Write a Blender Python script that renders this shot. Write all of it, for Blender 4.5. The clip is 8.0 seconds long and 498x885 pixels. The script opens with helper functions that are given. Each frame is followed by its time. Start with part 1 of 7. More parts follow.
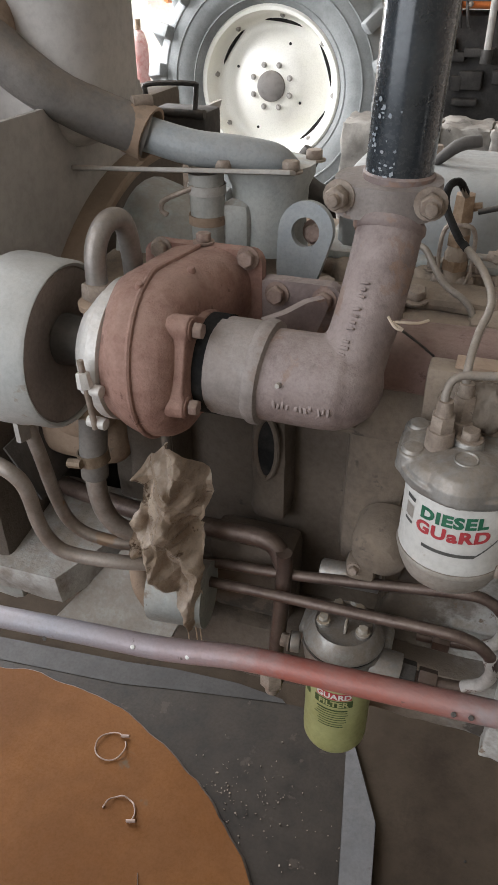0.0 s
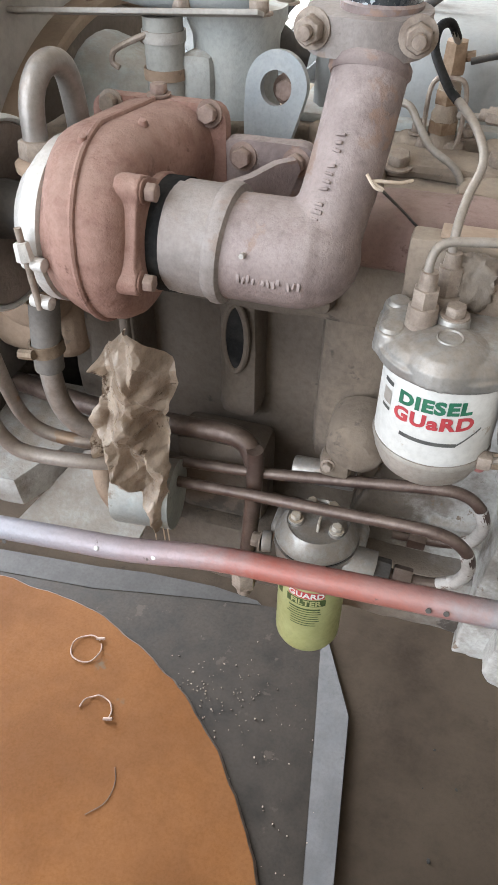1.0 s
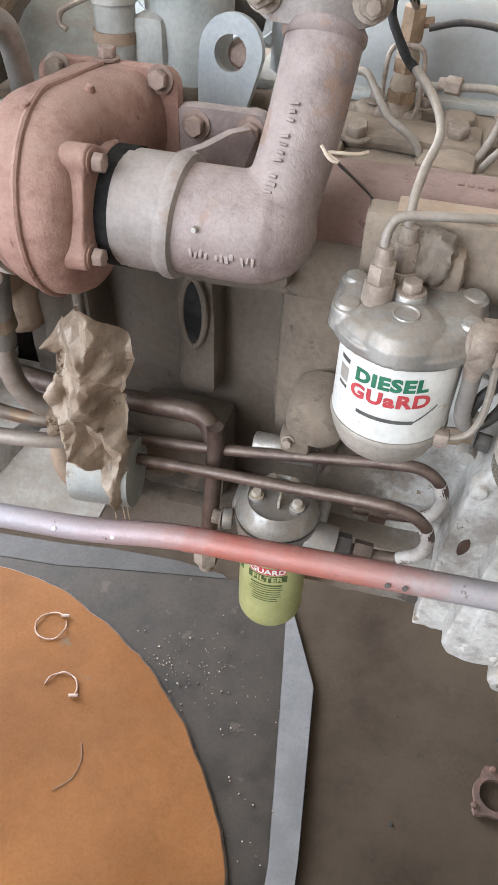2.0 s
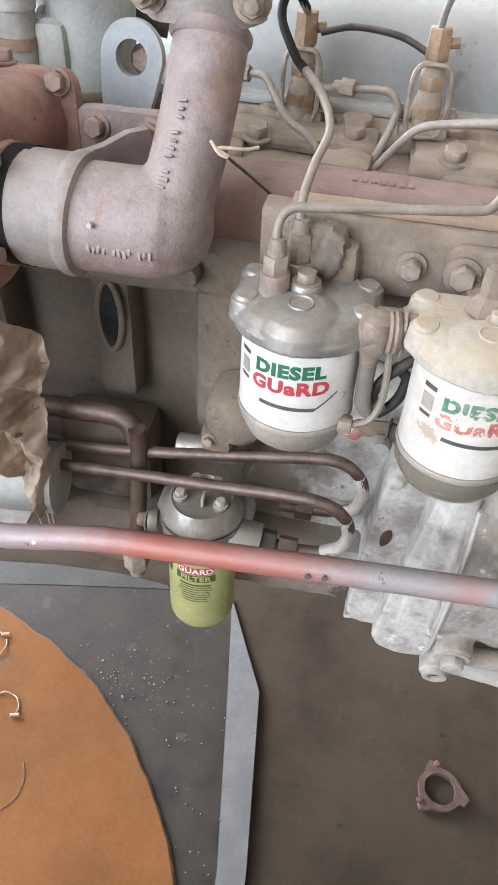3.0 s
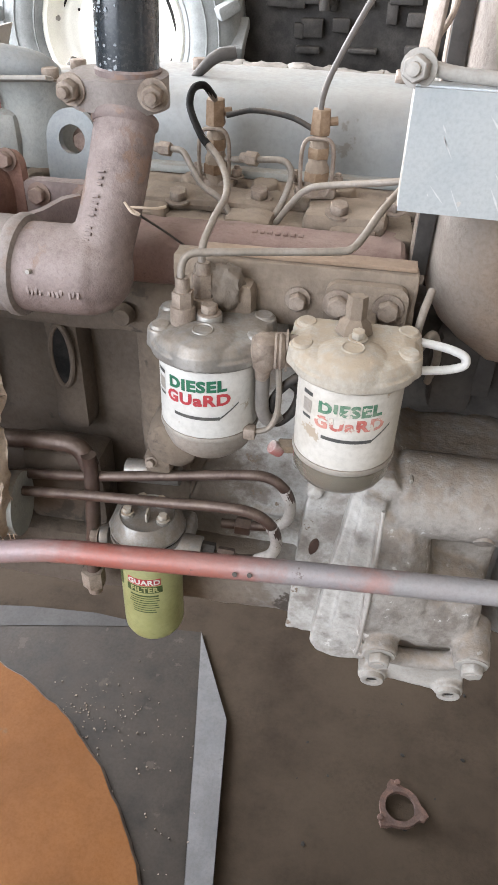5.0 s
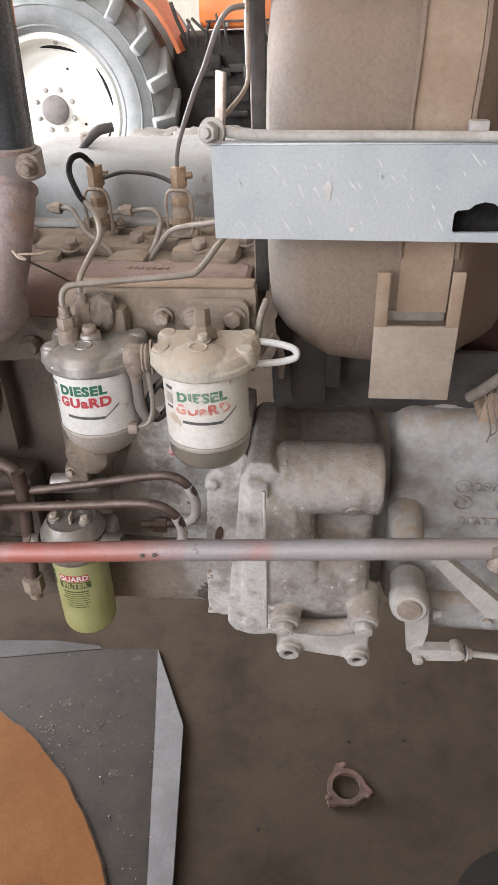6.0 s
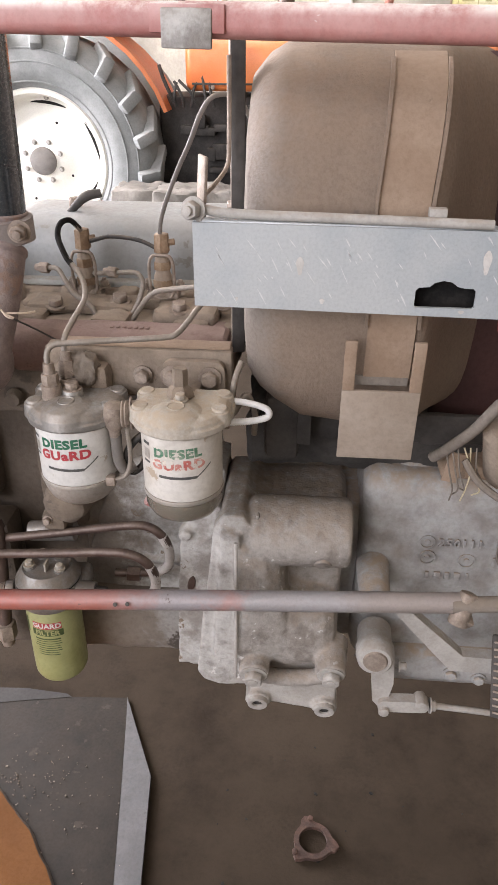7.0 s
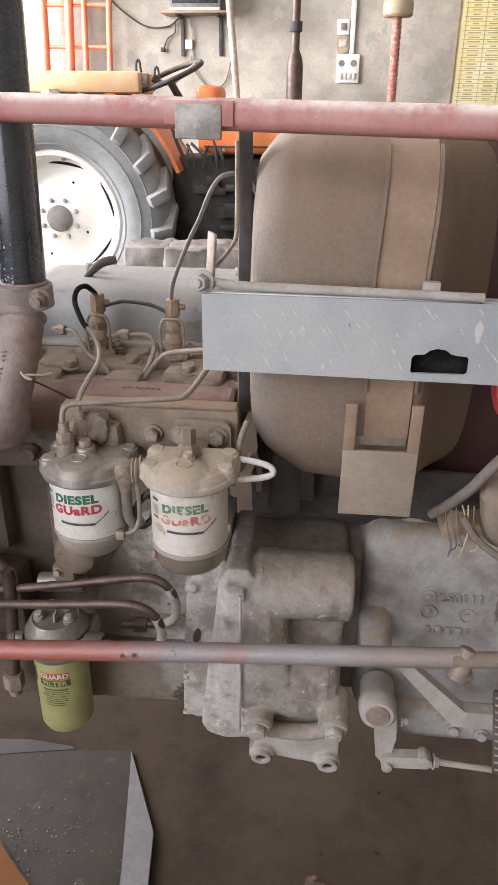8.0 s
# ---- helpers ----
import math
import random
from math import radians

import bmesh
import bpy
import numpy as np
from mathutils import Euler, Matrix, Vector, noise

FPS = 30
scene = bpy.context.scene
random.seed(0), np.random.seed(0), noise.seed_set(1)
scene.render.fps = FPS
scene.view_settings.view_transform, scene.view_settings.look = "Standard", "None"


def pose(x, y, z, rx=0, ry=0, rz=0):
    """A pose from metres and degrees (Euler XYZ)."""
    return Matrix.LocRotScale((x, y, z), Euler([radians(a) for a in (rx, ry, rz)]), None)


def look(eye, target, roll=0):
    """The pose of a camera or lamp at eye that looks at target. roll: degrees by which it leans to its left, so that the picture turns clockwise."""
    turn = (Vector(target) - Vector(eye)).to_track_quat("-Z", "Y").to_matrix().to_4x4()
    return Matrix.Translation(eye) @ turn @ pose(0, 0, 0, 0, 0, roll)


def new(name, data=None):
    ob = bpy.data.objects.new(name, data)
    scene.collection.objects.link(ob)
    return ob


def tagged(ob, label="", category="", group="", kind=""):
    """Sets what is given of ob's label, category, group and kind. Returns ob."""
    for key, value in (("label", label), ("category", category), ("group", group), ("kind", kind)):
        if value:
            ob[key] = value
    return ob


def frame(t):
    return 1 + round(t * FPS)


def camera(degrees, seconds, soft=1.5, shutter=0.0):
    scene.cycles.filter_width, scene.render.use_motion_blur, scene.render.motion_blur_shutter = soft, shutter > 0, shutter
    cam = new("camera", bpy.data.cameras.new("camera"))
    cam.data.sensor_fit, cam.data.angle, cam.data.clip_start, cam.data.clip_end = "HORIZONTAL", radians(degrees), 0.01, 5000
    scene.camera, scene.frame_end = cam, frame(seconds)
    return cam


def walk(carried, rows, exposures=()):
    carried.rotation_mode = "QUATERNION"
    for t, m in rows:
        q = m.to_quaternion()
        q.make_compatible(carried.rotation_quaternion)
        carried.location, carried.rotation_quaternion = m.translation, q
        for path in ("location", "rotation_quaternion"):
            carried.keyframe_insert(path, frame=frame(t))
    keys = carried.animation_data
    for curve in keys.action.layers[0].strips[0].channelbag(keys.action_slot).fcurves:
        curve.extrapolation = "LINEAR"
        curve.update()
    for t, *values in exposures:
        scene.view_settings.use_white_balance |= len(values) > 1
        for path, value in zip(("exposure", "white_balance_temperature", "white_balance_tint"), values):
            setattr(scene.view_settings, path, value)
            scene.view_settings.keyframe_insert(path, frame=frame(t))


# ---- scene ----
cam = camera(38.3, 8.0)
PATH = [
    (0, (0.1311, 0.0470, 1.4395), (-0.4103, 1.6109, 0.3166), -0.23),
    (0.5, (0.1322, 0.0680, 1.4155), (-0.3158, 1.5698, 0.1729), 0.89),
    (1, (0.1332, 0.0810, 1.3884), (-0.3067, 1.5197, 0.0706), 0.68),
    (1.2, (0.1361, 0.0940, 1.3853), (-0.3089, 1.4813, 0.0151), -0.21),
    (2.3, (0.1431, 0.0940, 1.3870), (-0.1686, 1.5191, 0.0189), 2.93),
    (2.5, (0.1639, 0.0880, 1.3812), (-0.1559, 1.5362, 0.0394), 2.38),
    (3, (0.1828, 0.0840, 1.3785), (-0.0456, 1.5552, 0.0431), 3.57),
    (3.5, (0.1851, 0.0810, 1.3864), (-0.0507, 1.5659, 0.0676), 3.10),
    (4, (0.1834, 0.0630, 1.3935), (-0.0478, 1.5632, 0.0912), 2.92),
    (4.2, (0.1844, 0.0570, 1.3925), (-0.0304, 1.5684, 0.1004), 2.93),
    (5.3, (0.3305, -0.0800, 1.4199), (0.0702, 1.5173, 0.2448), 0.61),
    (5.5, (0.3688, -0.1300, 1.4254), (0.0990, 1.4750, 0.2629), -1.08),
    (6, (0.4104, -0.1640, 1.4418), (0.2156, 1.5052, 0.3574), -2.01),
    (6.5, (0.4106, -0.1670, 1.4458), (0.2423, 1.5117, 0.3717), -1.30),
    (7, (0.4176, -0.1910, 1.4726), (0.2830, 1.5491, 0.4959), 0.38),
    (7.5, (0.4248, -0.2150, 1.5023), (0.2920, 1.5894, 0.6501), 0.87),
    (8, (0.4237, -0.2190, 1.5004), (0.2607, 1.5806, 0.6432), 0.47),
]
walk(cam, [(t, look(eye, target, roll)) for t, eye, target, roll in PATH],
     [(0.0, -0.6, 6550, 13), (0.4, -0.2, 6400, 12), (0.8, 0.25, 6300, 12), (1.1, 0.45, 6250, 11), (2.5, 0.6, 6200, 12), (4.2, 0.5, 6250, 13), (5.5, 0.25, 6500, 15),
      (7.0, 0.02, 6750, 20), (8.0, -0.2, 6750, 20)])

# ---- world, daylight through the two gateways ----
world = bpy.data.worlds.new("sky")
scene.world = world
world.use_nodes = True
wn = world.node_tree.nodes
sky = wn.new("ShaderNodeTexSky")
sky.sky_type, sky.sun_disc = "NISHITA", False
sky.sun_elevation, sky.sun_rotation = radians(50), radians(200)
sky.air_density, sky.dust_density = 1.0, 3.0
world.node_tree.links.new(sky.outputs[0], wn["Background"].inputs[0])
wn["Background"].inputs[1].default_value = 0.10

sun = new("sun", bpy.data.lights.new("sun", "SUN"))
sun.data.energy, sun.data.angle, sun.data.color = 1.2, radians(12), (1.0, 0.95, 0.88)
sun.matrix_world = look((0, 0, 0), (0.25, 0.55, -0.8))


def gateway_light(name, eye, target, wide, high, watts, colour):
    """Daylight that enters through an open gateway."""
    lamp = new(name, bpy.data.lights.new(name, "AREA"))
    lamp.data.shape, lamp.data.size, lamp.data.size_y = "RECTANGLE", wide, high
    lamp.data.energy, lamp.data.color = watts, colour
    lamp.matrix_world = look(eye, target)
    return lamp


gateway_light("gate_daylight_south", (-3.0, -3.05, 2.75), (-0.2, 0.6, 1.0), 5.2, 4.4, 390, (0.86, 0.935, 1.0))
gateway_light("gate_daylight_west", (-5.9, 4.1, 2.85), (-0.5, 4.0, 1.2), 5.2, 4.4, 2400, (0.92, 0.96, 1.0))

# ---- materials ----
DUST = (0.30, 0.235, 0.175)


def mat(name, a, b, rough=0.6, metal=0.0, scale=14.0, fine=160.0, bump=0.25, dust=0.0, dust_colour=DUST, chips=None, coat=0.0, low=0.35, high=0.65, bands=None, band_low=0.72, gloss=0.5):
    """Two tones that change over the surface, a fine grain, dust on what faces up, and chips of a third tone."""
    m = bpy.data.materials.new(name)
    m.use_nodes = True
    t, nodes, link = m.node_tree, m.node_tree.nodes, m.node_tree.links.new
    bsdf = nodes["Principled BSDF"]
    geo = nodes.new("ShaderNodeNewGeometry")

    def noise_at(sc, detail=5.0, rough_=0.6):
        n = nodes.new("ShaderNodeTexNoise")
        n.inputs["Scale"].default_value, n.inputs["Detail"].default_value, n.inputs["Roughness"].default_value = sc, detail, rough_
        link(geo.outputs["Position"], n.inputs["Vector"])
        return n.outputs["Fac"]

    def ramp(src, lo, hi, x=0.0, y=1.0):
        r = nodes.new("ShaderNodeMapRange")
        r.interpolation_type = "SMOOTHSTEP"
        link(src, r.inputs[0])
        for k, v in zip((1, 2, 3, 4), (lo, hi, x, y)):
            r.inputs[k].default_value = v
        return r.outputs[0]

    def mixed(fac, c1, c2, blend="MIX"):
        x = nodes.new("ShaderNodeMix")
        x.data_type, x.blend_type = "RGBA", blend
        if isinstance(fac, bpy.types.NodeSocket):
            link(fac, x.inputs[0])
        else:
            x.inputs[0].default_value = fac
        for slot, c in ((6, c1), (7, c2)):
            if isinstance(c, bpy.types.NodeSocket):
                link(c, x.inputs[slot])
            else:
                x.inputs[slot].default_value = (*c, 1)
        return x.outputs[2]

    def times(p, q, op="MULTIPLY"):
        x = nodes.new("ShaderNodeMath")
        x.operation, x.use_clamp = op, op != "SUBTRACT"
        for slot, v in ((0, p), (1, q)):
            if isinstance(v, bpy.types.NodeSocket):
                link(v, x.inputs[slot])
            else:
                x.inputs[slot].default_value = v
        return x.outputs[0]

    broad, grain = noise_at(scale), noise_at(fine, 3.0, 0.7)
    colour = mixed(ramp(broad, low, high), a, b)
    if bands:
        # (x, colour) pairs along the length: worn rod paint, tone changes, painted block shade
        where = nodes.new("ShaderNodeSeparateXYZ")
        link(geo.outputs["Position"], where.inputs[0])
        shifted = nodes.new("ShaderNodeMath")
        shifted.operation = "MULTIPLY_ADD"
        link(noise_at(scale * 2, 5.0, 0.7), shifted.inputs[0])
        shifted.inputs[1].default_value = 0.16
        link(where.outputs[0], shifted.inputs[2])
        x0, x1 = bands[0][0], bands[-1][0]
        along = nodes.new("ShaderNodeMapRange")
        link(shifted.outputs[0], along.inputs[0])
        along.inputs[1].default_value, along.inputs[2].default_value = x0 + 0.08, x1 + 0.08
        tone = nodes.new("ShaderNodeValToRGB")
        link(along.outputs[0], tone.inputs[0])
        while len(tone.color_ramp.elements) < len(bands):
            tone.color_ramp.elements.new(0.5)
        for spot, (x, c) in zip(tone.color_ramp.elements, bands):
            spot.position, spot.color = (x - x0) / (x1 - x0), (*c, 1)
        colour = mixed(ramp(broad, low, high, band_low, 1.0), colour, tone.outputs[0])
    colour = mixed(ramp(grain, 0.35, 0.8, 0.0, 0.28), colour, tuple(v * 0.55 for v in a))
    rough_v = ramp(grain, 0.2, 0.8, max(0.05, rough - 0.1), min(1.0, rough + 0.12))
    if chips:
        tone, cut, sc = chips
        c = ramp(noise_at(sc, 6.0, 0.65), cut, cut + 0.04)
        colour = mixed(c, colour, tone)
    if dust:
        up = nodes.new("ShaderNodeSeparateXYZ")
        link(geo.outputs["Normal"], up.inputs[0])
        lie = ramp(up.outputs[2], -0.15, 0.85, 0.12, 1.0)
        patch = ramp(noise_at(scale * 2.3, 6.0, 0.7), 0.28, 0.62)
        fac = times(times(lie, patch), dust)
        colour = mixed(fac, colour, dust_colour)
        rough_v = times(rough_v, times(fac, 0.35), "ADD")
    link(colour, bsdf.inputs["Base Color"])
    link(rough_v, bsdf.inputs["Roughness"])
    bsdf.inputs["Metallic"].default_value = metal
    bsdf.inputs["Specular IOR Level"].default_value = gloss
    bsdf.inputs["Coat Weight"].default_value = coat
    bsdf.inputs["Coat Roughness"].default_value = 0.12
    if bump:
        bp = nodes.new("ShaderNodeBump")
        bp.inputs["Strength"].default_value, bp.inputs["Distance"].default_value = bump, 0.0035
        mix_h = times(times(grain, 0.6), times(noise_at(fine * 0.3, 4.0), 0.6), "ADD")
        link(mix_h, bp.inputs["Height"])
        link(bp.outputs[0], bsdf.inputs["Normal"])
    return m


RUST = mat("rusted_cast_iron", (0.20, 0.102, 0.076), (0.32, 0.184, 0.145), 0.76, 0.0, 20, 260, 0.45, 0.55, (0.37, 0.255, 0.205), ((0.145, 0.072, 0.053), 0.63, 26))
ELBOW = mat("heat_stained_cast_iron", (0.172, 0.128, 0.118), (0.28, 0.22, 0.205), 0.55, 0.1, 24, 300, 0.40, 0.6, (0.37, 0.31, 0.285), ((0.225, 0.145, 0.11), 0.545, 18))
ELBOW_GREY = mat("grey_cast_iron_collar", (0.21, 0.180, 0.163), (0.30, 0.265, 0.245), 0.58, 0.15, 22, 260, 0.35, 0.5, (0.33, 0.275, 0.245), ((0.24, 0.185, 0.155), 0.60, 14))
MANIFOLD = mat("dusty_rusted_manifold", (0.1804, 0.1107, 0.09184), (0.2542, 0.1681, 0.1435), 0.85, 0.0, 14, 200, 0.5, 0.6, (0.2788, 0.2091, 0.1722), ((0.1312, 0.0779, 0.0615), 0.62, 20))
# Dark bands at low x paint in the shade of the block cavity.
BLOCK = mat("dust_caked_iron_shaded_left", (0.085, 0.068, 0.054), (0.16, 0.132, 0.105), 0.9, 0.0, 9, 120, 0.6, 0.6, (0.21, 0.165, 0.125), ((0.055, 0.045, 0.037), 0.60, 8), bands=((-0.4, (0.10, 0.08, 0.064)), (0.0, (0.115, 0.09, 0.07)), (0.06, (0.20, 0.155, 0.115)), (0.19, (0.20, 0.17, 0.14)), (0.22, (0.30, 0.29, 0.27)), (0.5, (0.22, 0.19, 0.16))))
BLOCK_GREY = mat("grey_engine_paint_worn", (0.195, 0.165, 0.135), (0.45, 0.445, 0.425), 0.75, 0.0, 18, 150, 0.5, 0.5, (0.31, 0.25, 0.19), ((0.15, 0.115, 0.085), 0.66, 30), low=0.30, high=0.62)
# Dark left bands continue the painted shade of the block cavity.
BLOCK_SIDE = mat("pale_dusty_side_shaded_left", (0.13, 0.105, 0.085), (0.22, 0.19, 0.16), 0.8, 0.0, 22, 150, 0.5, 0.5, (0.33, 0.275, 0.215), ((0.17, 0.125, 0.09), 0.62, 26), bands=((0.05, (0.11, 0.088, 0.07)), (0.14, (0.15, 0.125, 0.10)), (0.20, (0.44, 0.43, 0.405)), (0.34, (0.50, 0.495, 0.475))), low=0.34, high=0.60, band_low=0.35)
HEAD = mat("dusty_head_casting", (0.18, 0.142, 0.110), (0.285, 0.23, 0.178), 0.9, 0.0, 16, 180, 0.6, 0.7)
COVER = mat("blue_grey_cover_paint", (0.2418, 0.2574, 0.2613), (0.2964, 0.3081, 0.3042), 0.40, 0.0, 7, 120, 0.15, 0.45, (0.2886, 0.2613, 0.2262), ((0.195, 0.1872, 0.1716), 0.64, 18))
GREYGREEN = mat("grey_green_casting", (0.29, 0.31, 0.30), (0.40, 0.41, 0.385), 0.65, 0.0, 16, 200, 0.3, 0.5, chips=((0.15, 0.12, 0.10), 0.63, 14))
LUG = mat("blue_grey_painted_steel", (0.27, 0.295, 0.305), (0.335, 0.352, 0.355), 0.5, 0.1, 20, 250, 0.2, 0.35, (0.34, 0.31, 0.27), ((0.42, 0.42, 0.40), 0.70, 40))
PLATE = mat("scratched_blue_grey_plate", (0.375, 0.415, 0.44), (0.49, 0.515, 0.52), 0.40, 0.15, 5, 300, 0.05, 0.25, (0.45, 0.40, 0.34), ((0.36, 0.35, 0.33), 0.66, 12))
SCRATCH = mat("bare_scratch", (0.62, 0.61, 0.58), (0.70, 0.69, 0.66), 0.5, 0.1, 60, 300, 0.1)
ALU = mat("dull_aluminium", (0.27, 0.26, 0.245), (0.40, 0.39, 0.37), 0.42, 0.6, 24, 260, 0.1, 0.55)
ALU_DUSTY = mat("dust_covered_aluminium", (0.38, 0.35, 0.30), (0.50, 0.46, 0.40), 0.7, 0.2, 22, 220, 0.3, 0.9, (0.42, 0.34, 0.25))
CAN = mat("white_filter_label", (0.56, 0.55, 0.52), (0.65, 0.64, 0.61), 0.42, 0.0, 16, 150, 0.05, 0.3, (0.45, 0.40, 0.34), ((0.40, 0.35, 0.28), 0.64, 24))
CAN_DUSTY = mat("dusty_filter_label", (0.49, 0.455, 0.40), (0.60, 0.575, 0.53), 0.6, 0.0, 16, 150, 0.08, 0.4, (0.42, 0.34, 0.26), ((0.38, 0.31, 0.235), 0.60, 26))
TIN = mat("dusty_tinplate", (0.34, 0.31, 0.27), (0.44, 0.41, 0.37), 0.5, 0.4, 20, 200, 0.15, 0.5)
GREEN = mat("green_ink", (0.015, 0.115, 0.065), (0.03, 0.15, 0.085), 0.5, 0.0, 60, 300, 0.0, chips=((0.55, 0.53, 0.48), 0.68, 90))
RED = mat("red_ink", (0.38, 0.040, 0.05), (0.45, 0.06, 0.065), 0.5, 0.0, 60, 300, 0.0, chips=((0.55, 0.5, 0.46), 0.68, 90))
GREEN_OLD = mat("faded_green_ink", (0.05, 0.17, 0.10), (0.20, 0.28, 0.20), 0.6, 0.0, 60, 300, 0.0, chips=((0.58, 0.54, 0.47), 0.56, 80))
RED_OLD = mat("faded_red_ink", (0.45, 0.12, 0.10), (0.55, 0.27, 0.22), 0.6, 0.0, 60, 300, 0.0, chips=((0.58, 0.54, 0.47), 0.54, 80))
INK = mat("dark_ink", (0.06, 0.06, 0.06), (0.10, 0.10, 0.09), 0.55, 0.0, 60, 300, 0.0, chips=((0.5, 0.48, 0.4), 0.66, 90))
OLIVE = mat("dark_olive_ink", (0.035, 0.06, 0.02), (0.07, 0.10, 0.03), 0.5, 0.0, 60, 300, 0.0)
LIME = mat("yellow_green_filter_paint", (0.25, 0.255, 0.10), (0.33, 0.335, 0.15), 0.45, 0.0, 10, 160, 0.08, 0.35, (0.30, 0.27, 0.19), ((0.19, 0.19, 0.08), 0.68, 60), coat=0.1)
BLACKPIPE = mat("black_gloss_exhaust_paint", (0.018, 0.023, 0.028), (0.030, 0.037, 0.044), 0.24, 0.0, 30, 300, 0.04, 0.0, (0.1, 0.1, 0.1), ((0.33, 0.36, 0.38), 0.69, 55), coat=0.6)
TUBE = mat("brown_steel_tube", (0.070, 0.042, 0.034), (0.120, 0.082, 0.068), 0.42, 0.35, 25, 220, 0.2, 0.3)
FUELPIPE = mat("grey_fuel_pipe", (0.23, 0.20, 0.165), (0.32, 0.285, 0.25), 0.55, 0.3, 18, 220, 0.15, 0.35)
BRASS = mat("yellowed_brass", (0.17, 0.118, 0.077), (0.28, 0.213, 0.147), 0.6, 0.3, 40, 250, 0.3, 0.6)
ORANGENUT = mat("orange_rusty_nut", (0.19, 0.118, 0.068), (0.31, 0.218, 0.142), 0.75, 0.1, 50, 260, 0.3, 0.5)
BOLT = mat("dusty_steel_bolt", (0.24, 0.19, 0.155), (0.36, 0.30, 0.25), 0.6, 0.35, 60, 300, 0.3, 0.5)
BOLT_RUST = mat("rusty_bolt", (0.21, 0.14, 0.115), (0.31, 0.225, 0.188), 0.75, 0.15, 60, 300, 0.3, 0.4)
MATTE_BLACK = mat("matte_black", (0.012, 0.012, 0.012), (0.03, 0.028, 0.026), 0.8, 0.0, 40, 300, 0.2, gloss=0.1)
RUBBER = mat("black_rubber", (0.02, 0.02, 0.02), (0.04, 0.037, 0.034), 0.6, 0.0, 20, 200, 0.2, 0.3)
HOSE = mat("grey_rubber_hose", (0.13, 0.12, 0.11), (0.20, 0.185, 0.17), 0.6, 0.0, 14, 200, 0.2, 0.5)
WHITEHOSE = mat("white_plastic_hose", (0.70, 0.70, 0.68), (0.78, 0.78, 0.76), 0.35, 0.0, 30, 200, 0.05, 0.2)
ROD_RED = mat("worn_red_and_grey_rod_paint", (0.30, 0.25, 0.25), (0.36, 0.28, 0.27), 0.42, 0.1, 14, 220, 0.2, 0.22, (0.33, 0.27, 0.25), ((0.10, 0.075, 0.07), 0.66, 40), bands=((-0.9, (0.26, 0.275, 0.31)), (-0.30, (0.27, 0.27, 0.30)), (-0.16, (0.29, 0.24, 0.26)), (-0.06, (0.32, 0.20, 0.19)), (0.0, (0.36, 0.105, 0.078)), (0.17, (0.35, 0.12, 0.09)), (0.23, (0.28, 0.265, 0.27)), (0.29, (0.28, 0.265, 0.275)), (0.33, (0.36, 0.20, 0.18)), (0.37, (0.29, 0.28, 0.28)), (0.48, (0.31, 0.31, 0.315)), (0.53, (0.28, 0.25, 0.225)), (0.8, (0.25, 0.215, 0.185))))
RAIL_RED = mat("dusty_red_frame_paint", (0.34, 0.105, 0.092), (0.42, 0.165, 0.145), 0.5, 0.0, 10, 160, 0.15, 1.0, (0.74, 0.67, 0.62), ((0.60, 0.54, 0.49), 0.68, 45))
TANK = mat("brown_dust_on_tank", (0.165, 0.115, 0.080), (0.250, 0.183, 0.134), 0.8, 0.0, 9, 220, 0.5, 0.5, (0.26, 0.18, 0.122), ((0.165, 0.13, 0.108), 0.64, 14), bands=((0.30, (0.225, 0.20, 0.178)), (0.365, (0.222, 0.192, 0.165)), (0.41, (0.222, 0.170, 0.130)), (0.66, (0.205, 0.150, 0.110))))
STRAP = mat("dusty_tan_strap", (0.265, 0.183, 0.125), (0.33, 0.24, 0.172), 0.8, 0.0, 14, 150, 0.3, 0.4, (0.32, 0.235, 0.168), ((0.19, 0.138, 0.10), 0.63, 18))
PAPER = mat("oily_kraft_paper", (0.42, 0.315, 0.23), (0.72, 0.60, 0.48), 0.30, 0.0, 26, 200, 0.12, 0.0, (0.3, 0.3, 0.3), ((0.17, 0.11, 0.07), 0.58, 18), coat=0.25)
# Rusty orange, with the shade on the floor put into a darkened base.
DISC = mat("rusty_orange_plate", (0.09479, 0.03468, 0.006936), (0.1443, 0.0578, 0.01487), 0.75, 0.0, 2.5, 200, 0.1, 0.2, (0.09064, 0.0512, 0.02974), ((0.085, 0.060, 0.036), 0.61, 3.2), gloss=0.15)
DISC_EDGE = mat("dark_rusted_edge", (0.07, 0.055, 0.045), (0.12, 0.09, 0.07), 0.9, 0.0, 50, 200, 0.5)
# Sheet base darkened to carry the shade it lies in.
SHEET = mat("grey_sheet_darkened_for_shade", (0.01192, 0.009734, 0.00775), (0.02244, 0.01825, 0.01449), 0.5, 0.2, 6, 160, 0.15, 0.5, (0.04038, 0.03103, 0.02327), ((0.04554, 0.0358, 0.02793), 0.62, 22), gloss=0.25)
# Paler copy of the sheet, painting the light its tilted edge catches.
SHEET_L = mat("lit_tone_folded_edge", (0.05382, 0.05382, 0.05441), (0.08424, 0.08307, 0.08424), 0.5, 0.2, 12, 150, 0.12, 0.3, (0.07277, 0.0637, 0.05762), ((0.03943, 0.03518, 0.03275), 0.64, 30))
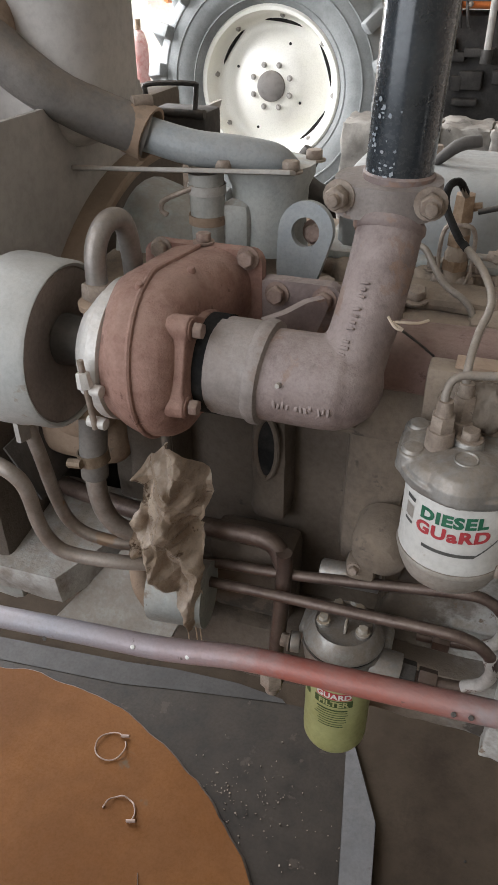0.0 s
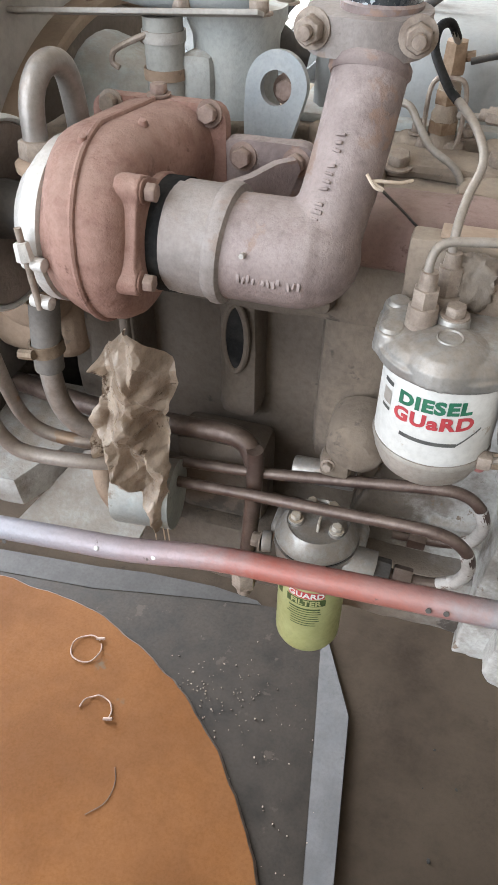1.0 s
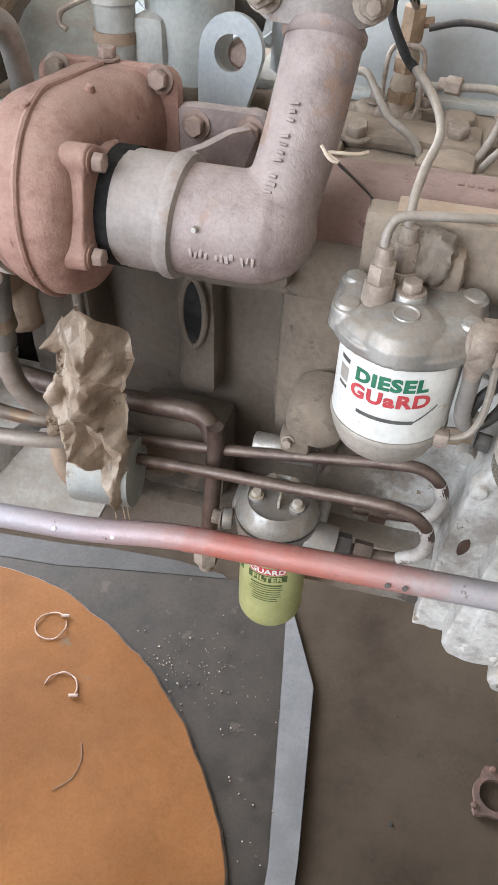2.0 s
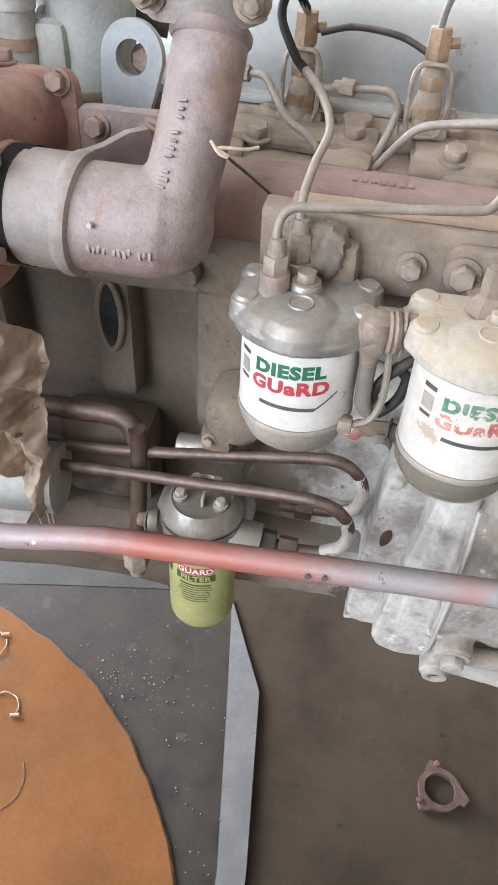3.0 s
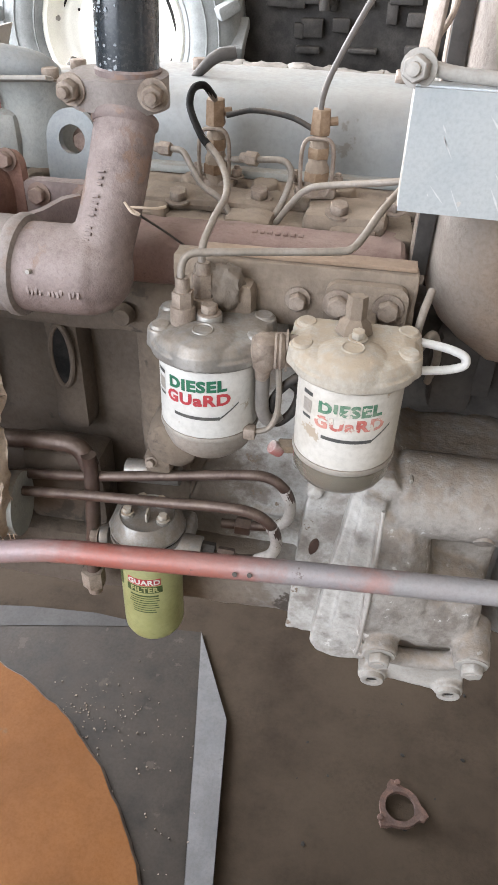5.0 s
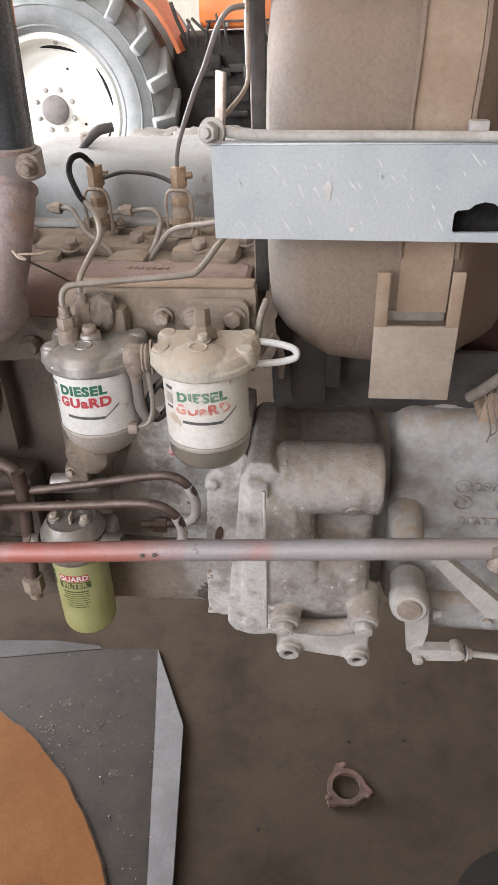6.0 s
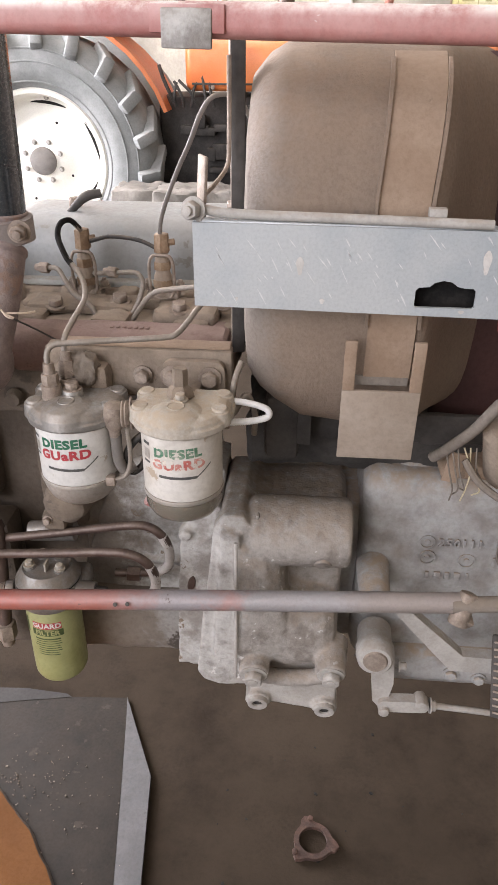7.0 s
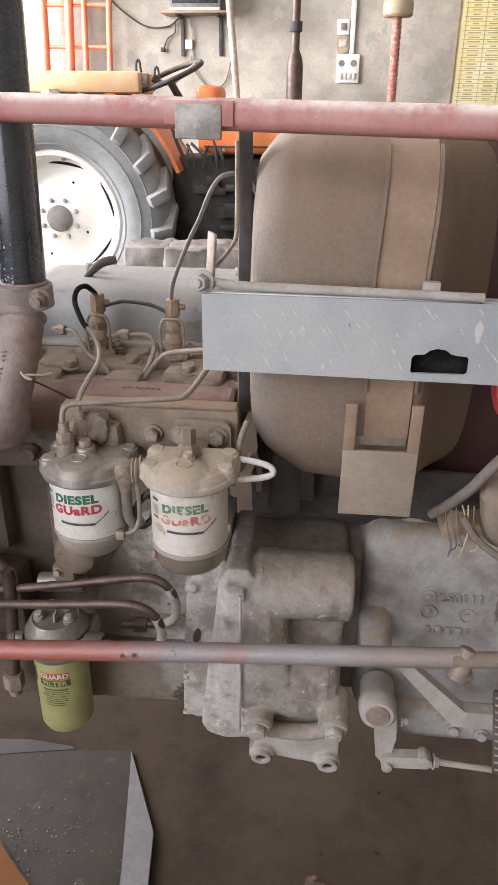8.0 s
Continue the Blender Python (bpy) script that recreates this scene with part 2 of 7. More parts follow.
# Base far darker than concrete, standing in for shade under the engine.
FLOOR = mat("dirty_concrete_darkened_for_shade", (0.01886, 0.01253, 0.008034), (0.03833, 0.02774, 0.01899), 0.95, 0.0, 3.2, 110, 0.5, 0.45, (0.04989, 0.03711, 0.02579), ((0.01643, 0.01143, 0.007666), 0.66, 3.4), gloss=0.15)
WALL = mat("grey_plaster_wall", (0.265, 0.24, 0.20), (0.475, 0.432, 0.36), 0.9, 0.0, 1.5, 40, 0.3, 0.0, (0.3, 0.3, 0.3), ((0.34, 0.318, 0.28), 0.57, 3.6), low=0.32, high=0.66)
RUBBLE = mat("grey_broken_concrete", (0.14, 0.128, 0.112), (0.27, 0.25, 0.222), 0.95, 0.0, 7, 60, 0.6, 0.4, (0.30, 0.27, 0.23), ((0.09, 0.08, 0.07), 0.60, 9))
CEILING = mat("whitewashed_ceiling", (0.55, 0.54, 0.5), (0.62, 0.6, 0.56), 0.9, 0.0, 2, 40, 0.2)
TYRE = mat("dusty_tyre_rubber", (0.19, 0.20, 0.197), (0.28, 0.29, 0.285), 0.8, 0.0, 5, 90, 0.3, 0.4, (0.36, 0.35, 0.33))
RIM = mat("cream_rim_paint", (0.88, 0.86, 0.77), (0.92, 0.90, 0.83), 0.4, 0.0, 4, 120, 0.03, 0.1)
ORANGE = mat("orange_tractor_paint", (0.72, 0.17, 0.035), (0.78, 0.23, 0.06), 0.4, 0.0, 4, 120, 0.05, 0.35, (0.62, 0.45, 0.33))
ORANGE_RED = mat("orange_red_frame_paint", (0.70, 0.19, 0.09), (0.76, 0.26, 0.14), 0.5, 0.0, 8, 120, 0.05, 0.2)
DARK = mat("grimy_dark_metal", (0.035, 0.032, 0.030), (0.075, 0.068, 0.062), 0.7, 0.2, 8, 90, 0.4, 0.5, (0.16, 0.14, 0.12))
SHROUD = mat("dark_grey_dusty_shroud", (0.35, 0.3275, 0.3063), (0.4625, 0.4312, 0.4), 0.7, 0.0, 4, 90, 0.2, 0.4, (0.475, 0.425, 0.375))
BROWNRIM = mat("brown_dusty_opening_rim", (0.26, 0.185, 0.13), (0.33, 0.25, 0.19), 0.9, 0.0, 7, 120, 0.3, 0.3)
CLUTCH = mat("grey_brown_housing", (0.13, 0.11, 0.094), (0.44, 0.43, 0.405), 0.8, 0.0, 24, 130, 0.7, 0.7, (0.285, 0.222, 0.168), ((0.60, 0.585, 0.56), 0.63, 48), bands=((0.2, (0.50, 0.495, 0.475)), (0.325, (0.48, 0.47, 0.445)), (0.36, (0.36, 0.335, 0.305)), (0.55, (0.30, 0.27, 0.24))), low=0.36, high=0.62, band_low=0.35)
GEAR = mat("dusty_blue_grey_gearbox", (0.225, 0.212, 0.20), (0.365, 0.368, 0.362), 0.8, 0.0, 17, 130, 0.5, 0.9, (0.31, 0.235, 0.17), ((0.42, 0.41, 0.39), 0.67, 40), low=0.30, high=0.60)
PALE = mat("pale_grey_brackets", (0.36, 0.34, 0.31), (0.46, 0.44, 0.41), 0.7, 0.1, 18, 200, 0.3, 0.5)
WHITEPLASTIC = mat("white_plastic", (0.70, 0.69, 0.66), (0.76, 0.75, 0.72), 0.45, 0.0, 10, 100, 0.03, 0.1)
YELLOW = mat("yellow_chart_paper", (0.70, 0.61, 0.27), (0.76, 0.70, 0.48), 0.6, 0.0, 1.5, 60, 0.03)
WRAP = mat("red_wrapped_pole", (0.36, 0.12, 0.09), (0.50, 0.29, 0.23), 0.7, 0.0, 40, 120, 0.2)
ROPE = mat("pale_wrapped_pole", (0.52, 0.40, 0.30), (0.66, 0.58, 0.48), 0.8, 0.0, 30, 140, 0.3)
BEIGE = mat("beige_plastic", (0.34, 0.275, 0.175), (0.42, 0.345, 0.23), 0.5, 0.0, 10, 100, 0.05)
REDPAINT = mat("bright_red_paint", (0.50, 0.045, 0.05), (0.55, 0.07, 0.07), 0.4, 0.0, 10, 120, 0.05, 0.2)
WIRE_Y = mat("yellowed_wire", (0.50, 0.42, 0.26), (0.58, 0.50, 0.34), 0.6, 0.0, 30, 200, 0.05)

WHITEALU = mat("whitish_bearing_casting", (0.55, 0.53, 0.50), (0.66, 0.64, 0.61), 0.5, 0.2, 26, 220, 0.3, 0.35, (0.50, 0.43, 0.36), ((0.36, 0.27, 0.21), 0.63, 40))
PALEHOSE = mat("pale_grey_green_hose", (0.30, 0.30, 0.275), (0.37, 0.365, 0.335), 0.7, 0.0, 18, 200, 0.2, 0.4)
HANGER = mat("grey_tan_hanger", (0.285, 0.228, 0.178), (0.345, 0.285, 0.23), 0.75, 0.0, 12, 150, 0.25, 0.4)
TUBE_RUST = mat("dark_rusted_flange", (0.04113, 0.02194, 0.01646), (0.09327, 0.04662, 0.03182), 0.85, 0.0, 40, 220, 0.4, 0.3, (0.07124, 0.04939, 0.0384))
TUBE_S = mat("shiny_grey_brown_steel_pipe", (0.24, 0.195, 0.165), (0.40, 0.355, 0.32), 0.36, 0.4, 16, 220, 0.15, 0.4, (0.33, 0.27, 0.21), ((0.30, 0.20, 0.13), 0.63, 20))
DRUM = mat("pale_painted_compressor", (0.44, 0.455, 0.445), (0.53, 0.54, 0.525), 0.55, 0.0, 10, 200, 0.15, 0.4, (0.46, 0.42, 0.37), ((0.36, 0.33, 0.29), 0.66, 24))
FADED = mat("bleached_cream_orange_paint", (0.74, 0.44, 0.22), (0.80, 0.56, 0.33), 0.5, 0.0, 4, 120, 0.05, 0.3, (0.70, 0.60, 0.48))
FLAKED = mat("whitish_flaking_pipe_paint", (0.46, 0.43, 0.40), (0.58, 0.55, 0.52), 0.6, 0.1, 40, 220, 0.4, 0.3, (0.36, 0.29, 0.23), ((0.16, 0.11, 0.09), 0.56, 60))
CHIP = mat("bare_grey_chip", (0.26, 0.29, 0.32), (0.38, 0.40, 0.42), 0.5, 0.1, 60, 300, 0.1)
OIL = mat("black_oil_stain", (0.006, 0.005, 0.004), (0.012, 0.009, 0.007), 0.6, 0.0, 8, 120, 0.2, gloss=0.3)
MAROON = mat("dark_maroon_sheet", (0.04675, 0.0168, 0.0144), (0.0715, 0.027, 0.0228), 0.6, 0.0, 6, 160, 0.15, 0.4, (0.099, 0.066, 0.054))
TUBE_G = mat("grey_steel_oil_pipe", (0.22, 0.20, 0.185), (0.32, 0.295, 0.275), 0.38, 0.5, 22, 220, 0.15, 0.45)
# Mid tone of the same sheet, for its bent-up back edge.
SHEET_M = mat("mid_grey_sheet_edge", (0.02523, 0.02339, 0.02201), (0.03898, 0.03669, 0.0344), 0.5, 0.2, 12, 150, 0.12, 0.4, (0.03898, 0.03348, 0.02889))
SOFT_SCRATCH = mat("soft_scratch", (0.60, 0.61, 0.61), (0.68, 0.68, 0.67), 0.5, 0.1, 60, 300, 0.1)
BACKPLATE = mat("brown_grey_compressor_plate", (0.1885, 0.147, 0.126), (0.2755, 0.224, 0.196), 0.7, 0.1, 10, 200, 0.3, 0.4)
CHART_INK = mat("faded_chart_print", (0.34, 0.28, 0.12), (0.46, 0.39, 0.20), 0.6, 0.0, 10, 60, 0.0)

GLASS = bpy.data.materials.new("grimy_clear_bowl")
GLASS.use_nodes = True
_g = GLASS.node_tree.nodes["Principled BSDF"]
_g.inputs["Base Color"].default_value = (0.50, 0.46, 0.38, 1)
_g.inputs["Roughness"].default_value = 0.07
_g.inputs["Transmission Weight"].default_value = 0.72

# ---- tools for building ----
V = Vector
PLACE = {}


def frame_z(axis):
    """A turn that takes +z to the axis."""
    return V(axis).normalized().to_track_quat("Z", "Y").to_matrix().to_4x4()


def bevel_new(bm, verts, width, segments=2):
    if width <= 0:
        return
    inside = set(verts)
    edges = [e for e in {e for v in verts for e in v.link_edges} if e.verts[0] in inside and e.verts[1] in inside and len(e.link_faces) == 2 and e.calc_face_angle(0) > 0.6]
    bmesh.ops.bevel(bm, geom=edges, offset=width, segments=segments, profile=0.5, affect="EDGES", clamp_overlap=True)


def add_box(bm, centre, size, bevel=0.002, turn=None, segments=2):
    m = Matrix.Translation(centre) @ (turn or Matrix.Identity(4)) @ Matrix.Diagonal((*size, 1))
    bevel_new(bm, bmesh.ops.create_cube(bm, size=1.0, matrix=m)["verts"], bevel, segments)
    return bm


def add_cyl(bm, p0, p1, r0, r1=None, seg=24, bevel=0.0):
    p0, p1 = V(p0), V(p1)
    m = Matrix.Translation((p0 + p1) / 2) @ frame_z(p1 - p0)
    made = bmesh.ops.create_cone(bm, cap_ends=True, segments=seg, radius1=r0, radius2=r0 if r1 is None else r1, depth=(p1 - p0).length, matrix=m)["verts"]
    if bevel:
        inside = set(made)
        rims = [e for e in {e for v in made for e in v.link_edges} if any(len(f.verts) == seg for f in e.link_faces) and e.verts[0] in inside]
        bmesh.ops.bevel(bm, geom=rims, offset=bevel, segments=2, profile=0.5, affect="EDGES", clamp_overlap=True)
    return bm


def add_lathe(bm, profile, base, axis=(0, 0, 1), seg=36):
    """Turns (radius, height) pairs about an axis through base."""
    m = Matrix.Translation(base) @ frame_z(axis)
    rings = []
    for r, h in profile:
        if r < 1e-5:
            rings.append([bm.verts.new(m @ V((0, 0, h)))])
        else:
            rings.append([bm.verts.new(m @ V((r * math.cos(2 * math.pi * k / seg), r * math.sin(2 * math.pi * k / seg), h))) for k in range(seg)])
    for a, b in zip(rings, rings[1:]):
        for k in range(seg):
            n = (k + 1) % seg
            if len(a) == 1 and len(b) == 1:
                continue
            if len(a) == 1:
                bm.faces.new((a[0], b[k], b[n]))
            elif len(b) == 1:
                bm.faces.new((a[k], a[n], b[0]))
            else:
                bm.faces.new((a[k], a[n], b[n], b[k]))
    return bm


def glide(points, steps=6):
    """A smooth line through the points (Catmull-Rom)."""
    p = [V(q) for q in points]
    p = [p[0] * 2 - p[1], *p, p[-1] * 2 - p[-2]]
    line = []
    for a, b, c, d in zip(p, p[1:], p[2:], p[3:]):
        for k in range(steps):
            t = k / steps
            line.append(0.5 * (2 * b + (c - a) * t + (2 * a - 5 * b + 4 * c - d) * t * t + (3 * b - a - 3 * c + d) * t**3))
    return [*line, p[-2]]


def add_tube(bm, points, r, seg=10, steps=6, smooth=True, ends=None):
    """A round tube along a line; r is one radius or a function of 0 to 1."""
    line = glide(points, steps) if smooth else [V(q) for q in points]
    rings, side = [], None
    for k, q in enumerate(line):
        way = (line[min(k + 1, len(line) - 1)] - line[max(k - 1, 0)]).normalized()
        if side is None:
            side = way.orthogonal().normalized()
        side = (side - way * side.dot(way)).normalized()
        up = way.cross(side)
        rad = r(k / (len(line) - 1)) if callable(r) else r
        rings.append([bm.verts.new(q + rad * (math.cos(2 * math.pi * s / seg) * side + math.sin(2 * math.pi * s / seg) * up)) for s in range(seg)])
    for a, b in zip(rings, rings[1:]):
        for s in range(seg):
            bm.faces.new((a[s], a[(s + 1) % seg], b[(s + 1) % seg], b[s]))
    bm.faces.new(rings[0][::-1])
    bm.faces.new(rings[-1])
    return bm


def add_loft(bm, rings, closed_ends=True):
    """Skins rings of equally many points."""
    made = [[bm.verts.new(q) for q in ring] for ring in rings]
    n = len(made[0])
    for a, b in zip(made, made[1:]):
        for s in range(n):
            bm.faces.new((a[s], a[(s + 1) % n], b[(s + 1) % n], b[s]))
    if closed_ends:
        bm.faces.new(made[0][::-1])
        bm.faces.new(made[-1])
    return bm


def add_slab(bm, outline, thick, m, bevel=0.0):
    """A flat plate: an outline in x and y, drawn out along z, laid by the pose m."""
    low = [bm.verts.new(m @ V((x, y, 0))) for x, y in outline]
    high = [bm.verts.new(m @ V((x, y, thick))) for x, y in outline]
    n = len(outline)
    bm.faces.new(low[::-1])
    bm.faces.new(high)
    for k in range(n):
        bm.faces.new((low[k], low[(k + 1) % n], high[(k + 1) % n], high[k]))
    bevel_new(bm, [*low, *high], bevel)
    return bm


def add_holed(bm, outer, inner, thick, m):
    """A plate with a hole: two outlines of equally many points."""
    sets = [[bm.verts.new(m @ V((x, y, z))) for x, y in line] for line, z in ((outer, 0), (inner, 0), (inner, thick), (outer, thick))]
    n = len(outer)
    for a, b in zip(sets, [*sets[1:], sets[0]]):
        for k in range(n):
            bm.faces.new((a[k], a[(k + 1) % n], b[(k + 1) % n], b[k]))
    return bm


def add_bolt(bm, at, way, r=0.009, h=0.008, washer=True, stud=0.0):
    at, way = V(at), V(way).normalized()
    turn = frame_z(way)
    if washer:
        add_cyl(bm, at, at + way * 0.002, r * 1.35, seg=18)
    m = Matrix.Translation(at + way * (0.002 + h / 2)) @ turn
    made = bmesh.ops.create_cone(bm, cap_ends=True, segments=6, radius1=r, radius2=r * 0.97, depth=h, matrix=m)["verts"]
    bevel_new(bm, made, r * 0.10, 1)
    if stud:
        add_cyl(bm, at, at + way * (h + stud), r * 0.5, seg=12, bevel=0.0008)
    return bm


def rough_up(bm, amount, scale=30.0, fine=0.0):
    """Uneven, cast or beaten surfaces: moves points along their normals."""
    bm.normal_update()
    for v in bm.verts:
        v.co += v.normal * amount * (noise.noise(v.co * scale) + fine * noise.noise(v.co * scale * 4))
    return bm


def cut_up(bm, length):
    """Divides the long edges, so that a surface can be uneven."""
    for _ in range(5):
        long = [e for e in bm.edges if e.calc_length() > length]
        if not long:
            break
        bmesh.ops.subdivide_edges(bm, edges=long, cuts=1, use_grid_fill=True)
    return bm


def B():
    return bmesh.new()


def mesh_object(name, bm, material, angle=38):
    bmesh.ops.recalc_face_normals(bm, faces=bm.faces)
    lo = V([min(v.co[k] for v in bm.verts) for k in range(3)])
    hi = V([max(v.co[k] for v in bm.verts) for k in range(3)])
    mid = (lo + hi) / 2
    bmesh.ops.translate(bm, verts=bm.verts, vec=-mid)
    data = bpy.data.meshes.new(name)
    bm.to_mesh(data)
    bm.free()
    data.polygons.foreach_set("use_smooth", [True] * len(data.polygons))
    data.set_sharp_from_angle(angle=radians(angle))
    data.materials.append(material)
    ob = new(name, data)
    return ob, mid


def cast(ob, voxel, rounds, wave=0.0, wave_size=0.02):
    """Melts the shapes of a part into one casting with soft inner corners and a slightly uneven skin."""
    melt = ob.modifiers.new("melt", "REMESH")
    melt.mode, melt.voxel_size, melt.use_smooth_shade = "VOXEL", voxel, True
    if rounds:
        soft = ob.modifiers.new("soft", "SMOOTH")
        soft.factor, soft.iterations = 0.5, rounds
    if wave:
        tex = bpy.data.textures.new("uneven", "CLOUDS")
        tex.noise_scale, tex.noise_depth = wave_size, 3
        skin = ob.modifiers.new("skin", "DISPLACE")
        skin.texture, skin.strength, skin.mid_level, skin.texture_coords = tex, wave, 0.5, "LOCAL"
    return ob


def thing(name, at, label, category, group="", kind=""):
    """An Empty at the base of a thing that has parts."""
    ob = new(name)
    ob.location = at
    ob.empty_display_size = 0.02
    PLACE[ob.name] = V(at)
    return tagged(ob, label, category, group, kind)


def part(name, bm, material, parent, label="", angle=38):
    """One mesh under a thing or under a part, built in world places."""
    ob, mid = mesh_object(name, bm, material, angle)
    ob.parent = parent
    ob.location = mid - PLACE[parent.name]
    PLACE[ob.name] = mid
    if label:
        tagged(ob, label)
    return ob


def single(name, bm, material, label, category, group="", kind="", angle=38):
    """A thing that is one mesh."""
    ob, mid = mesh_object(name, bm, material, angle)
    ob.location = mid
    PLACE[ob.name] = mid
    return tagged(ob, label, category, group, kind)


def letters(text, size, depth, bold=0.0, space=1.0):
    """The built-in font as a bmesh: flat in x and y, middle at the origin, drawn out along z."""
    curve = bpy.data.curves.new("letters", "FONT")
    curve.body, curve.size, curve.extrude, curve.offset, curve.space_character = text, size, depth / 2, bold, space
    curve.align_x, curve.align_y, curve.resolution_u = "CENTER", "CENTER", 3
    ob = bpy.data.objects.new("letters", curve)
    scene.collection.objects.link(ob)
    data = bpy.data.meshes.new_from_object(ob)
    bm = bmesh.new()
    bm.from_mesh(data)
    bpy.data.objects.remove(ob)
    bpy.data.curves.remove(curve)
    bpy.data.meshes.remove(data)
    return bm


def onto_can(bm, axis, r, turn, z, lift=0.0004, tilt=0.0):
    """Bends something flat round an upright can; turn: degrees from -y towards +x."""
    for v in bm.verts:
        a = radians(turn) + v.co.x / r
        rad = r + lift + v.co.z
        v.co = V((axis[0] + rad * math.sin(a), axis[1] - rad * math.cos(a), z + v.co.y + tilt * v.co.x))
    return bm


def flat_bar(wide, high, cuts=10):
    bm = bmesh.new()
    for k in range(cuts):
        x0, x1 = -wide / 2 + wide * k / cuts, -wide / 2 + wide * (k + 1) / cuts
        q = [bm.verts.new(p) for p in ((x0, -high / 2, 0), (x1, -high / 2, 0), (x1, high / 2, 0), (x0, high / 2, 0))]
        bm.faces.new(q)
    bmesh.ops.remove_doubles(bm, verts=bm.verts, dist=1e-6)
    return bm


def round_outline(w, h, r, n=6, cx=0.0, cy=0.0):
    out = []
    for sx, sy, a0 in ((1, 1, 0), (-1, 1, 90), (-1, -1, 180), (1, -1, 270)):
        for k in range(n + 1):
            a = radians(a0 + 90 * k / n)
            out.append((cx + sx * (w / 2 - r) + r * math.cos(a), cy + sy * (h / 2 - r) + r * math.sin(a)))
    return out


def add_cut_plate(bm, outline, hole, thick, m):
    """A flat plate of any outline with one hole of any outline."""
    edges = []
    for line in (outline, hole):
        vs = [bm.verts.new(m @ V((x, y, 0))) for x, y in line]
        edges += [bm.edges.new((vs[k], vs[(k + 1) % len(vs)])) for k in range(len(vs))]
    made = bmesh.ops.triangle_fill(bm, use_beauty=True, use_dissolve=False, edges=edges)
    bmesh.ops.recalc_face_normals(bm, faces=bm.faces)
    bmesh.ops.solidify(bm, geom=bm.faces[:], thickness=thick)
    return bm


FRONT = Matrix(((1, 0, 0, 0), (0, 0, -1, 0), (0, 1, 0, 0), (0, 0, 0, 1)))
"""Lays a drawing in x and y upright, its face towards -y."""


def upright(x, y, z):
    return Matrix.Translation((x, y, z)) @ FRONT


def moved(bm, m):
    bmesh.ops.transform(bm, matrix=m, verts=bm.verts)
    return bm

# ---- the workshop ----
def wall_with_opening(name, a, b, thick, high, gap, sill, top, label):
    """A straight wall from a to b with one wide opening, given by its stretch along the wall and its heights."""
    a, b = V((*a, 0)), V((*b, 0))
    way, long = (b - a).normalized(), (b - a).length
    turn = way.to_track_quat("X", "Z").to_matrix().to_4x4()
    bm = B()

    def piece(s0, s1, z0, z1):
        mid = a + way * (s0 + s1) / 2
        add_box(bm, (mid.x, mid.y, (z0 + z1) / 2), (s1 - s0, thick, z1 - z0), 0, turn)

    if gap:
        piece(0, gap[0], 0, high)
        piece(gap[1], long, 0, high)
        piece(gap[0], gap[1], 0, sill)
        piece(gap[0], gap[1], top, high)
    else:
        piece(0, long, 0, high)
    return single(name, bm, WALL, label, "wall", kind="structure")


def ground():
    """The workshop floor and the yard beyond it, one sheet to the horizon."""
    bm = B()
    step, near = 0.08, 16
    xs = [-600, -100, -20, -8, *[-1.5 + k * step for k in range(int(4.0 / step))], 8, 20, 100, 600]
    ys = [-600, -100, -20, -6, *[-0.5 + k * step for k in range(int(3.0 / step))], 4, 8, 20, 100, 600]
    grid = [[bm.verts.new((x, y, 0.0015 * noise.noise(V((x * 3, y * 3, 0))) if -1.4 < x < 2.4 and -0.4 < y < 2.4 else 0.0)) for x in xs] for y in ys]
    for r0, r1 in zip(grid, grid[1:]):
        for k in range(len(xs) - 1):
            bm.faces.new((r0[k], r0[k + 1], r1[k + 1], r1[k]))
    return single("floor", bm, FLOOR, "dirty brown-grey oil-stained concrete workshop floor, darkened for shade under the engine", "floor", kind="structure")


ground()
wall_with_opening("wall_north", (-6.1, 7.7), (6.1, 7.7), 0.2, 6.0, None, 0, 0, "grey unpainted cement plaster wall")
wall_with_opening("wall_south", (-6.1, -3.3), (6.1, -3.3), 0.2, 6.0, (0.4, 5.8), 0.02, 5.1, "plastered wall with a tall open gateway")
wall_with_opening("wall_west", (-6.1, -3.2), (-6.1, 7.6), 0.2, 6.0, (4.6, 10.0), 0.02, 5.1, "plastered wall with a tall open gateway")
wall_with_opening("wall_east", (6.1, -3.2), (6.1, 7.6), 0.2, 6.0, None, 0, 0, "plain plastered side wall")
single("ceiling", add_box(B(), (0, 2.2, 6.1), (12.4, 11.3, 0.2), 0), CEILING, "plain pale workshop ceiling", "ceiling", kind="structure")

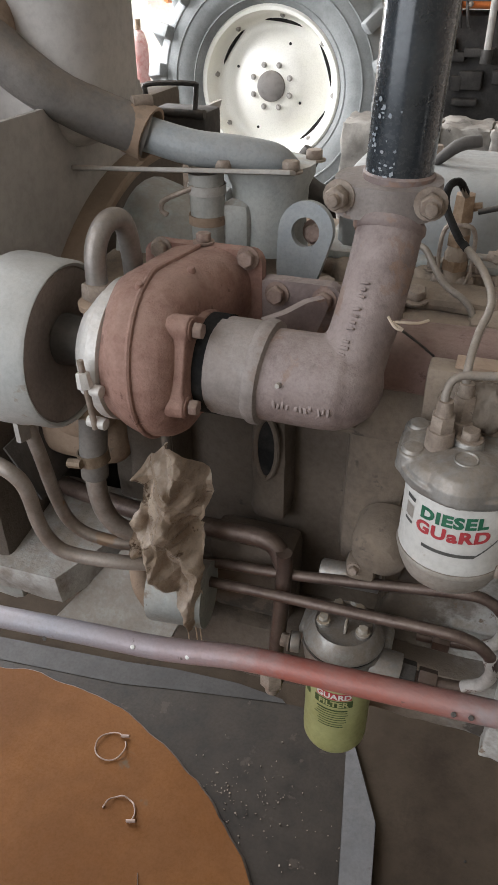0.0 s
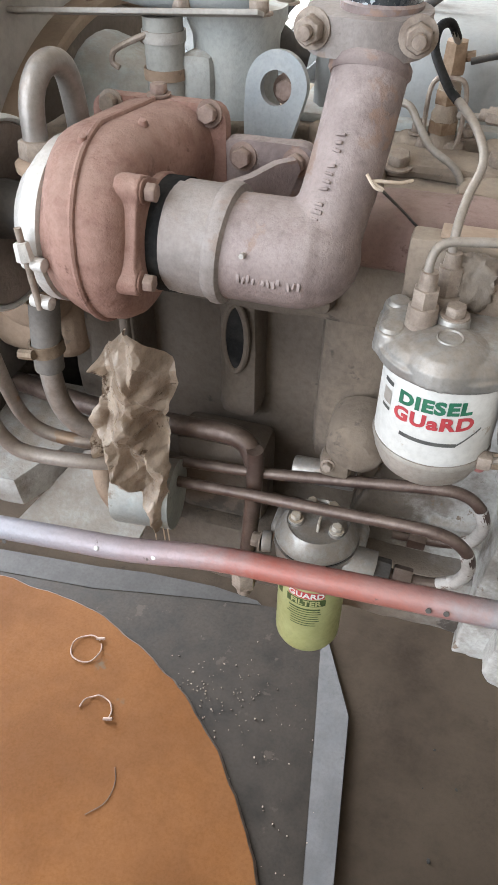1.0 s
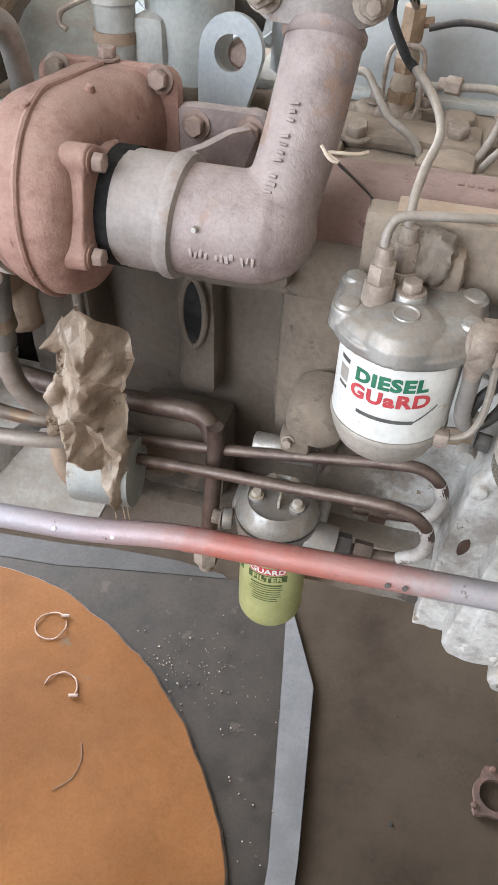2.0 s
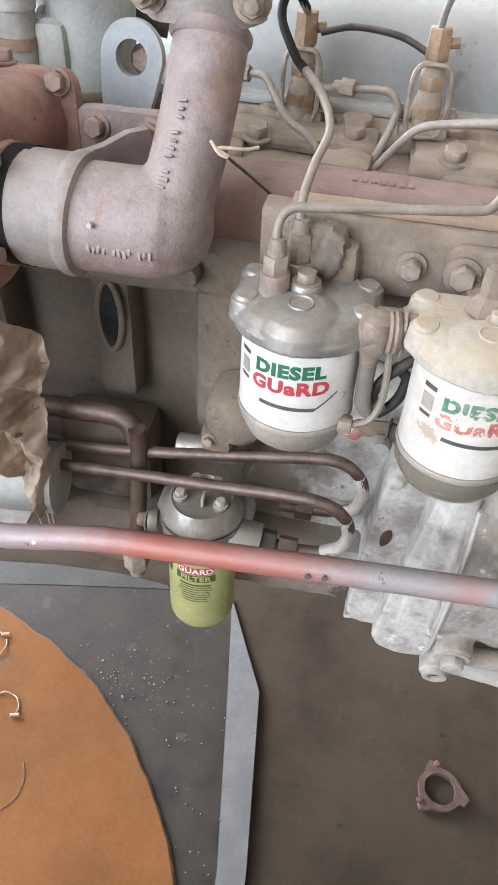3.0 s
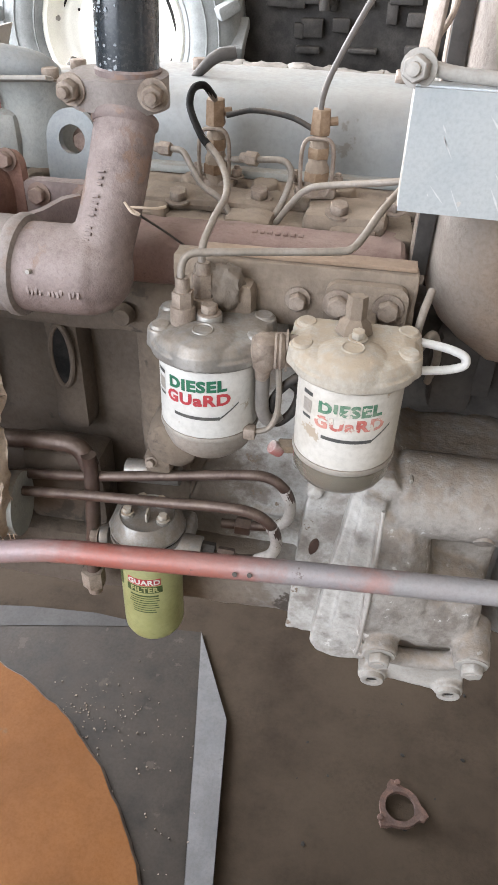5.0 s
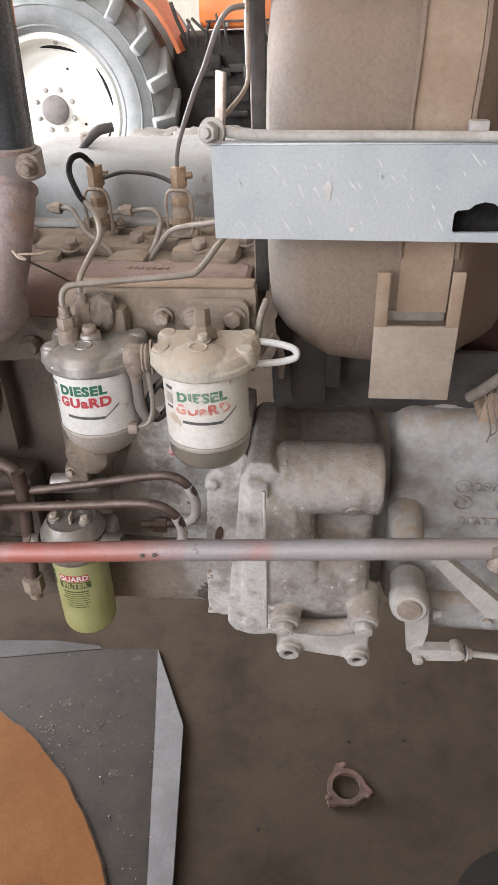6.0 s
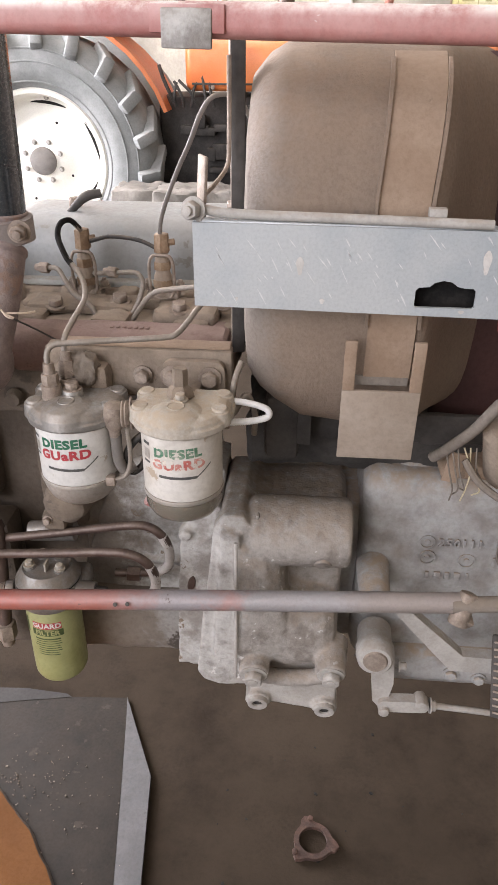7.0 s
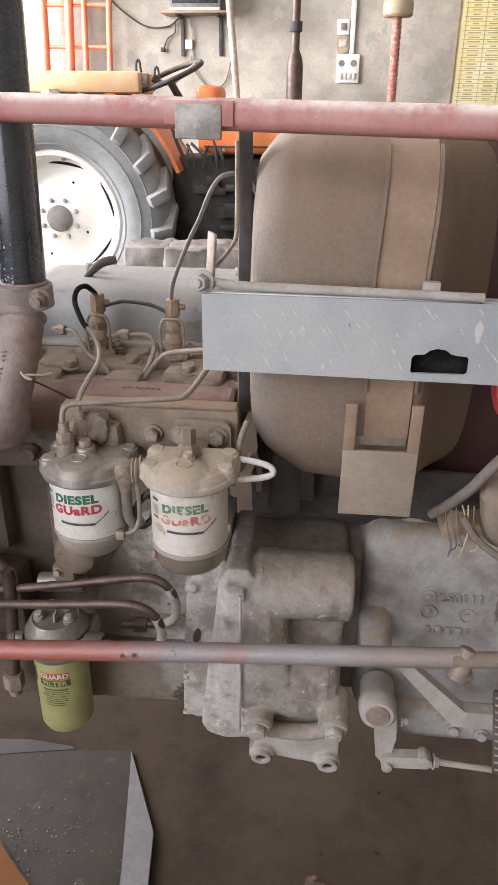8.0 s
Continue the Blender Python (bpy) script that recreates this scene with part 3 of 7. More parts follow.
# ---- engine block, head and covers ----
def engine():
    e = thing("engine", (0.0, 0.9, 0.5), "dust-caked grey diesel engine of a dismantled tractor", "engine")
    bm = B()
    add_box(bm, (-0.03, 0.93, 0.80), (0.60, 0.30, 0.56), 0.012)
    add_box(bm, (0.175, 0.805, 0.82), (0.20, 0.12, 0.40), 0.014)
    add_box(bm, (-0.02, 0.755, 1.04), (0.46, 0.12, 0.07), 0.012)
    add_box(bm, (-0.24, 0.77, 0.93), (0.07, 0.09, 0.16), 0.012)
    add_box(bm, (-0.085, 0.765, 0.92), (0.050, 0.05, 0.20), 0.014)
    add_box(bm, (0.05, 0.76, 0.90), (0.08, 0.05, 0.24), 0.02)
    add_box(bm, (0.0, 0.76, 0.61), (0.52, 0.13, 0.11), 0.012)
    rough_up(cut_up(bm, 0.03), 0.004, 22, 0.5)
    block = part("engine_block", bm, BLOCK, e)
    for x, z, r in ((-0.225, 1.03, 0.017), (0.02, 1.035, 0.012), (0.235, 0.86, 0.011)):
        part("core_plug", add_lathe(B(), ((0, 0.012), (r * 0.8, 0.012), (r, 0.006), (r * 1.1, 0)), (x, 0.69, z), (0, -1, 0), 20), BLOCK, block)
    # Black slab on the uncut wall paints the shade of an opening.
    eye_ = [(0.011 * math.cos(a) * abs(math.cos(a)) ** 0.2, 0.040 * math.sin(a)) for a in [2 * math.pi * k / 20 for k in range(20)]]
    part("casting_slot", add_slab(B(), eye_, 0.003, upright(-0.085, 0.738, 0.94)), MATTE_BLACK, block, "black almond slab in place of a shaded opening")
    part("slot_rim", add_tube(B(), [(-0.085 + 1.25 * x, 0.737, 0.94 + 1.12 * z) for x, z in [*eye_, eye_[0]]], 0.004, 8, 3), BLOCK, block)
    # pale side wall of the block with a ragged lower edge
    bm = B()
    wall_ = [(0.060, 0.575), (0.10, 0.555), (0.145, 0.545), (0.175, 0.552), (0.205, 0.547), (0.235, 0.556), (0.255, 0.560), (0.31, 0.562), (0.31, 0.90), (0.205, 0.935), (0.165, 0.91), (0.120, 0.85), (0.070, 0.70)]
    add_slab(bm, wall_, 0.09, upright(0, 0.826, 0), 0.006)
    add_slab(bm, [(0.236, 0.562), (0.31, 0.557), (0.31, 0.88), (0.275, 0.89), (0.250, 0.83), (0.240, 0.70)], 0.14, upright(0, 0.808, 0), 0.010)
    for z in (0.700, 0.722):
        add_tube(bm, ((0.17, 0.734, z), (0.22, 0.732, z + 0.004), (0.245, 0.734, z - 0.002)), 0.006, 8, 3)
    add_cyl(bm, (0.258, 0.68, 0.830), (0.258, 0.658, 0.830), 0.013, 0.009, 16)
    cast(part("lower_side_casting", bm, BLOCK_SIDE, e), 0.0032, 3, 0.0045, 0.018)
    # Dark slab drawn for the shade inside a small hole.
    almond = [(0.006 * math.cos(a) * abs(math.cos(a)) ** 0.4, 0.015 * math.sin(a)) for a in [2 * math.pi * k / 18 for k in range(18)]]
    part("casting_pocket", add_slab(B(), almond, 0.004, upright(0.263, 0.669, 0.735) @ pose(0, 0, 0, 0, 0, -12)), TUBE, e, "dark almond slab in place of a shaded hole in the casting")

    bm = B()
    add_box(bm, (0.0, 0.90, 1.095), (0.66, 0.32, 0.07), 0.008)
    rough_up(cut_up(bm, 0.02), 0.003, 40, 0.6)
    head = part("cylinder_head", bm, HEAD, e)
    for c, s in [((x, 0.755, 1.115), (0.055, 0.045, 0.05)) for x in (-0.20, -0.09, 0.03, 0.15, 0.265)] + [((0.255, 0.775, 1.135), (0.09, 0.07, 0.03)), ((0.10, 0.80, 1.137), (0.16, 0.06, 0.016))]:
        part("head_boss", rough_up(cut_up(add_box(B(), c, s, 0.010), 0.012), 0.0025, 50, 0.6), HEAD, head)
    for x, y, z in ((0.247, 0.752, 1.148), (0.065, 0.775, 1.141), (0.155, 0.79, 1.145), (-0.03, 0.77, 1.14), (0.305, 0.78, 1.148)):
        part("head_bolt", add_bolt(B(), (x, y, z), (0.05, -0.25, 1), 0.011, 0.010), BOLT, head)

    bm = B()
    add_box(bm, (0.19, 0.955, 1.137), (0.50, 0.225, 0.020), 0.004)
    for x in (-0.02, 0.07, 0.155, 0.245, 0.335):
        add_cyl(bm, (x, 0.842, 1.125), (x, 0.838, 1.150), 0.022, 0.015, 20)
        add_box(bm, (x + 0.04, 0.825, 1.133), (0.035, 0.05, 0.014), 0.006)
    cast(part("rocker_ledge", bm, HEAD, head, "dust-caked scalloped ledge under the cover"), 0.003, 2, 0.004, 0.016)

    # rocker cover: a long box with rounded shoulders on a flat rim
    bm = B()
    rings = []
    for x, s in ((-0.045, 0.80), (-0.035, 0.95), (-0.015, 1.0), (0.14, 1.0), (0.33, 1.0), (0.41, 1.0), (0.425, 0.95), (0.43, 0.80)):
        half, high = 0.10 * s, 0.072 * s
        ring = [(x, 0.965 - half, 1.155), (x, 0.965 + half, 1.155)]
        for k in range(13):
            a = math.pi * k / 12
            c, w = math.cos(a), math.sin(a)
            ring.append((x, 0.965 + half * (abs(c) ** 0.45) * (1 if c > 0 else -1), 1.17 + high * w**0.55))
        rings.append(ring)
    add_loft(bm, rings)
    cover = part("rocker_cover", bm, COVER, e, "pale blue-grey painted pressed rocker cover", 50)
    part("cover_rim", add_box(B(), (0.19, 0.965, 1.152), (0.50, 0.235, 0.010), 0.003), GREYGREEN, cover)
    for x in (0.048, 0.30):
        part("cover_bolt", add_bolt(B(), (x, 0.965, 1.239), (0, 0, 1), 0.010, 0.014), BOLT, cover)
    part("breather_stub", add_tube(B(), ((-0.055, 0.90, 1.20), (-0.075, 0.895, 1.205), (-0.09, 0.88, 1.22)), 0.014, 14), DARK, cover)
    part("pipe_stub", add_tube(B(), ((0.045, 0.93, 1.235), (0.075, 0.93, 1.262), (0.10, 0.935, 1.268)), lambda f: 0.004 + 0.008 * f * (1.3 - f), 10), DARK, cover)

    # rounded tan timing case behind the oil return hose
    bm = B()
    add_box(bm, (-0.335, 0.76, 0.955), (0.13, 0.11, 0.16), 0.03, None, 4)
    add_cyl(bm, (-0.315, 0.715, 0.985), (-0.315, 0.675, 0.985), 0.050, 0.042, 32, 0.008)
    add_cyl(bm, (-0.300, 0.70, 1.005), (-0.300, 0.66, 1.005), 0.016, 0.014, 18, 0.003)
    cast(part("timing_case", bm, STRAP, e, "tan dusty rounded timing case"), 0.003, 3, 0.002, 0.02)
    # side fittings
    plug = part("drain_cock", add_cyl(B(), (0.205, 0.70, 0.868), (0.24, 0.70, 0.872), 0.010, seg=6, bevel=0.001), BRASS, e, "small brass drain cock with a red tip")
    part("red_tip", add_cyl(B(), (0.196, 0.692, 0.872), (0.208, 0.697, 0.862), 0.009, seg=12, bevel=0.002), RAIL_RED, plug)
    part("sensor_nut", add_bolt(B(), (0.24, 0.698, 0.872), (1, -0.2, 0), 0.011, 0.016), DARK, plug)
    bm = B()
    add_lathe(bm, ((0, 0.060), (0.022, 0.058), (0.032, 0.050), (0.037, 0.03), (0.039, 0.0)), (0.075, 0.73, 0.862), (-0.1, -1, -0.05), 28)
    part("pump_body", rough_up(bm, 0.002, 60), BLOCK, e, "dirty round lift pump body")
    part("pump_lug", rough_up(cut_up(add_box(B(), (0.052, 0.690, 0.830), (0.036, 0.03, 0.032), 0.008), 0.01), 0.002, 60), BLOCK, e)
    for x, z in ((0.045, 0.836),):
        part("pump_screw", add_bolt(B(), (x, 0.675, z), (0, -1, 0.2), 0.006, 0.007), BOLT, e)
    return e


def manifold():
    m = thing("exhaust_manifold", (0.15, 0.70, 1.09), "dusty reddish-brown rusted cast-iron exhaust manifold", "manifold")
    bm = B()
    rings = []
    for k, x in enumerate((0.03, 0.035, 0.10, 0.16, 0.22, 0.28, 0.315, 0.32)):
        s = (0.92, 1, 1, 1.02, 1, 0.98, 0.94, 0.8)[k]
        rings.append([(x, 0.706 + q * s, 1.108 + w * s) for q, w in [(a * 0.036 / 0.05, b * 0.031 / 0.05) for a, b in round_outline(0.1, 0.1, 0.032, 5)]])
    add_loft(bm, rings)
    rough_up(cut_up(bm, 0.015), 0.0012, 60, 0.6)
    log = part("manifold_log", bm, MANIFOLD, m)
    for k in range(7):
        part("raised_mark", add_box(B(), (0.165 + k * 0.008, 0.700 - 0.0002 * k, 1.1395), (0.005, 0.007, 0.003), 0.0008), MANIFOLD, log)
    # flange that carries the turbocharger elbow stay
    bm = B()
    add_slab(bm, round_outline(0.085, 0.062, 0.012, 4), 0.014, upright(-0.040, 0.703, 1.146), 0.002)
    rough_up(cut_up(bm, 0.02), 0.001, 60)
    fl = part("stay_flange", bm, ELBOW, m)
    for x in (-0.061, -0.013):
        part("flange_bolt", add_bolt(B(), (x, 0.689, 1.163), (0, -1, 0.1), 0.0092, 0.009), BOLT_RUST, fl)
    for x, r in ((-0.06, 0.03), (0.30, 0.028)):
        part("port_branch", add_tube(B(), ((x, 0.72, 1.10), (x, 0.76, 1.105)), r, 16, 2), MANIFOLD, m)
    return m


def injector(x, y, top, base, lean):
    i = thing("fuel_injector", (x, y, base), "dust-covered fuel injector with an orange-brown union nut", "injector", "fuel injectors on the cylinder head")
    axis = V((0.0, lean, 1.0)).normalized()
    foot = V((x, y, base))
    at = lambda h: foot + axis * h  # noqa: E731
    long = top - base
    part("injector_body", add_lathe(B(), ((0, 0), (0.013, 0), (0.013, long * 0.35), (0.0105, long * 0.4), (0.0105, long * 0.62), (0.008, long * 0.66), (0.008, long * 0.8), (0, long * 0.8)), foot, axis, 18), HEAD, i)
    part("union_nut", add_cyl(B(), at(long * 0.72), at(long), 0.0118, 0.0105, 6, 0.001), ORANGENUT, i)
    part("lower_nut", add_cyl(B(), at(long * 0.45), at(long * 0.58), 0.0125, None, 6, 0.001), ORANGENUT, i)
    loop_ = []
    for k in range(25):
        a = 2 * math.pi * k / 24
        c, w = math.cos(a), math.sin(a)
        loop_.append(at(long * (0.36 + 0.34 * abs(w) ** 0.6 * (1 if w > 0 else -1))) + V((0.0175 * abs(c) ** 0.45 * (1 if c > 0 else -1), -0.011, 0)))
    part("clip_wire", add_tube(B(), loop_, 0.0024, 7, 2), BOLT, i, "bent wire retaining clip")
    part("gland_nut", add_cyl(B(), at(long * 0.18), at(long * 0.30), 0.0150, None, 6, 0.001), ORANGENUT, i)
    for s in (-1, 1):
        part("yoke_stud", add_bolt(B(), at(long * 0.08) + V((s * 0.024, 0.004, 0.004)), (0, 0, 1), 0.0065, 0.008, True, 0.006), BOLT, i)
    part("clamp_yoke", add_box(B(), at(long * 0.06), (0.046, 0.024, 0.012), 0.004), BOLT, i)
    part("leak_off_stub", add_tube(B(), (at(long * 0.85), at(long * 0.86) + V((0.018, 0, 0.002))), 0.0045, 8, 2), ORANGENUT, i)
    return i


def pipe(name, points, r, material, label, ends=(), group=""):
    p = thing(name, points[0], label, "pipe", group)
    part("tube", add_tube(B(), points, r, 10, 7), material, p, angle=60)
    for at, way, rr, long, m in ends:
        q = V(at)
        w = V(way).normalized()
        nut = B()
        add_cyl(nut, q, q + w * long, rr, None, 6, 0.001)
        add_cyl(nut, q + w * long * 0.95, q + w * long * 1.5, rr * 0.72, rr * 0.6, 14)
        part("union_nut", nut, m, p)
    return p


engine()
manifold()
injector(0.097, 0.832, 1.238, 1.14, -0.05)
injector(0.217, 0.80, 1.240, 1.15, 0.02)
pipe("injector_pipe", ((0.133, 0.597, 1.125), (0.131, 0.605, 1.156), (0.134, 0.64, 1.171), (0.14, 0.675, 1.187), (0.127, 0.71, 1.203), (0.099, 0.74, 1.222), (0.083, 0.765, 1.241), (0.082, 0.785, 1.254), (0.09, 0.802, 1.255), (0.098, 0.82, 1.238)), 0.0036, FUELPIPE, "dusty S-bent steel fuel pipe rising from the filter", (((0.133, 0.597, 1.112), (0, 0.05, 1), 0.010, 0.022, BOLT),))
pipe("injector_pipe", ((0.119, 0.574, 1.12), (0.118, 0.576, 1.147), (0.125, 0.58, 1.159), (0.146, 0.585, 1.161), (0.204, 0.595, 1.163), (0.255, 0.603, 1.165), (0.268, 0.607, 1.168), (0.277, 0.625, 1.174), (0.29, 0.655, 1.187), (0.31, 0.70, 1.20)), 0.0036, FUELPIPE, "long pale steel fuel pipe bent along the filter bracket", (((0.119, 0.574, 1.100), (0, 0.02, 1), 0.0105, 0.026, BOLT),))
pipe("injector_pipe", ((0.176, 0.757, 1.125), (0.194, 0.753, 1.152), (0.21, 0.75, 1.17), (0.229, 0.745, 1.178), (0.279, 0.73, 1.189), (0.33, 0.72, 1.20)), 0.0036, FUELPIPE, "bent steel fuel pipe over the cylinder head")
pipe("injector_pipe", ((0.167, 0.765, 1.121), (0.182, 0.775, 1.145), (0.19, 0.785, 1.169), (0.188, 0.787, 1.182), (0.176, 0.79, 1.188), (0.138, 0.81, 1.18), (0.11, 0.825, 1.175)), 0.0036, FUELPIPE, "short hooked steel fuel pipe beside an injector", (((0.15, 0.803, 1.183), (-1, 0.3, 0), 0.008, 0.014, BOLT),))
pipe("injector_pipe", ((0.042, 0.81, 1.185), (0.064, 0.8, 1.187), (0.077, 0.79, 1.174), (0.093, 0.775, 1.159), (0.117, 0.765, 1.147), (0.13, 0.76, 1.128)), 0.0036, FUELPIPE, "tan bent steel fuel pipe on the cylinder head", (((0.05, 0.806, 1.186), (-1, 0.2, 0), 0.008, 0.014, BOLT),))
pipe("leak_off_hose", ((0.112, 0.815, 1.224), (0.142, 0.815, 1.231), (0.183, 0.81, 1.228), (0.214, 0.805, 1.216)), 0.0030, RUBBER, "thin dark leak-off hose between two injectors")
pipe("injector_pipe", ((0.2155, 0.80, 1.236), (0.218, 0.797, 1.256), (0.227, 0.79, 1.282), (0.25, 0.77, 1.33), (0.267, 0.76, 1.361), (0.285, 0.75, 1.399), (0.302, 0.75, 1.416), (0.326, 0.78, 1.412), (0.34, 0.83, 1.38)), 0.0031, HOSE, "dark grey fuel pipe rising loose from an injector")

hook = thing("pipe_sleeve", (0.083, 0.765, 1.241), "black rubber sleeve over a hooked fuel pipe", "hose")
part("sleeve_tube", add_tube(B(), ((0.110, 0.728, 1.214), (0.099, 0.74, 1.222), (0.083, 0.765, 1.241), (0.082, 0.785, 1.254), (0.09, 0.802, 1.255), (0.097, 0.818, 1.241)), 0.0039, 10, 7), MATTE_BLACK, hook, angle=60)

# ---- turbocharger and exhaust ----
def turbocharger():
    t = thing("turbocharger", (-0.15, 0.62, 1.03), "rust-brown turbocharger bolted to the exhaust manifold", "turbocharger")
    ax = V((-0.150, 0.600, 1.125))
    # turbine housing: a wide inlet neck that winds forward, down and under as a narrowing scroll
    def scroll(f):
        """Middle, outward way, width and depth of the duct; f below 0 is the straight neck."""
        if f < 0:
            return V((-0.149 - 0.011 * f, 0.600 - 0.100 * f, 1.168 + 0.010 * f)), V((0, 0, 1)), 0.088 - 0.018 * f, 0.080 - 0.010 * f
        a = radians(285 * f)
        way = V((0, -math.sin(a), math.cos(a)))
        deep = 0.080 - 0.034 * f
        slim = min(1.0, f / 0.3)
        return ax + V((0.001 + 0.007 * slim, 0, 0)) + way * (0.083 - 0.010 * f - deep / 2), way, 0.088 - 0.015 * slim - 0.012 * f, deep

    bm = B()
    rings = []
    for k in range(44):
        mid, way, wide, deep = scroll(-1 + 2 * k / 43 if k < 22 else -1 + 2 * k / 43)
        ring = []
        for s in range(28):
            b = 2 * math.pi * s / 28
            c, w = math.cos(b), math.sin(b)
            ring.append(mid + V((1, 0, 0)) * wide / 2 * abs(c) ** 0.78 * (1 if c > 0 else -1) + way * deep / 2 * abs(w) ** 0.78 * (1 if w > 0 else -1))
        rings.append(ring)
    add_loft(bm, rings)
    add_lathe(bm, ((0, -0.030), (0.066, -0.030), (0.070, -0.023), (0.066, 0.012), (0.050, 0.030), (0.043, 0.038), (0.043, 0.050), (0, 0.050)), ax, (1, 0, 0), 40)
    housing = cast(part("turbine_housing", bm, RUST, t, angle=60), 0.0022, 8, 0.0010, 0.012)
    # a raised casting seam over the scroll
    seam = []
    for k in range(18):
        mid, way, wide, deep = scroll(-0.82 + 1.42 * k / 17)
        seam.append(mid + way * (deep / 2 + 0.0002) + V((0.0, 0, 0)))
    part("casting_seam", add_tube(B(), seam, 0.0030, 8, 3), RUST, housing)
    for x, y, z in ((-0.122, 0.620, 1.205), (-0.150, 0.572, 1.2045)):
        part("cast_pip", add_lathe(B(), ((0, 0.004), (0.003, 0.003), (0.0045, -0.002)), (x, y, z), (0.2, -0.3, 1), 10), RUST, housing)
    bm = B()
    add_slab(bm, round_outline(0.125, 0.092, 0.014, 4), 0.014, upright(-0.139, 0.702, 1.157), 0.003)
    flange = part("inlet_flange", rough_up(cut_up(bm, 0.02), 0.001, 60), RUST, t)
    for x, z in ((-0.183, 1.196), (-0.091, 1.196), (-0.183, 1.118), (-0.091, 1.118)):
        part("flange_bolt", add_bolt(B(), (x, 0.688, z), (0, -1, 0.15), 0.0085, 0.009), BOLT_RUST if x > -0.1 else BOLT, flange)
    part("stud_nut", add_bolt(B(), (-0.14, 0.695, 1.204), (0, 0, 1), 0.008, 0.008), BOLT_RUST, flange)
    # outlet flange with bolt lugs and the black joint
    bm = B()
    add_lathe(bm, ((0, 0.035), (0.047, 0.036), (0.0490, 0.040), (0.0490, 0.0505), (0.047, 0.052), (0, 0.052)), ax, (1, 0, 0), 40)
    for dy, dz in ((-0.038, 0.050), (-0.056, -0.016), (0.055, -0.03)):
        add_cyl(bm, ax + V((0.031, dy, dz)), ax + V((0.0515, dy, dz)), 0.0125, 0.0115, 24)
        add_cyl(bm, ax + V((0.021, 0.75 * dy, 0.75 * dz)), ax + V((0.0505, 0.75 * dy, 0.75 * dz)), 0.017, 0.016, 24)
    add_slab(bm, [(-0.046, 0.056), (-0.066, -0.012), (-0.058, -0.026), (0.0, -0.03), (0.0, 0.045), (-0.026, 0.058)], 0.015, Matrix.Translation(ax + V((0.035, 0, 0))) @ Matrix(((0, 0, 1, 0), (1, 0, 0, 0), (0, 1, 0, 0), (0, 0, 0, 1))), 0.002)
    neck = cast(part("outlet_flange", bm, RUST, t, angle=60), 0.0018, 3, 0.0006, 0.010)
    for dy, dz in ((-0.038, 0.050), (-0.056, -0.016), (0.055, -0.03)):
        lug_at = ax + V((0, dy, dz))
        part("lug_face", add_cyl(B(), lug_at + V((0.045, 0, 0)), lug_at + V((0.0530, 0, 0)), 0.0098, seg=20, bevel=0.002), RUST, neck)
        part("neck_bolt", add_bolt(B(), lug_at + V((0.052, 0, 0)), (1, 0, 0), 0.0076, 0.008, False), BOLT_RUST, neck)
    part("joint_ring", add_lathe(B(), ((0.030, 0.051), (0.0470, 0.051), (0.0470, 0.070), (0.030, 0.070)), ax, (1, 0, 0), 40), MATTE_BLACK, t, "thick black joint ring")
    # bearing housing and its band clamp
    bm = add_lathe(B(), ((0, -0.064), (0.046, -0.064), (0.054, -0.056), (0.0625, -0.048), (0.0655, -0.036), (0.050, -0.026)), ax, (1, 0, 0), 40)
    # Neck given a dark colour to stand in for deep shade.
    part("bearing_neck", rough_up(add_lathe(B(), ((0, -0.104), (0.026, -0.104), (0.024, -0.088), (0.026, -0.066), (0.030, -0.060), (0, -0.060)), ax, (1, 0, 0), 36), 0.001, 50), DARK, t, "thin bearing neck, coloured dark for deep shade")
    part("bearing_housing", rough_up(bm, 0.0008, 60), WHITEALU, t, "pale bearing housing")
    clamp = part("band_clamp", add_lathe(B(), ((0.063, -0.043), (0.0690, -0.041), (0.0690, -0.031), (0.064, -0.029), (0.063, -0.043)), ax, (1, 0, 0), 44), WHITEALU, t, "bright steel band clamp")
    for z in (1.120, 1.086):
        part("clamp_trunnion", add_cyl(B(), (-0.191, 0.527, z), (-0.172, 0.525, z), 0.0058, seg=14, bevel=0.001), WHITEALU, clamp)
    part("clamp_screw", add_cyl(B(), (-0.1815, 0.521, 1.082), (-0.1885, 0.523, 1.150), 0.0030, seg=10), BOLT, clamp)
    part("clamp_nut", add_cyl(B(), (-0.1855, 0.521, 1.124), (-0.1875, 0.522, 1.139), 0.0072, 0.006, 6, 0.001), WHITEALU, clamp)
    # compressor cover: a wide shallow drum, dark towards the bearing housing
    cc = V((-0.262, 0.600, 1.118))
    part("compressor_cover", add_lathe(B(), ((0.0, 0.006), (0.045, 0.006), (0.052, 0.010), (0.076, 0.0125), (0.0795, 0.009)), cc, (1, 0, 0), 48), BACKPLATE, t, "dark back plate of the compressor")
    bm = B()
    add_lathe(bm, ((0.078, 0.009), (0.0785, 0.0135), (0.081, 0.015), (0.084, 0.011), (0.0850, -0.016), (0.0868, -0.022), (0.0872, -0.045), (0.080, -0.062), (0.060, -0.070), (0, -0.070)), cc, (1, 0, 0), 48)
    part("compressor_drum", rough_up(bm, 0.0005, 60), DRUM, t, "pale grey compressor drum")
    # oil feed
    feed = part("oil_feed_block", add_lathe(B(), ((0, 0.0), (0.0150, 0.0), (0.0165, 0.004), (0.0165, 0.016), (0.0190, 0.018), (0.0190, 0.024), (0.015, 0.026), (0, 0.026)), (-0.207, 0.599, 1.150), (-0.05, -0.1, 1), 22), STRAP, t, "tan dusty oil feed union")
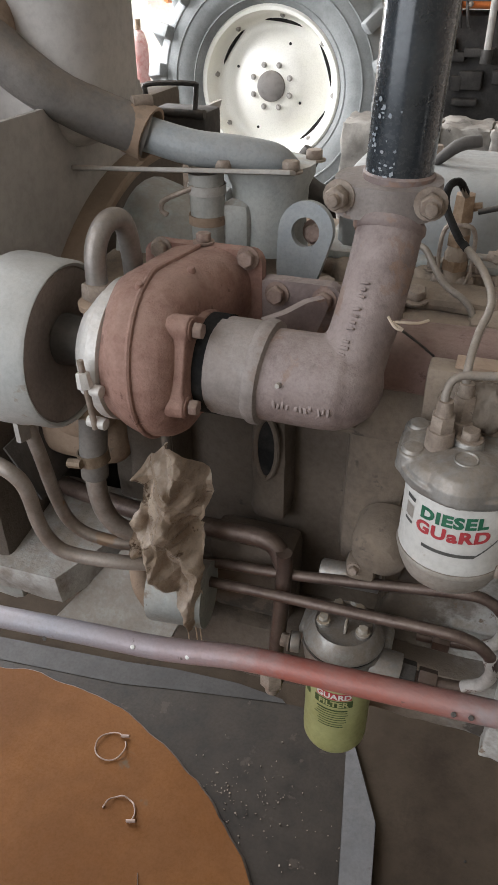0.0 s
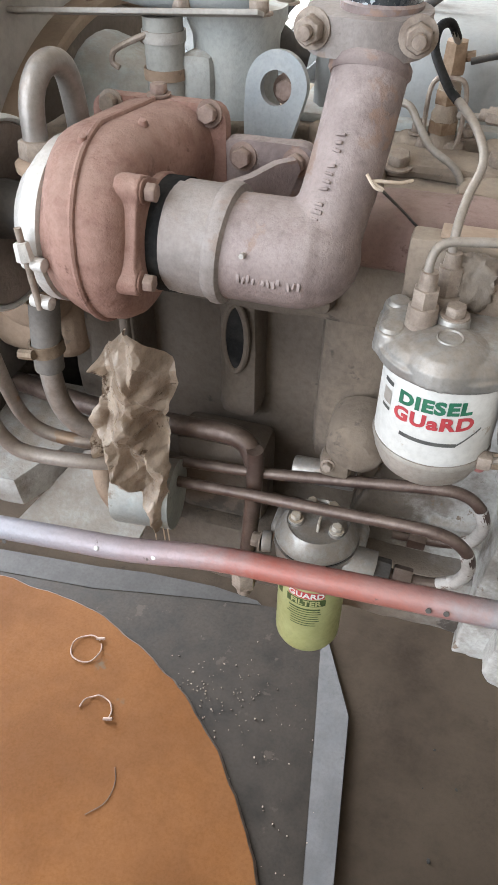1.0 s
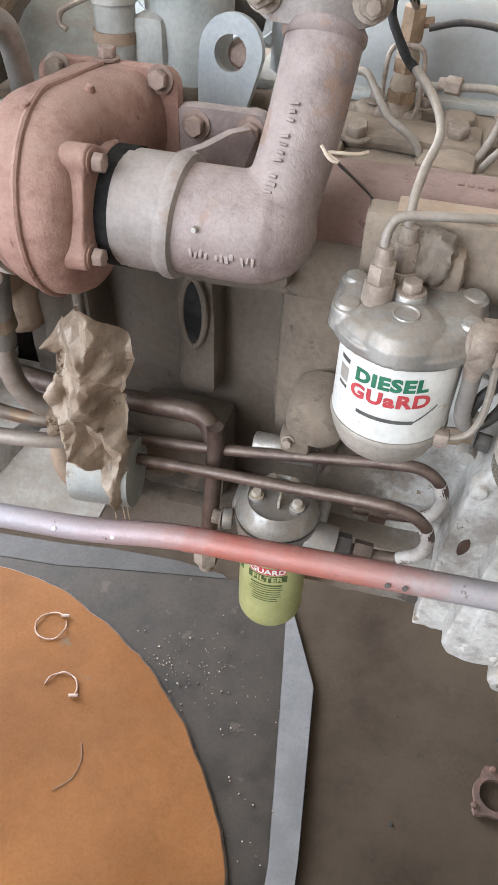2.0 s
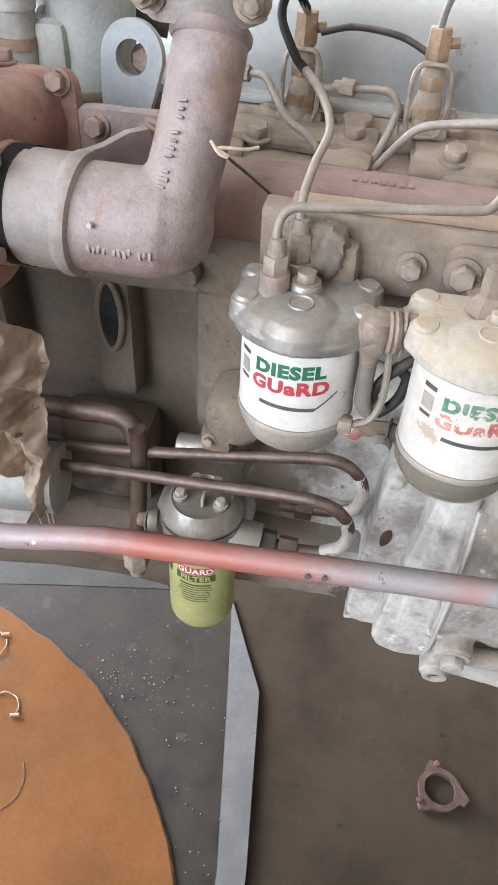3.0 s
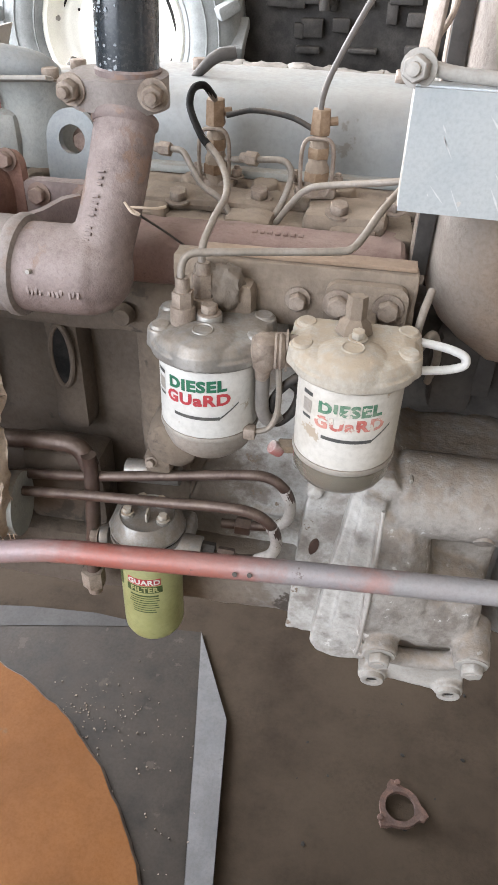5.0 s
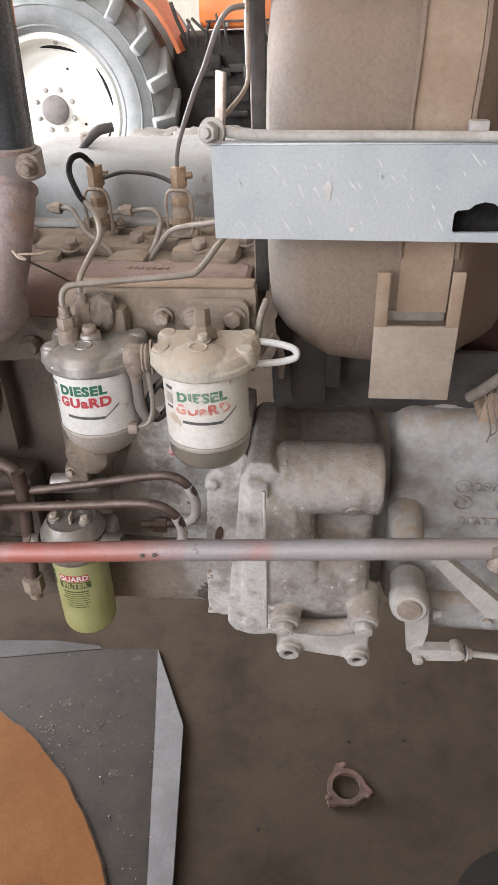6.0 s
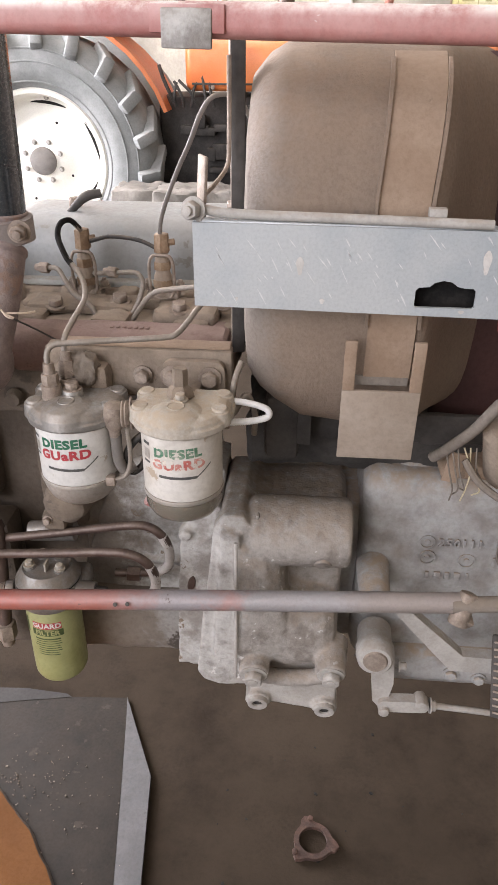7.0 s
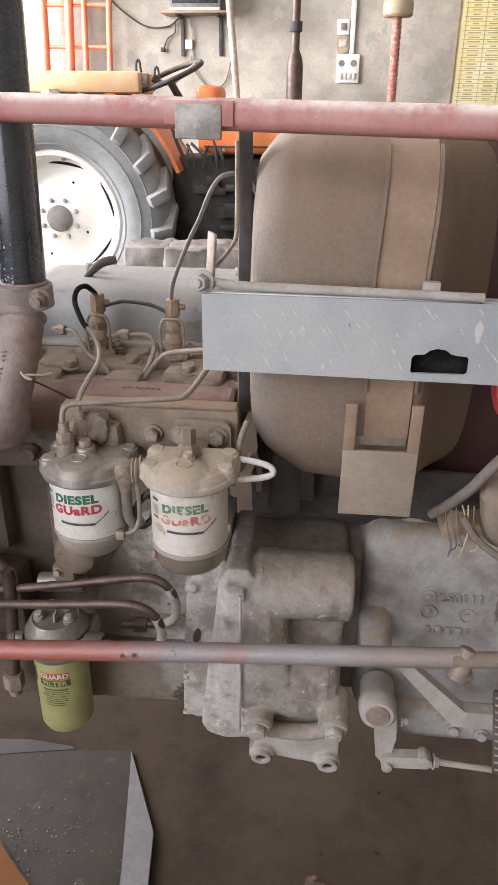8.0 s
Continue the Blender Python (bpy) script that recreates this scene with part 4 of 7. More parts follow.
    part("feed_nut", add_cyl(B(), (-0.208, 0.598, 1.175), (-0.208, 0.599, 1.190), 0.0155, 0.0145, 6, 0.0015), BOLT, feed)
    part("feed_bolt", add_bolt(B(), (-0.190, 0.600, 1.172), (0, 0, 1), 0.0062, 0.008, False), BOLT, feed)
    part("oil_feed_pipe", add_tube(B(), ((-0.208, 0.598, 1.185), (-0.208, 0.602, 1.217), (-0.205, 0.613, 1.236), (-0.201, 0.63, 1.241), (-0.199, 0.645, 1.230), (-0.199, 0.653, 1.20), (-0.200, 0.657, 1.165)), 0.0102, 16), TUBE_G, t, "grey hooked oil feed pipe", 60)
    # oil return: hose with two clips down to the sump pipe
    hose = part("oil_return_hose", add_tube(B(), ((-0.256, 0.64, 1.05), (-0.261, 0.64, 1.007), (-0.267, 0.64, 0.962), (-0.27, 0.64, 0.925)), 0.0165, 16), HOSE, t)
    for z, x in ((1.022, -0.2595), (0.953, -0.268)):
        band = part("hose_clip", add_lathe(B(), ((0.0168, -0.007), (0.019, -0.007), (0.019, 0.007), (0.0168, 0.007)), (x, 0.64, z), (-0.1, 0, 1), 28), BRASS, hose)
        part("clip_screw", add_cyl(B(), (x - 0.02, 0.618, z), (x - 0.003, 0.618, z + 0.002), 0.006, seg=8), BRASS, hose)
    part("sump_pipe", add_tube(B(), ((-0.27, 0.64, 0.935), (-0.271, 0.642, 0.90), (-0.268, 0.646, 0.865), (-0.255, 0.652, 0.838), (-0.228, 0.665, 0.82), (-0.19, 0.69, 0.81)), 0.0125, 14), TUBE_S, t, "", 60)
    return t


def exhaust_elbow():
    e = thing("exhaust_elbow", (0.0, 0.60, 1.08), "purple-brown cast-iron exhaust elbow with raised marks", "exhaust elbow")
    bm = B()
    add_lathe(bm, [(0, -0.075), (0.041, -0.075), (0.0425, -0.066), (0.0425, -0.03), (0.0425, 0.012), (0.041, 0.030), (0.032, 0.046), (0, 0.052)], (0.0, 0.596, 1.1255), (1, -0.01, 0.01), 44)
    leg = ((0.029, 0.598, 1.130), (0.033, 0.604, 1.145), (0.038, 0.618, 1.168), (0.0415, 0.633, 1.193), (0.0440, 0.648, 1.218), (0.0465, 0.667, 1.252))
    bmesh.ops.create_uvsphere(bm, u_segments=32, v_segments=20, radius=0.0415, matrix=Matrix.Translation((0.0230, 0.598, 1.1255)))
    add_tube(bm, leg, lambda f: 0.0290 - 0.0005 * f + 0.0045 * max(0.0, 1 - f / 0.35) ** 1.3, 36, 7)
    body = cast(part("elbow_casting", bm, ELBOW, e, angle=70), 0.0020, 10, 0.0004, 0.009)
    part("grey_sleeve", add_lathe(B(), ((0.030, 0.0), (0.0445, 0.0), (0.0458, 0.003), (0.0458, 0.044), (0.044, 0.045)), (-0.0870, 0.597, 1.1262), (1, -0.02, 0), 40), ELBOW_GREY, e, "paler grey machined sleeve")
    bm = B()
    add_lathe(bm, ((0.042, -0.010), (0.0458, -0.007), (0.0488, -0.002), (0.0492, 0.002), (0.0480, 0.007), (0.042, 0.009)), (-0.045, 0.597, 1.1258), (1, -0.04, -0.07), 40)
    part("collar_ridge", rough_up(bm, 0.0006, 90), ELBOW_GREY, e)
    # the rib that ties the collar to the stay flange
    bm = B()
    rib = [(0.0, 0.0), (0.022, 0.004), (0.045, 0.012), (0.062, 0.013), (0.066, 0.004), (0.055, -0.02), (0.03, -0.03)]
    add_slab(bm, rib, 0.009, Matrix.Translation((-0.062, 0.640, 1.158)) @ pose(0, 0, 0, 0, 0, 40) @ FRONT, 0.003)
    part("stay_rib", bm, ELBOW, e)
    part("neck_collar", add_lathe(B(), ((0.020, 0.0), (0.0292, 0.001), (0.0312, 0.004), (0.0312, 0.009), (0.0292, 0.012), (0.02, 0.013)), (0.0452, 0.6615, 1.241), (0.03, 0.5, 0.87), 32), ELBOW, e)
    # raised foundry marks, not readable
    rnd_ = random.Random(12)
    for k in range(13):
        if k in (4, 9):
            continue
        a = radians(-7 + rnd_.uniform(-2, 2))
        at = V((-0.022 + 0.0040 * k, 0.597 - 0.0430 * math.cos(a), 1.1255 + 0.0430 * math.sin(a)))
        part("foundry_mark", add_box(B(), at, (rnd_.uniform(0.0020, 0.0034), 0.0030, rnd_.uniform(0.005, 0.0085)), 0.0008, pose(0, 0, 0, -14, rnd_.uniform(-14, 14), 0)), ELBOW, body)
    for k in range(12):
        if k in (3, 8):
            continue
        f = k / 11
        at = V((0.0335 + 0.009 * f, 0.606 + 0.031 * f, 1.150 + 0.052 * f)) + V((-0.16, -0.87, 0.46)) * (0.0297 - 0.0005 * f)
        part("foundry_mark", add_box(B(), at, (rnd_.uniform(0.005, 0.0085), 0.0030, rnd_.uniform(0.0018, 0.0032)), 0.0008, pose(0, 0, 0, -28, rnd_.uniform(-14, 14), -10)), ELBOW, body)
    part("cast_nub", add_cyl(B(), (-0.0185, 0.557, 1.1385), (-0.0185, 0.551, 1.140), 0.0026, 0.002, 8), PALE, body)
    # clamp flange under the stack, drawn together by two long bolts
    bm = B()
    out = [(0.036 * math.cos(a), 0.034 * math.sin(a)) for a in [2 * math.pi * k / 24 for k in range(24)]]
    shape = []
    for x, y in out:
        shape.append((x + (0.003 if x > 0.014 else -0.016 if x < -0.014 else 0), y))
    add_slab(bm, shape, 0.027, Matrix.Translation((0.046, 0.676, 1.258)) @ pose(0, 0, 0, 4, 0, 0), 0.004)
    rough_up(cut_up(bm, 0.02), 0.001, 70)
    clamp = part("stack_clamp", bm, ELBOW_GREY, e, "dusty grey-brown stack clamp")
    for x in (0.004, 0.079):
        b = part("clamp_bolt", add_bolt(B(), (x, 0.646, 1.2745), (0.15 if x > 0.05 else -0.1, -1, 0), 0.0102, 0.011, True, 0.009), BOLT, clamp)
    part("wire_twist", add_tube(B(), ((0.061, 0.600, 1.194), (0.068, 0.598, 1.186), (0.074, 0.602, 1.183), (0.066, 0.601, 1.189), (0.084, 0.612, 1.186), (0.092, 0.625, 1.184)), 0.0013, 6, 4), ROPE, e, "twist of pale binding wire")
    part("wire_tail", add_tube(B(), ((0.074, 0.602, 1.182), (0.085, 0.64, 1.155), (0.103, 0.685, 1.118)), 0.0012, 5, 3), DARK, e)
    return e


turbocharger()
exhaust_elbow()
stack = thing("exhaust_stack", (0.048, 0.68, 1.28), "glossy black exhaust stack with chipped paint at its foot", "exhaust pipe")
part("stack_pipe", add_lathe(B(), ((0.026, 0.0), (0.0285, 0.001), (0.0288, 0.9), (0.026, 0.9), (0.026, 0.0)), (0.046, 0.682, 1.286), (0.03, 0.0, 1), 48), BLACKPIPE, stack, angle=60)
part("stack_foot", add_lathe(B(), ((0.026, 0.0), (0.0305, 0.0), (0.0305, 0.012), (0.0285, 0.014)), (0.046, 0.682, 1.276), (0.03, 0.0, 1), 40), ELBOW, stack)

rnd = random.Random(19)
for k in range(46):
    wide_, high_ = rnd.uniform(0.0006, 0.0022), rnd.uniform(0.0006, 0.0024)
    ring_ = [(wide_ * math.cos(a) * rnd.uniform(0.6, 1.1), high_ * math.sin(a) * rnd.uniform(0.6, 1.1)) for a in [2 * math.pi * q / 9 for q in range(9)]]
    bm = bmesh.new()
    bm.faces.new([bm.verts.new((x, z, 0)) for x, z in ring_])
    part("paint_chip", onto_can(bm, (0.047, 0.682), 0.0289, rnd.uniform(-75, 10), 1.290 + 0.06 * rnd.random() ** 1.7), CHIP, stack)

# lifting eye on the head
lug = thing("lifting_eye", (-0.07, 0.80, 1.13), "blue-grey flat steel engine lifting eye", "lifting eye")
n = 40
outer, inner = [], []
for k in range(n):
    a = 2 * math.pi * k / n
    c, s = math.cos(a), math.sin(a)
    x, z = 0.031 * c, 0.033 * s
    if s < 0:
        x, z = 0.031 * (abs(c) ** 0.6) * (1 + 0.48 * s if c > 0 else -1 - 0.10 * s), 0.090 * s
    outer.append((x, z))
    inner.append((0.0158 * c, 0.0158 * s))
part("eye_plate", add_holed(B(), outer, inner, 0.010, Matrix.Translation((-0.062, 0.805, 1.190)) @ pose(0, 0, 0, -8, 4, -4) @ FRONT), LUG, lug)
part("eye_bolt", add_bolt(B(), (-0.058, 0.825, 1.184), (0, -1, 0.1), 0.011, 0.012), BOLT_RUST, lug)

# ---- fuel filters and their bracket ----
WIDE = Matrix.Diagonal((1.14, 1.0, 1.0, 1.0))


def fuel_filter(x, y, dusty):
    label = "dust-covered fuel filter with a faded label and a clear bowl" if dusty else "fuel filter with a white green-and-red lettered label"
    f = thing("fuel_filter", (x, y, 0.955), label, "fuel filter", "twin fuel filters on the bracket")
    head_m, can_m = (ALU_DUSTY, CAN_DUSTY) if dusty else (ALU, CAN)
    r = 0.0478 if dusty else 0.0485
    o = V((x, y, 0))
    drop = 0.010 if dusty else 0.0
    low = V((x, y, -drop))
    can = part("canister", add_lathe(B(), ((0, 0.998 - drop), (r - 0.002, 0.998 - drop), (r, 1.000 - drop), (r, 1.070), (r - 0.001, 1.073), (r - 0.004, 1.076), (0, 1.076)), o, (0, 0, 1), 56), can_m, f)
    part("seam_ring", add_lathe(B(), ((r - 0.004, 0.9925), (r + 0.0006, 0.9935), (r + 0.0012, 0.996), (r + 0.0004, 0.999), (r - 0.004, 0.9995)), low, (0, 0, 1), 56), TIN, f)
    if dusty:
        bowl = part("sediment_bowl", add_lathe(B(), ((r - 0.001, 0.993), (r - 0.001, 0.978), (r - 0.006, 0.968), (r - 0.016, 0.961), (0.012, 0.957), (0, 0.957)), low, (0, 0, 1), 48), GLASS, f, "grimy clear sediment bowl")
        part("bowl_screw", add_cyl(B(), (x, y, 0.939), (x, y, 0.948), 0.010, seg=6, bevel=0.001), TIN, bowl)
    else:
        part("base_cup", add_lathe(B(), ((r - 0.001, 0.993), (r - 0.002, 0.984), (r - 0.007, 0.972), (r - 0.016, 0.963), (0.014, 0.958), (0, 0.957)), o, (0, 0, 1), 48), TIN, f, "dusty tinplate base cup")
    # lettering round the can
    g, d = (GREEN_OLD, RED_OLD) if dusty else (GREEN, RED)
    turn = 2 if dusty else -4
    part("label_word", onto_can(moved(letters("DIESEL", 0.0158, 0.0002, 0.0008, 1.10), WIDE), o, r, turn, 1.0575 - (0.004 if dusty else 0.001), tilt=0.05), g, can, "green printed word")
    part("label_word", onto_can(moved(letters("GUaRD", 0.0166, 0.0002, 0.0007, 1.10), WIDE), o, r, turn + 1, 1.0425 - (0.004 if dusty else 0.001), tilt=0.05), d, can, "red printed word")
    part("label_stripe", onto_can(flat_bar(0.046, 0.0036), o, r, turn, 1.0225), INK, can)
    part("label_stripe", onto_can(flat_bar(0.020, 0.0020), o, r, turn + 37.5, 1.029, tilt=0.75), INK, can)
    for k, (w, h, z, m) in enumerate(((0.012, 0.004, 1.060, INK), (0.011, 0.013, 1.047, TIN), (0.011, 0.003, 1.036, INK))):
        part("label_block", onto_can(flat_bar(w, h, 4), o, r, turn - 50, z), m, can)
    # die-cast head: a brim that is round in front and square behind, a sloping top and a dome
    bm = B()
    shape = [(0.0565 * math.cos(a), 0.0505 * math.sin(a)) for a in [radians(180 + 180 * k / 20) for k in range(21)]]
    shape += [(0.0605, 0.010), (0.0605, 0.036), (0.052, 0.047), (-0.052, 0.047), (-0.0605, 0.036), (-0.0605, 0.010)]
    add_slab(bm, shape, 0.0085, Matrix.Translation((x, y, 1.0730)), 0.0015)
    top_ = lambda k, z, back: [V((x + px * k, y + (py * k if py < 0 else py * back), z)) for px, py in shape]  # noqa: E731
    add_loft(bm, [top_(0.97, 1.078, 1.0), top_(0.94, 1.086, 1.0), top_(0.86, 1.0915, 0.95), top_(0.70, 1.0945, 0.9)])
    add_lathe(bm, ((0, 1.1015), (0.018, 1.1000), (0.028, 1.0955), (0.034, 1.087), (0.0365, 1.075), (0, 1.075)), o + V((-0.002, -0.018, 0)), (0, 0, 1), 32)
    spots = ((-0.046, -0.006), (0.046, -0.006), (-0.046, 0.034), (0.046, 0.034))
    for px, py in spots:
        add_cyl(bm, (x + px, y + py, 1.075), (x + px, y + py, 1.0925), 0.0140, 0.0120, 20)
    head = cast(part("filter_head", bm, head_m, f, "", 60), 0.0015, 1, 0.0003, 0.012)
    for px, py in spots:
        part("head_screw", add_lathe(B(), ((0, 0.0035), (0.008, 0.0032), (0.0098, 0.0015), (0.0102, -0.001)), (x + px, y + py, 1.0925), (0.02, -0.05, 1), 20), head_m, head)
    part("cast_mark", add_lathe(B(), ((0, 0.0008), (0.0085, 0.0008), (0.0095, 0.0020), (0.0105, 0.0)), (x - 0.002, y - 0.020, 1.1003), (0, -0.06, 1), 20), head_m, head)
    part("mount_lug", rough_up(cut_up(add_box(B(), (x, y + (0.058 if dusty else 0.058), 1.080 if dusty else 1.100), (0.036 if dusty else 0.070, 0.060 if dusty else 0.052, 0.030 if dusty else 0.046), 0.008), 0.012), 0.0012, 70), HEAD, head)
    if dusty:
        part("outlet_tower", add_lathe(B(), ((0, 0.034), (0.0088, 0.034), (0.0095, 0.026), (0.0095, 0.014), (0.014, 0.010), (0.017, 0.0)), (x - 0.003, y + 0.018, 1.096), (0, 0.1, 1), 6), HEAD, head)
        part("bleed_screw", add_bolt(B(), (x + 0.001, y - 0.004, 1.101), (0, -0.1, 1), 0.0062, 0.007), ALU_DUSTY, head)
    else:
        part("centre_boss", add_cyl(B(), (x - 0.002, y + 0.008, 1.094), (x - 0.002, y + 0.008, 1.104), 0.013, 0.012, 20, 0.001), ALU, head)
        part("centre_bolt", add_bolt(B(), (x - 0.002, y + 0.008, 1.103), (0, 0, 1), 0.0085, 0.008), BOLT, head)
        for px, py in ((0.119, 0.574), (0.133, 0.597)):
            part("union_boss", add_cyl(B(), (px, py, 1.088), (px, py, 1.112), 0.0125, 0.0115, 20, 0.0015), BOLT, head)
    return f


def filter_bracket():
    b = thing("filter_bracket", (0.21, 0.62, 1.08), "dust-caked flat steel bracket carrying the fuel filters", "bracket")
    for x in (0.125, 0.305):
        part("bracket_leg", add_box(B(), (x, 0.69, 1.100), (0.035, 0.10, 0.035), 0.004), HEAD, b)
    bm = add_box(B(), (0.215, 0.637, 1.108), (0.235, 0.026, 0.064), 0.003)
    bar = part("bracket_bar", rough_up(cut_up(bm, 0.015), 0.0012, 70, 0.5), HEAD, b)
    part("bar_lip", add_box(B(), (0.225, 0.640, 1.1425), (0.21, 0.022, 0.004), 0.001), STRAP, b)
    for x, z, r in ((0.168, 1.109, 0.0100), (0.221, 1.107, 0.0092)):
        part("bracket_bolt", add_bolt(B(), (x, 0.622, z), (0, -1, 0), r, 0.011), BOLT, b)
    ear = part("mount_ear", add_slab(B(), round_outline(0.078, 0.052, 0.012, 4), 0.010, upright(0.286, 0.622, 1.105), 0.002), HEAD, b)
    for x in (0.260, 0.307):
        part("ear_bolt", add_bolt(B(), (x, 0.611, 1.111), (0, -1, 0), 0.0108, 0.010), BOLT, ear)
    clod = rough_up(cut_up(add_box(B(), (0.145, 0.610, 1.118), (0.05, 0.03, 0.045), 0.014), 0.005), 0.005, 110, 0.9)
    part("mud_crust", clod, BLOCK, b, "crumbly crust of oily mud", 70)
    return b


fuel_filter(0.145, 0.571, False)
fuel_filter(0.281, 0.545, True).location.z += 0.012
filter_bracket()

link = thing("filter_link_pipe", (0.205, 0.565, 1.02), "brassy banjo union and hose linking the two filters", "pipe fitting")
part("banjo_body", add_lathe(B(), ((0, 0.0), (0.0065, 0.0), (0.0075, 0.008), (0.0120, 0.016), (0.0135, 0.028), (0.0125, 0.040), (0.008, 0.044), (0, 0.045)), (0.199, 0.549, 1.058), (0.05, 0.05, 1), 24), BOLT, link, "dull union body")
part("banjo_nut", add_cyl(B(), (0.190, 0.549, 1.088), (0.204, 0.550, 1.088), 0.0135, 0.0130, 20, 0.002), BOLT, link)
part("banjo_cap", add_lathe(B(), ((0, 0.0), (0.0150, 0.0), (0.0165, 0.002), (0.0150, 0.004), (0.0165, 0.006), (0.0150, 0.009), (0.012, 0.011), (0, 0.011)), (0.209, 0.551, 1.087), (1, 0.12, 0), 24), BOLT, link)
part("coupling", add_cyl(B(), (0.188, 0.584, 1.080), (0.245, 0.586, 1.080), 0.008, None, 18), BOLT, link)
for z in (1.095, 1.079):
    part("coupling_nut", add_bolt(B(), (0.219, 0.554, z), (1, 0.1, 0), 0.0092, 0.010), BOLT, link)
part("clip_pipe", add_tube(B(), ((0.214, 0.550, 1.072), (0.216, 0.548, 1.045), (0.215, 0.547, 1.020), (0.208, 0.546, 1.004), (0.196, 0.545, 0.999)), 0.0030, 8, 5), FUELPIPE, link)
part("drop_hose", add_tube(B(), ((0.200, 0.550, 1.060), (0.200, 0.549, 1.045), (0.201, 0.550, 1.022), (0.207, 0.555, 1.008), (0.217, 0.562, 1.012)), 0.0068, 12), HOSE, link, "", 60)
part("black_loop", add_tube(B(), ((0.245, 0.575, 1.058), (0.228, 0.560, 1.054), (0.213, 0.556, 1.038), (0.207, 0.558, 1.015), (0.214, 0.563, 1.000), (0.228, 0.567, 1.012), (0.233, 0.568, 1.035), (0.222, 0.566, 1.048)), 0.0045, 10), RUBBER, link, "black rubber hose loop", 60)
part("loop_clip", add_box(B(), (0.190, 0.545, 0.998), (0.012, 0.012, 0.013), 0.002), BOLT, link)

loop = thing("return_hose_loop", (0.335, 0.575, 1.07), "white plastic return hose bent in a tight loop", "hose")
part("hose", add_tube(B(), ((0.326, 0.588, 1.093), (0.345, 0.583, 1.094), (0.366, 0.580, 1.092), (0.380, 0.578, 1.087), (0.381, 0.576, 1.079), (0.368, 0.573, 1.075), (0.348, 0.567, 1.075), (0.328, 0.560, 1.077)), 0.0042, 10), WHITEHOSE, loop, angle=60)
for z, y in ((1.093, 0.589), (1.077, 0.560)):
    part("hose_nut", add_bolt(B(), (0.322, y, z), (1, 0, 0), 0.009, 0.012), BOLT, loop)
pipe("return_pipe", ((0.345, 0.62, 1.13), (0.338, 0.60, 1.11), (0.336, 0.598, 1.07), (0.352, 0.61, 1.09), (0.362, 0.62, 1.06), (0.36, 0.64, 1.02)), 0.004, FUELPIPE, "thin grey return pipe behind the filters")

# ---- oil filter, its head and the oil cooler pipes ----
oil = thing("oil_filter", (0.046, 0.642, 0.572), "yellow-green spin-on oil filter with red and dark print", "oil filter")
oo = V((0.046, 0.642, 0))
can = part("oil_canister", add_lathe(B(), ((0, 0.5655), (0.030, 0.5665), (0.0385, 0.570), (0.0415, 0.577), (0.042, 0.585), (0.042, 0.706), (0.040, 0.7125), (0.034, 0.714), (0, 0.714)), oo, (0, 0, 1), 48), LIME, oil)
part("print_mark", onto_can(flat_bar(0.010, 0.030, 4), oo, 0.042, -52, 0.683, tilt=0.3), OLIVE, can)
part("print_panel", onto_can(flat_bar(0.046, 0.0125, 12), oo, 0.042, 2, 0.6905), RED, can, "red print panel")
part("print_word", onto_can(letters("GUARD", 0.0125, 0.0002, 0.0004, 1.05), oo, 0.042, 2, 0.6905, 0.0009), CAN, can)
part("print_panel", onto_can(flat_bar(0.050, 0.0125, 12), oo, 0.042, 2, 0.6765), OLIVE, can, "dark green print panel")
part("print_word", onto_can(letters("FILTER", 0.0125, 0.0002, 0.0004, 1.05), oo, 0.042, 2, 0.6765, 0.0009), LIME, can)
rnd = random.Random(5)
for k in range(8):
    w = 0.040 if k == 0 else 0.030 + 0.012 * rnd.random()
    part("print_line", onto_can(flat_bar(w, 0.0028 if k == 0 else 0.0016, 10), oo, 0.042, 0 + rnd.uniform(-3, 3), 0.664 - 0.0046 * k), OLIVE, can)

oh = oil
bm = B()
add_lathe(bm, ((0, 0.714), (0.040, 0.714), (0.046, 0.718), (0.0475, 0.728), (0.0475, 0.744), (0.050, 0.747), (0.050, 0.753), (0, 0.753)), oo, (0, 0, 1), 44)
add_box(bm, (0.046, 0.665, 0.735), (0.115, 0.05, 0.034), 0.010)
add_tube(bm, ((0.06, 0.635, 0.735), (0.10, 0.632, 0.732), (0.118, 0.632, 0.730)), 0.021, 20, 3)
part("head_body", rough_up(bm, 0.0006, 80), ALU, oh, "pale cast-aluminium mounting head", 50)
part("seam_groove", add_lathe(B(), ((0.0478, 0.7525), (0.0486, 0.7545), (0.0478, 0.7565)), oo, (0, 0, 1), 44), MATTE_BLACK, oh, "dark joint under the cap")
cap = part("head_cap", add_lathe(B(), ((0.0468, 0.7535), (0.0492, 0.7565), (0.0488, 0.7590), (0.0462, 0.7605), (0.0372, 0.7770), (0.0358, 0.7778), (0.0348, 0.7770), (0.0335, 0.7745), (0, 0.7745)), oo, (0, 0, 1), 48), ALU, oh, "turned cap with a bevelled rim", 35)
for a in (-168, -22, 60, 120):
    q = (0.046 + 0.0255 * math.cos(radians(a)), 0.642 + 0.0255 * math.sin(radians(a)))
    part("bolt_boss", add_lathe(B(), ((0.0095, 0.772), (0.0088, 0.7775), (0.0075, 0.7785), (0, 0.7785)), (*q, 0), (0, 0, 1), 20), ALU, cap)
    part("cap_bolt", add_bolt(B(), (*q, 0.7785), (0, 0, 1), 0.0064, 0.0065), ALU_DUSTY, cap)
part("cap_fin", add_box(B(), (0.049, 0.634, 0.782), (0.0032, 0.016, 0.014), 0.001), ALU_DUSTY, cap)
